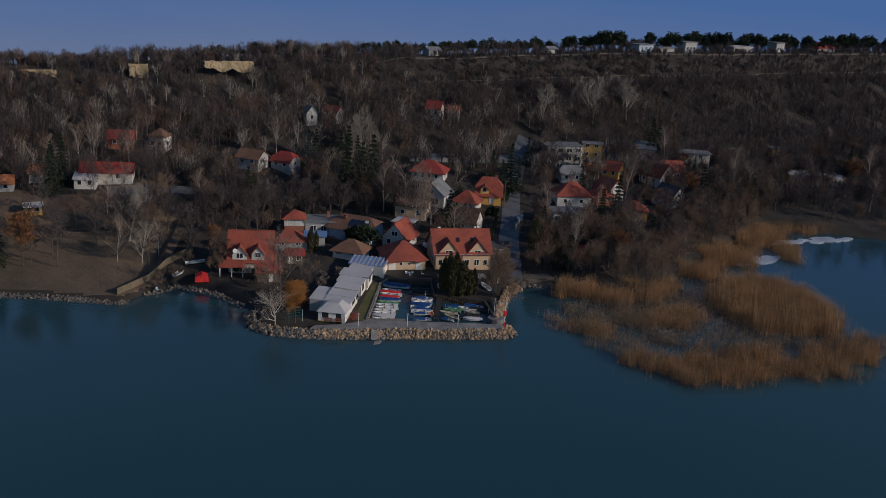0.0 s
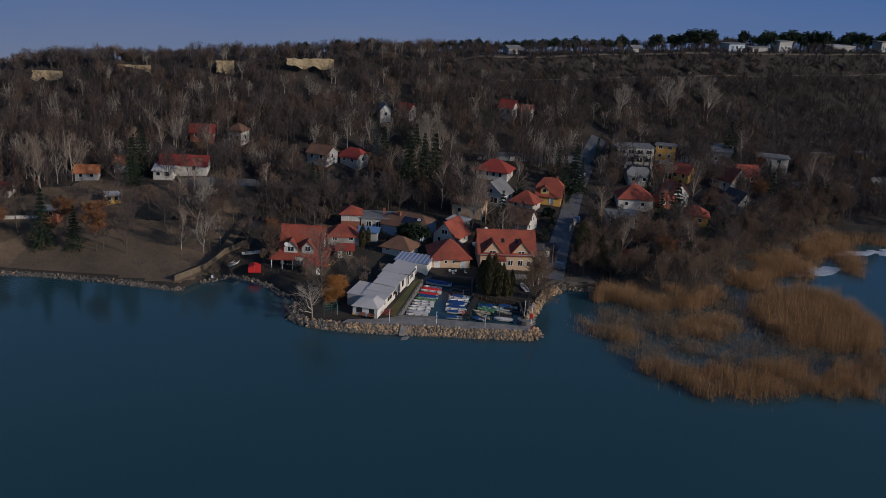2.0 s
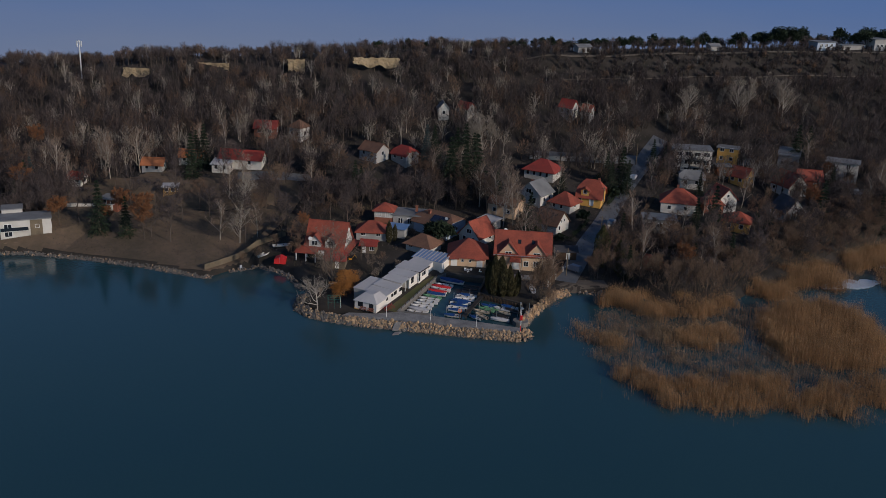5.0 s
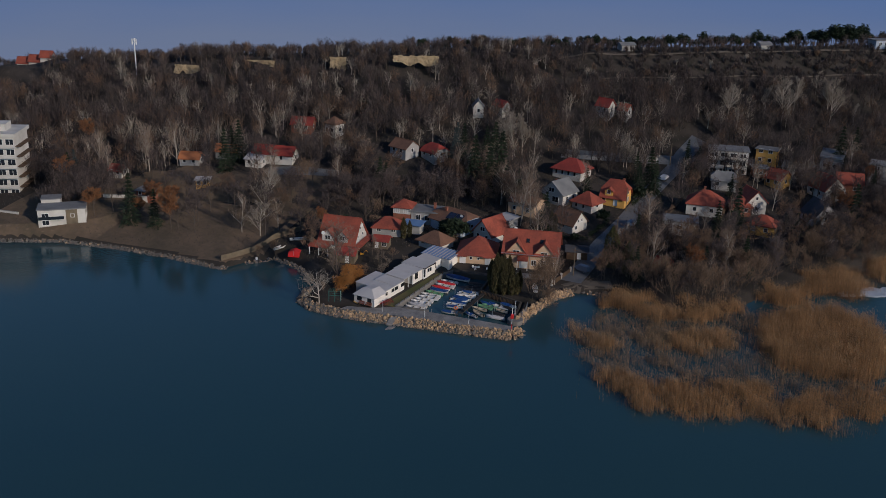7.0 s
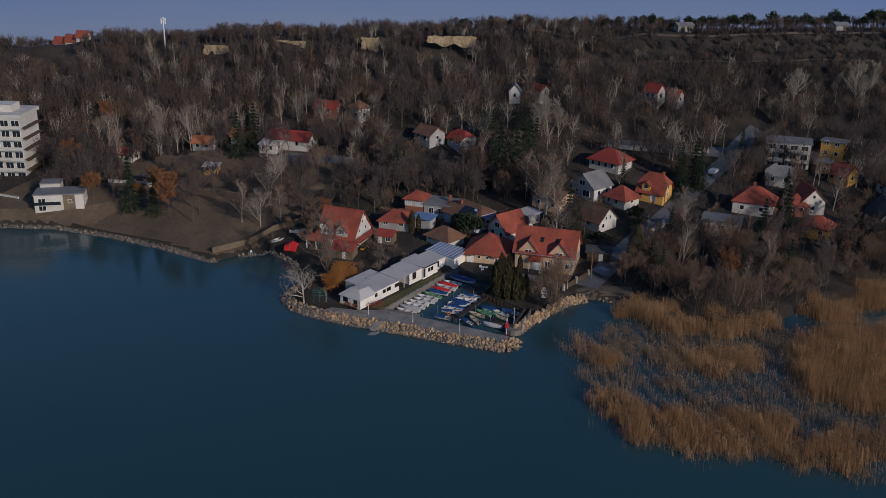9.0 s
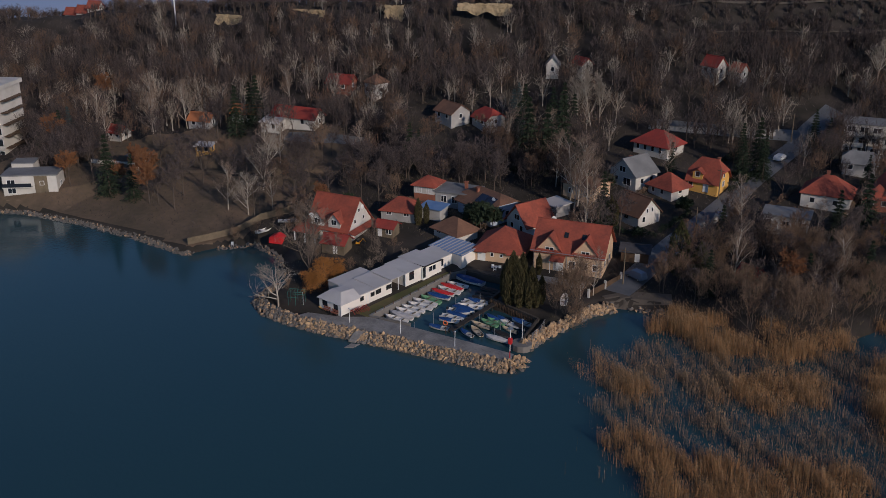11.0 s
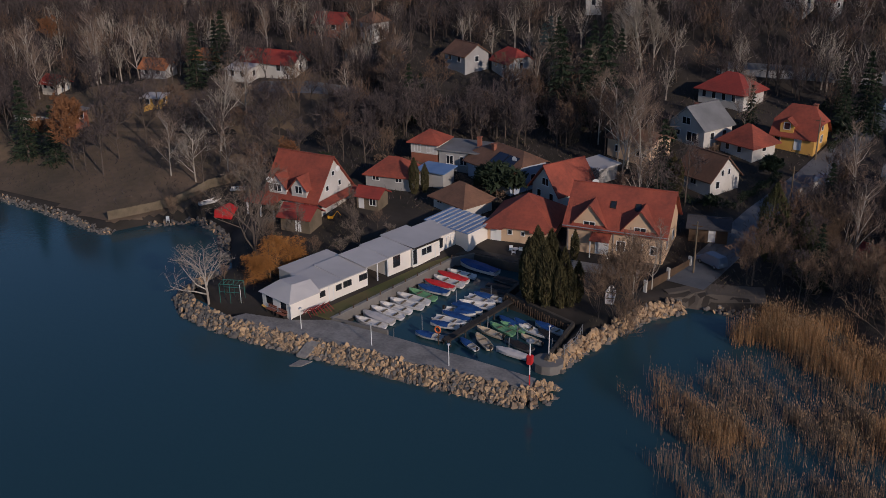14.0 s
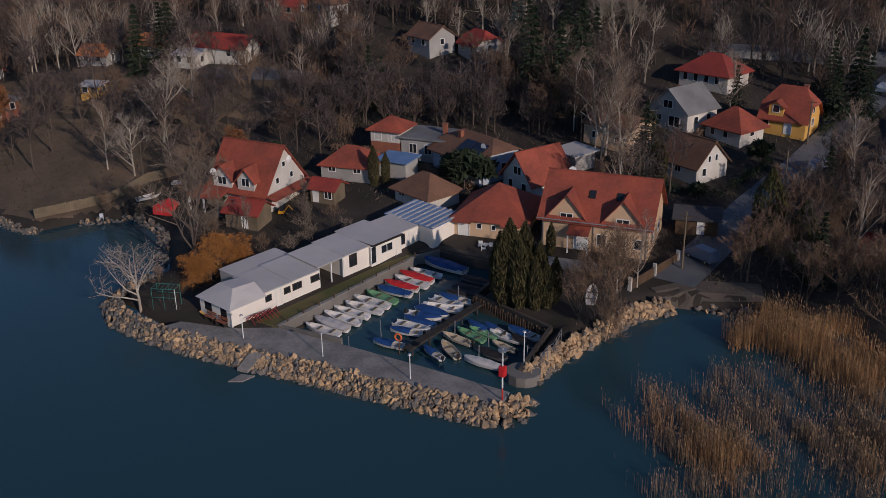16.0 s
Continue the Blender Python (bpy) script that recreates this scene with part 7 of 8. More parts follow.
# ---- trees ----
for kind, x, y, size in (
        ("birch", -59, 234, 0.95), ("spruce", -73.5, 242, 1.1), ("bluespruce", -112, 225, 1.0), ("spruce", -108, 212, 0.7),
        ("spruce", -82.6, 208.5, 1.2), ("oak", -70.2, 207.8, 1.4), ("round", -63.2, 207.8, 1.3), ("spruce", -75.3, 208.5, 0.9), ("oak", -80.4, 215.8, 1.1), ("round", -89.3, 210.4, 1.1), ("birch", -96.1, 237.8, 1.3), ("birch", -107.2, 229, 1.3), ("birch", -110.8, 229.1, 1.1), ("birch", -55.7, 235.5, 1.15), ("birch", -89, 241.6, 1.2), ("round", -66.2, 220.6, 1.2), ("round", -73.8, 220.9, 1.1), ("red", -64.2, 226.5, 1.1), ("round", -55.5, 223.5, 1), ("red", -47.1, 225, 1), ("round", -44.7, 231.3, 1.1), ("spruce", -73.1, 249.5, 1.1), ("spruce", -76, 250.5, 0.9), ("round", -50.2, 240.8, 1), ("birch", -33.6, 251.3, 1.1), ("spruce", -27.8, 247.2, 0.9), ("spruce", -12.1, 276.3, 1), ("spruce", -26.8, 249.5, 0.7), ("spruce", -5.5, 277.9, 1.1), ("spruce", -3.2, 279.2, 1.2), ("spruce", -0.7, 279.7, 1), ("birch", -9.1, 259.9, 1.2), ("birch", -6.7, 260, 1.1), ("red", -4.6, 261.7, 1.1), ("birch", -44.3, 217.2, 0.8),
        ("pale", -16.46, 182.03, 1.25), ("harbour", -15.49, 190.61, 1.6), ("willow", -12.75, 189.54, 0.95), ("willow", -13.62, 191.85, 1.0), ("willow", -14.63, 187.93, 0.7), ("willow", -12.46, 194.88, 0.75), ("shrub", -29.5, 206.5, 0.5), ("sapling", -22.01, 201.5, 1.2), ("shrub", -23.89, 203.65, 0.45), ("sapling", -15.04, 210, 1.2), ("shrub", -20.17, 198.49, 0.45), ("shrub", -17.13, 185.82, 0.35), ("oak", -92, 206, 0.95), ("oak", -82, 211, 0.8), ("birch", -52, 212, 1.0), ("harbour", -18.61, 195.86, 0.62), ("sapling", -17.05, 200.64, 1.3), ("sapling", -8.28, 198.4, 1.0), ("sapling", -7.84, 202.7, 0.95), ("sapling", -5.27, 205.8, 0.9), ("sapling", -10.82, 204.94, 1.0), ("sapling", -12.68, 207.48, 0.9), ("shrub", -9.58, 209.16, 0.4), ("bush", -26.0, 206.2, 0.75), ("shrub", -12.19, 198.06, 0.4), ("shrub", -38.6, 204.5, 0.55), ("shrub", -41.5, 201.5, 0.5), ("shrub", -36.5, 209.5, 0.5), ("shrub", -31.5, 206.5, 0.45), ("ivy", 41.0, 224.5, 1.0), ("birch", 50.7, 226.5, 1.15), ("thuja", 18.75, 213.02, 0.55), ("shrub", 40.2, 216.4, 0.75), ("shrub", 42.4, 219.0, 0.9), ("red", 43.6, 221.5, 0.9), ("shrub", 38.9, 219.4, 0.6), ("birch", 28.96, 207.14, 0.75), 
        ("spruce", 40.6, 276.4, 0.8), ("spruce", -3.5, 258.6, 1.45), ("spruce", 0.5, 260, 1.35), ("spruce", -8, 263, 1.1), ("bluespruce", -15, 279, 0.95), ("poplar", 3.3, 287.3, 0.95), ("poplar", -2.1, 288.4, 0.8), ("poplar", 81.7, 338.9, 0.95), ("poplar", 92.6, 342.4, 0.95), ("poplar", 61.5, 331.4, 0.6), ("poplar", 72.9, 335.9, 0.65), ("poplar", 101, 344, 0.5),
        ("birch", 16.8, 243, 1.3), ("birch", 14.5, 241, 1.2), ("birch", 18.0, 245, 1.0), ("bush", 0.6, 226.0, 1.8), ("bush", -1.6, 227.4, 1.5), ("bush", 2.4, 228.0, 1.4), ("thuja", -11.4, 222.0, 0.75), ("thuja", -10.2, 223.2, 0.6), ("bush", -27.0, 220.0, 1.4), ("thuja", 22.8, 240.0, 0.8), ("bush", 34.5, 252, 1.2), ("spruce", 27.0, 268, 0.75), ("spruce", 10.5, 255, 0.9), ("bush", 41.5, 271, 1.3), ("spruce", 38.8, 284, 0.8), ("bush", 16.5, 256, 1.2), ("bush", -21.89, 205.46, 0.7), ("birch", -2.5, 268, 1.0), ("birch", 2, 262, 1.0),
        ("shrub", 30.66, 203.65, 1.3), ("shrub", 28.96, 200.21, 1.05), ("shrub", 29.38, 201.93, 1.2), ("shrub", 27.69, 199.09, 0.8), ("shrub", 31.08, 198.06, 0.85), ("birch", 30.45, 209.58, 0.8), ("spruce", 96.5, 318, 1.2), ("spruce", 52, 300, 0.8), ("spruce", 55.5, 299, 0.7), ("spruce", 66, 285, 0.6), ("spruce", 84, 262, 0.6), ("spruce", 101, 325, 1.0),
        ("birch", -116, 232, 0.9), ("birch", -103, 228, 1.0), ("birch", -95, 236, 1.0), ("birch", -82, 246, 1.0), ("birch", -72, 262, 1.0), ("birch", -78, 258, 0.9), ("round", -46.5, 243, 0.9), ("birch", -39.3, 245, 0.9), ("oak", -128, 252, 1.0),
        ("red", -13.4, 256.9, 1.3), ("bluespruce", -14.1, 274, 1.1), ("spruce", 3.3, 262, 1.5), ("birch", 13.8, 245.4, 1.45), ("birch", 11.6, 247, 1.3), ("red", 8.6, 249, 1.3), ("spruce", 43.4, 279, 1.15), ("spruce", 45.2, 277, 0.9), ("birch", 26.2, 268, 1.0), ("birch", 47.8, 244.1, 1.2), ("spruce", 45.4, 238, 0.8),
        ("shrub", 57.6, 208, 1.2), ("round", 60.5, 207.6, 0.9), ("shrub", 63.2, 208, 1.3), ("shrub", 66.4, 210.6, 1.25), ("round", 68.6, 213.6, 0.95), ("shrub", 62.4, 211.6, 1.2), ("round", 65.6, 215, 1.0), ("shrub", 58.6, 212, 1.15), ("shrub", 71.6, 217, 1.2), ("shrub", 74.6, 222.4, 1.25), ("round", 78.6, 228, 0.9), ("shrub", 53.6, 214, 1.1), ("shrub", 47.6, 213.4, 0.9), ("shrub", 50.4, 214.6, 1.0), ("spruce", 47.8, 219, 0.75), ("ivy", 45.4, 222, 0.8),
        ("round", -60.5, 247, 1.0), ("round", -66.5, 248, 1.05), ("round", -54, 250, 0.9),
        ("whitewood", -47, 212.4, 0.95), ("whitewood", -52, 224, 1.3), ("round", -66, 214, 1.2), ("round", -58, 220, 1.1), ("round", -72, 230, 1.2), ("round", -48, 232, 1.1), ("shrub", -47, 240, 1.2), ("round", -84, 226, 1.2),
        ("whitewood", 78.6, 334, 1.4), ("whitewood", 93.7, 341, 1.4), ("whitewood", 61.5, 329, 1.15), ("whitewood", 1.5, 286, 1.4), ("whitewood", -1.5, 285, 1.15),
        ("round", 12.6, 233, 0.5), ("thuja", 24.0, 239.5, 0.7), ("thuja", 46.6, 246, 0.8), ("thuja", 45.6, 250, 0.7), ("round", 44.5, 232, 1.0), ("shrub", 46.5, 228, 1.2), ("round", 49, 234, 1.0), ("round", 41.6, 229, 0.8)):
    plant(kind, x, y, size)
for x, y, s_ in ((17.97, 200.3, 0.95), (18.95, 199.44, 1.1), (19.93, 199.95, 1.15), (20.91, 199.26, 1.0), (21.69, 200.12, 0.8), (22.67, 199.44, 0.75), (23.65, 200.12, 0.7), (18.56, 201.84, 1.15), (19.93, 202.7, 1.1), (21.89, 202.36, 0.85), (23.85, 202.02, 0.7), (17.18, 202.36, 0.9)):
    plant("thuja", x, y, s_)

OCC = [(o.matrix_world.translation.x, o.matrix_world.translation.y) for o in scene.collection.objects if o.parent is None and o.name.split(".")[0] in ("house", "apartment_building", "outbuilding", "carport", "garden_shed", "hotel", "pavilion", "boat_shed")]
OX, OY = np.array([p[0] for p in OCC]), np.array([p[1] for p in OCC])


def clear(x, y, r):
    """Whether a spot is off the houses and the lane."""
    if ((OX - x) ** 2 + (OY - y) ** 2).min() < r * r:
        return False
    for (ax, ay), (bx, by) in zip(ROAD, ROAD[1:]):
        t = max(0, min(1, ((x - ax) * (bx - ax) + (y - ay) * (by - ay)) / ((bx - ax) ** 2 + (by - ay) ** 2)))
        if math.hypot(x - ax - t * (bx - ax), y - ay - t * (by - ay)) < 6.6:
            return False
    return True


PARK = [(-97, 200), (-50, 200), (-40, 214), (-41, 240), (-37, 252), (-56, 253), (-74, 247), (-99, 237)]
rnd = random.Random(5)
count = 0
while count < 350:
    x = rnd.uniform(-125, 190)
    crest = float(np.interp(x, *CREST))
    d = rnd.uniform(66, 165)
    y = crest - d
    s = float(shore_distance(np.array([x]), np.array([y]))[0])
    park = bool(inside(PARK, np.array([x]), np.array([y]))[0])
    if s < (6 if x < -38 else 4) or not clear(x, y, 6.2) or (x < -108 and y < 217) or (9 < x < 36 and 240 < y < 284) or (-36 < x < -12 and 254 < y < 274) or (-25 < x < 36 and y < 226) or (park and rnd.random() < 0.8):
        continue
    kind = rnd.choices(("round", "red", "shrub", "birch", "spruce", "bush", "oak"), (50, 16, 18, 5, 4, 4, 2))[0]
    kind = "round" if park and kind in ("birch", "spruce", "oak") else kind
    plant(kind, x, y, rnd.uniform(0.7, 1.25) * (0.7 if kind == "shrub" else 1))
    count += 1
for k in range(64):
    x = rnd.uniform(43, 68)
    y = rnd.uniform(215.5, 248)
    if clear(x, y, 4.5):
        plant(rnd.choice(("round", "shrub", "shrub", "birch")), x, y, rnd.uniform(0.45, 0.85))
count = 0
while count < 120:
    # thicket behind the reeds
    x = rnd.uniform(46, 125)
    y = float(np.interp(x, [46, 60, 77, 95, 117, 125], [212.5, 219.5, 230, 246, 270, 272])) + rnd.uniform(0.5, 20)
    if not clear(x, y, 6.0):
        continue
    plant(rnd.choice(("round", "shrub", "shrub", "red")), x, y, rnd.uniform(0.55, 1.15))
    count += 1
for k in range(318):
    x = rnd.uniform(-50, 290)
    y = float(np.interp(x, *CREST)) + rnd.uniform(-2, 18)
    if clear(x, y, 3.6):
        plant("pine", x, y, rnd.uniform(0.45, 0.85) * float(np.interp(x, [-70, 30, 60, 110], [0.55, 0.65, 0.9, 1.12])))


def woods(n, d0, d1, x0, x1, hmin, hmax, twigs, material, seed, bark):
    """Leafless trees of the hillside: stems, limbs and twigs as one object."""
    rng = np.random.RandomState(seed)
    x = rng.uniform(x0, x1, n)
    cr = np.interp(x, *CREST)
    d = rng.uniform(d0, d1, n)
    y = cr - d
    H = rng.uniform(hmin, hmax, n) * np.interp(d, [-60, 0, 20, 50], [0.42, 0.5, 0.75, 1.0])
    H *= np.where((x > 4) & (d > 3) & (d < 25), np.interp(x, [4, 30], [1, 0.5]), 1)
    ok = shore_distance(x, y) > 14
    ok &= ((x[:, None] - OX) ** 2 + (y[:, None] - OY) ** 2).min(1) > 3.6 ** 2
    # keep the sight of houses on the slope: lower and fewer trees just below them
    below = ((np.abs(x[:, None] - OX) < 5) & (y[:, None] < OY) & (y[:, None] > OY - 8)).any(1)
    ok &= ~(below & (rng.rand(n) < 0.08))
    for cx, cy, w, h, rz, top in CLIFFS:
        ok &= ~((np.abs(x - cx) < w / 2 + 1.5) & (y < cy + 1.0) & (y > cy - 4.0))
    for (ax, ay), (bx, by) in zip(ROAD, ROAD[1:]):
        t = np.clip(((x - ax) * (bx - ax) + (y - ay) * (by - ay)) / ((bx - ax) ** 2 + (by - ay) ** 2), 0, 1)
        ok &= np.hypot(x - ax - t * (bx - ax), y - ay - t * (by - ay)) > 5.5
    ok &= ~((x < -170) & (x > -201) & (y < 303) & (y > 276))
    ok &= ~inside(PARK, x, y)
    ok &= ~((x > -142) & (x < -108) & (y < 217))
    ok &= ~((x > 10) & (x < 36) & (y > 258) & (y < 286)) & ~((x > -38) & (x < -10) & (y > 252) & (y < 274))
    # the open scrub slope under the hilltop road
    ok &= ~((x > 4) & (d > 3) & (d < 25 + 3 * np.sin(x * 0.09)) & (rng.rand(n) < np.interp(x, [4, 30], [0, 0.35])))
    x, y, H = x[ok], y[ok], H[ok]
    z = land(x, y)
    n = len(x)
    k = twigs
    px, py, pz, ph = (np.repeat(v, k) for v in (x, y, z, H))
    m = n * k
    u = rng.randn(m, 3)
    u /= np.linalg.norm(u, axis=1)[:, None]
    rr = rng.rand(m) ** 0.45
    wide = np.repeat(rng.uniform(0.24, 0.4, n), k)
    c = np.stack([px + u[:, 0] * rr * ph * wide, py + u[:, 1] * rr * ph * wide, pz + ph * (0.62 + 0.36 * u[:, 2] * rr)], 1)
    base = np.stack([px, py, pz + ph * 0.3], 1)
    dv = (c - base)
    dv /= np.linalg.norm(dv, axis=1)[:, None]
    dv = dv + rng.randn(m, 3) * 0.45
    dv /= np.linalg.norm(dv, axis=1)[:, None]
    sv = np.cross(dv, rng.randn(m, 3))
    sv /= np.linalg.norm(sv, axis=1)[:, None]
    L = (rng.uniform(0.08, 0.17, m) * ph)[:, None]
    wd = rng.uniform(0.03, 0.065, m)[:, None]
    T = np.stack([c - dv * L - sv * wd, c - dv * L + sv * wd, c + dv * L], 1)
    # stems and limbs
    k2 = 5
    lx, ly, lz, lh = (np.repeat(v, k2) for v in (x, y, z, H))
    q = n * k2
    first = np.tile(np.arange(k2) == 0, n)
    b0 = np.stack([lx, ly, lz - 0.3 + np.where(first, 0, lh * rng.uniform(0.2, 0.45, q))], 1)
    az = rng.rand(q) * 6.283
    t0 = np.stack([lx + np.where(first, 0.3, lh * 0.22) * np.cos(az), ly + np.where(first, 0.3, lh * 0.22) * np.sin(az), lz + lh * np.where(first, 0.9, rng.uniform(0.65, 0.95, q))], 1)
    wv = np.where(first, 0.17, 0.09)[:, None]
    a2 = rng.rand(q) * 3.14
    sv2 = np.stack([np.cos(a2), np.sin(a2), 0 * a2], 1)
    S = np.stack([b0 - sv2 * wv, b0 + sv2 * wv, t0], 1)
    S2 = np.stack([b0 - sv2[:, [1, 0, 2]] * wv * [1, -1, 1], b0 + sv2[:, [1, 0, 2]] * wv * [1, -1, 1], t0], 1)
    V = np.concatenate([T, S, S2]).reshape(-1, 3)
    idx = [0] * m + [1] * (2 * q)
    o = new("woods", mesh_from("woods", V.tolist(), np.arange(len(V)).reshape(-1, 3).tolist(), None, [material, bark], idx))
    return tagged(o, "dense leafless winter woods covering the hillside", "woods", kind="stuff")


woods(3100, -60, 78, -260, 340, 6.5, 10.5, 100, M_TWIG, 1, M_BARK)
woods(1300, -45, 6, -330, 20, 4, 6.4, 70, M_TWIG, 9, M_BARK)
woods(1300, 0, 44, -270, 60, 7, 10, 80, M_TWIG, 13, M_BARK)
woods(700, -10, 85, -260, 110, 6, 10, 110, M_TWIGRED, 2, M_BARK)
woods(1000, 4, 66, 30, 280, 5, 8, 95, M_TWIG, 12, M_BARK)
woods(360, 5, 80, -260, 90, 7, 10, 80, M_TWIGPALE, 3, M_PALEBARK)
woods(2200, 3, 27, 26, 330, 5.5, 8.5, 60, M_TWIG, 21, M_BARK)
woods(900, 76, 114, -230, -96, 6, 9.5, 170, M_TWIG, 4, M_BARK)
woods(300, 66, 92, -96, 20, 5.5, 8.5, 140, M_TWIG, 6, M_BARK)
woods(1000, 66, 118, 92, 340, 4.5, 8, 150, M_TWIG, 7, M_BARK)


def undergrowth(n, seed):
    """Leaf litter, brambles and dead grass tufts on the slopes."""
    rng = np.random.RandomState(seed)
    x = rng.uniform(-220, 260, n)
    y = np.interp(x, *CREST) - rng.uniform(5, 150, n)
    ok = (shore_distance(x, y) > 2.5) & ~((x > -24) & (x < 36) & (y < 218))
    x, y = x[ok], y[ok]
    n = len(x)
    c = np.stack([x, y, land(x, y) + 0.15], 1)
    d = np.stack([rng.randn(n) * 0.7, rng.randn(n) * 0.7, np.ones(n)], 1)
    st = np.random.get_state()
    np.random.seed(seed)
    me = blades_mesh("undergrowth", c, d, rng.uniform(0.25, 0.8, n), rng.uniform(0.04, 0.11, n), M_TWIG)
    np.random.set_state(st)
    return tagged(new("undergrowth", me), "low dead undergrowth and dry grass tufts", "undergrowth", kind="stuff")


undergrowth(80000, 8)


def tufts(n, x0, x1, y0, y1, material, label, seed, size=1.0):
    """Dry grass standing in gardens and on banks."""
    rng = np.random.RandomState(seed)
    x, y = rng.uniform(x0, x1, n), rng.uniform(y0, y1, n)
    ok = (shore_distance(x, y) > 1.5) & ~((x > -11) & (x < 27) & (y < 217))
    ok &= ((x[:, None] - OX) ** 2 + (y[:, None] - OY) ** 2).min(1) > 9
    ok &= np.sin(x * 0.5 + 2 * np.sin(y * 0.21)) * np.sin(y * 0.43 + x * 0.1) + rng.rand(n) * 0.8 > 0.25
    for (ax, ay), (bx, by) in zip(ROAD, ROAD[1:]):
        t = np.clip(((x - ax) * (bx - ax) + (y - ay) * (by - ay)) / ((bx - ax) ** 2 + (by - ay) ** 2), 0, 1)
        ok &= np.hypot(x - ax - t * (bx - ax), y - ay - t * (by - ay)) > 3
    x, y = x[ok], y[ok]
    n = len(x)
    st = np.random.get_state()
    np.random.seed(seed)
    d = np.stack([rng.randn(n) * 0.5, rng.randn(n) * 0.5, np.ones(n)], 1)
    me = blades_mesh("grass_tufts", np.stack([x, y, land(x, y) + 0.1], 1), d, rng.uniform(0.12, 0.4, n) * size, rng.uniform(0.02, 0.06, n) * size, material)
    np.random.set_state(st)
    return tagged(new("grass_tufts", me), label, "grass", kind="stuff")


tufts(52000, -45, 115, 176, 285, M_DRYGRASS, "dry winter grass in the gardens", 14)
tufts(14000, -116, -40, 190, 238, M_DRYGRASS, "dry winter grass on the park lawn", 15)


def hedge(x0, y0, x1, y1, hh, wd, material, label):
    """A clipped hedge of many small sprays."""
    l = math.hypot(x1 - x0, y1 - y0)
    rng = np.random.RandomState(int(abs(x0 * 7 + y0)))
    n = int(l * 90)
    f, o = rng.rand(n), rng.uniform(-wd / 2, wd / 2, n)
    x, y = x0 + (x1 - x0) * f - (y1 - y0) / l * o, y0 + (y1 - y0) * f + (x1 - x0) / l * o
    z = land(x, y) + hh * (0.1 + 0.9 * rng.rand(n) ** 0.6) * (0.85 + 0.2 * np.sin(f * l * 1.3))
    st = np.random.get_state()
    np.random.seed(3)
    me = blades_mesh("hedge", np.stack([x, y, z], 1), rng.randn(n, 3) + np.array([0, 0, 0.8]), rng.uniform(0.1, 0.25, n), rng.uniform(0.05, 0.1, n), material)
    np.random.set_state(st)
    return tagged(new("hedge", me), label, "hedge", "garden hedges")


for q in ((-8, 229, 2, 226), (12, 252, 20, 249), (22, 249, 25, 262), (33, 240, 36, 252), (40.5, 266, 44, 282), (-24, 230, -12, 231), (50, 262, 53, 276), (64, 264, 66, 280), (81, 268, 84, 286), (33, 275, 38, 290), (24.5, 236, 33, 238)):
    hedge(*q, 1.5, 0.9, M_NEEDLE if q[0] % 2 else M_TWIGSHRUB, "dark evergreen garden hedge" if q[0] % 2 else "bare brown garden hedge")

# ---- rocks ----
def rock_mesh(seed, material):
    """An angular broken stone: the hull of a few corners."""
    rng = random.Random(seed)
    bm = bmesh.new()
    for k in range(11):
        v = Vector((rng.gauss(0, 1), rng.gauss(0, 1), rng.gauss(0, 1))).normalized()
        bm.verts.new((v.x * 1.25, v.y * rng.uniform(0.85, 1.1), v.z * 0.85))
    out = bmesh.ops.convex_hull(bm, input=bm.verts[:])
    bmesh.ops.delete(bm, geom=[v for v in bm.verts if not v.link_faces], context="VERTS")
    bmesh.ops.recalc_face_normals(bm, faces=bm.faces)
    me = bpy.data.meshes.new("rock")
    bm.to_mesh(me), bm.free()
    me.materials.append(material)
    return me


ROCKS = [rock_mesh(k, M_ROCK) for k in range(12)]
DARKROCKS = [rock_mesh(20 + k, M_ROCKDARK) for k in range(5)]


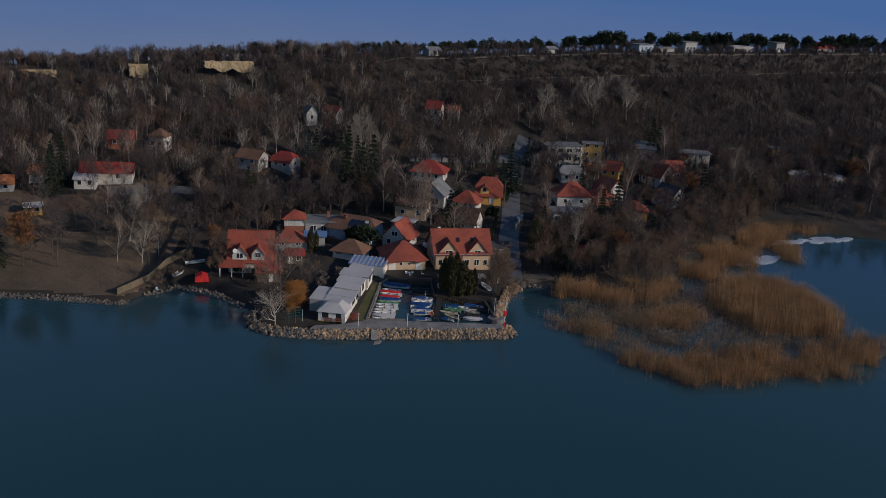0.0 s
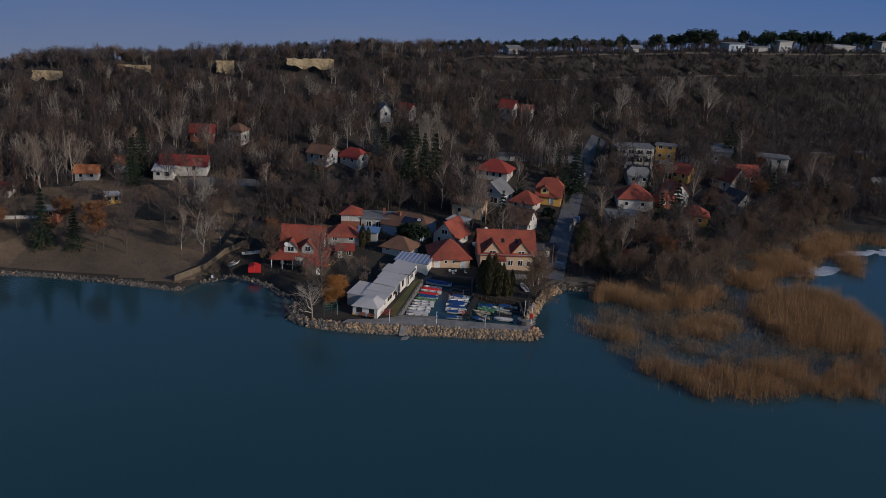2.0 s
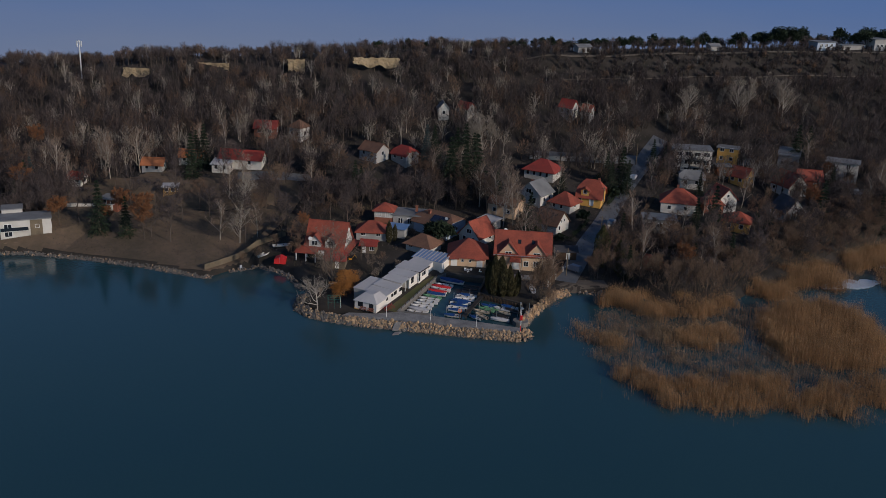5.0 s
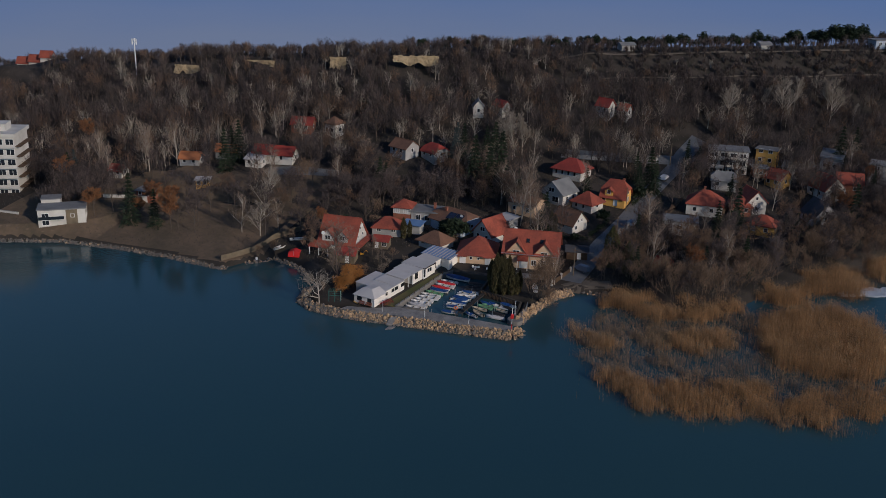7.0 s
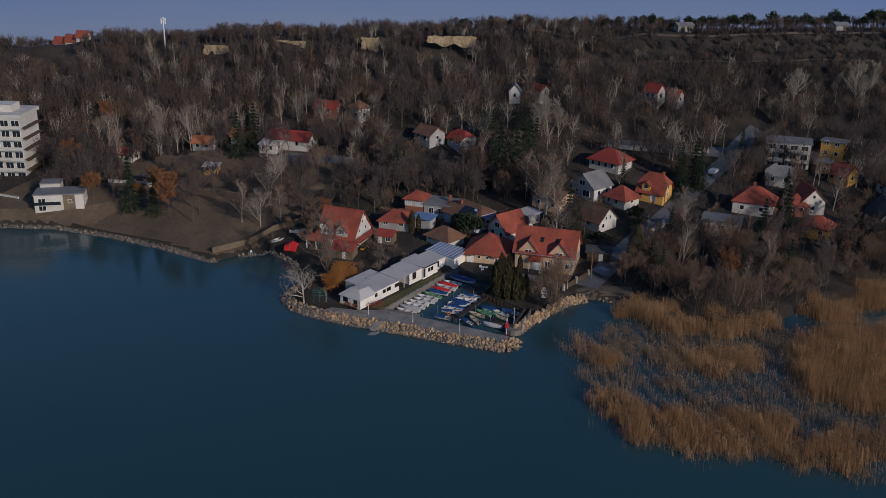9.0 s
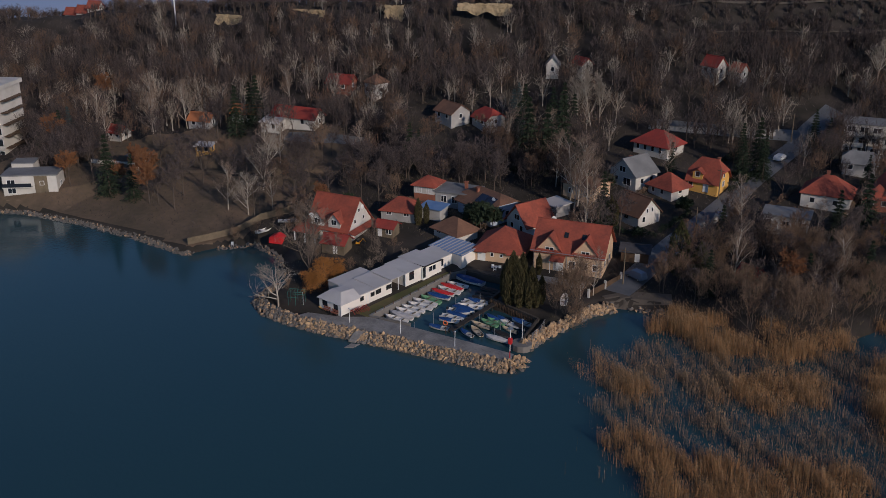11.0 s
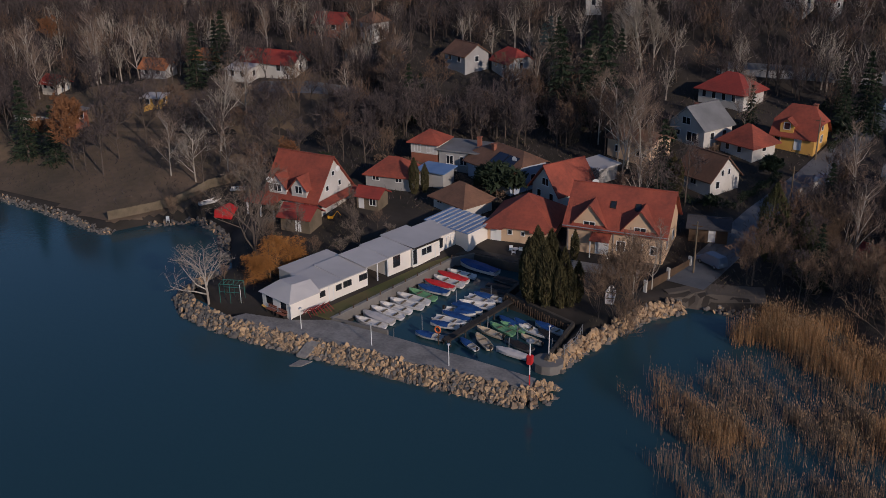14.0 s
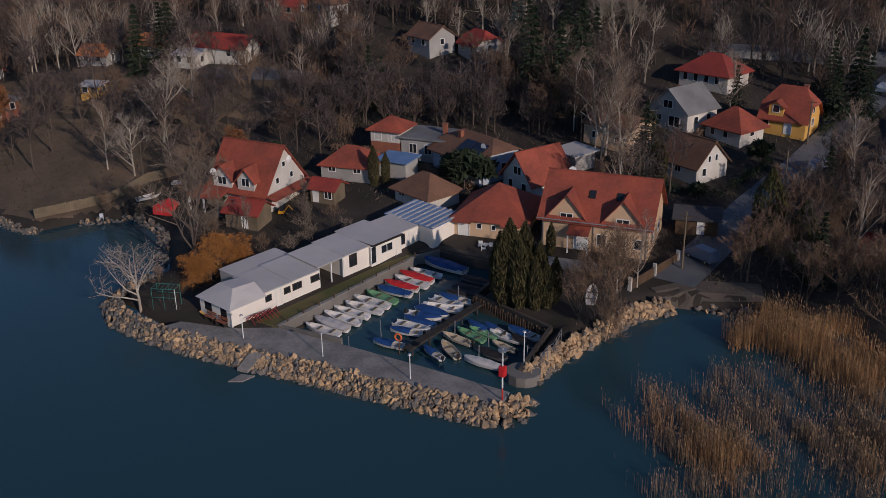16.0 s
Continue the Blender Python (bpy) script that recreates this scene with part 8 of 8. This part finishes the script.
def pile_up(name, line, width, n_parts, n_stuff, r0, r1, label, top, side, dark=0.25, seed=1):
    """Armour stones on a bank along a line; side: which way the bank falls."""
    rng = random.Random(seed)
    thing = tagged(new(name), label, "riprap", kind="structure")
    seg = [math.hypot(b_[0] - a_[0], b_[1] - a_[1]) for a_, b_ in zip(line, line[1:])]
    tot = sum(seg)

    def spot():
        s = rng.uniform(0, tot)
        for (a_, b_), l in zip(zip(line, line[1:]), seg):
            if s <= l:
                break
            s -= l
        f = s / l
        o = rng.uniform(0, 1)
        nx_, ny_ = (b_[1] - a_[1]) / l * side, -(b_[0] - a_[0]) / l * side
        x, y = a_[0] + (b_[0] - a_[0]) * f + nx_ * o * width, a_[1] + (b_[1] - a_[1]) * f + ny_ * o * width
        z = top * (1 - o) ** 0.8 - 0.15 + rng.uniform(-0.15, 0.2)
        return x, y, z, o

    for k in range(n_parts):
        x, y, z, o = spot()
        wet = z < 0.18 and rng.random() < 0.7 or rng.random() < dark
        ob = new("rock", rng.choice(DARKROCKS if wet else ROCKS))
        ob.parent = thing
        r = rng.uniform(r0, r1)
        ob.matrix_local = Matrix.LocRotScale((x, y, z), Euler((rng.uniform(0, 6.3), rng.uniform(0, 6.3), rng.uniform(0, 6.3))), (r, r * rng.uniform(0.7, 1.1), r * rng.uniform(0.7, 1)))
    if n_stuff:
        V, F, I = [], [], []
        for k in range(n_stuff):
            x, y, z, o = spot()
            me = rng.choice(ROCKS)
            r = rng.uniform(r0, r1)
            m = Matrix.LocRotScale((x, y, z - 0.1), Euler((rng.uniform(0, 6.3), rng.uniform(0, 6.3), rng.uniform(0, 6.3))), (r, r * 0.85, r * 0.8))
            b0 = len(V)
            V += [tuple(m @ v.co) for v in me.vertices]
            F += [[b0 + q for q in p.vertices] for p in me.polygons]
            I += [1 if z < 0.15 or rng.random() < dark else 0] * len(me.polygons)
        o = new("rocks", mesh_from("rocks", V, F, None, [M_ROCK, M_ROCKDARK], I))
        o.parent = thing
        tagged(o, kind="stuff")
    return thing


pile_up("riprap_point", [(-20.8, 189), (-20.2, 182.6), (-16.6, 180.0), (-9, 178.7)], 2.2, 150, 560, 0.22, 0.46, "grey and tawny boulders round the wooded point", 1.15, 1, 0.6, seed=7)
pile_up("riprap_mole", [(-9, 178.7), (-1, 179.0), (9.5, 179.6), (19, 180.1), (26.3, 180.6), (27.2, 180.9), (27.7, 181.4), (27.9, 182.0), (27.9, 182.6), (27.6, 183.0)], 2.1, 300, 1500, 0.26, 0.52, "tawny limestone boulders armouring the harbour mole", 1.25, 1)
pile_up("riprap_inner", [(26.6, 187.6), (27.2, 192.2), (28.8, 197.2), (30.9, 204.8), (34.2, 208.6)], 1.7, 240, 360, 0.26, 0.54, "pale limestone boulders along the inner breakwater", 1.25, 1, 0.1, seed=2)
pile_up("riprap_shore", [(-112, 189.1), (-95, 195.8), (-79, 196.8), (-62, 196.1), (-48.5, 193.9), (-46, 194.3)], 1.8, 0, 1500, 0.15, 0.34, "dark stones along the natural lake shore", 0.6, 1, 0.85, seed=3)
pile_up("riprap_cove", [(-44.2, 199), (-38, 204.5), (-30, 201), (-22.58, 192.75)], 1.6, 0, 260, 0.2, 0.45, "dark stones along the quiet cove", 0.5, 1, 0.7, seed=4)
pile_up("riprap_east", [(37, 210.2), (46, 212.2), (52, 212.4)], 1.6, 0, 150, 0.2, 0.42, "dark stones at the end of the lane", 0.5, 1, 0.7, seed=5)
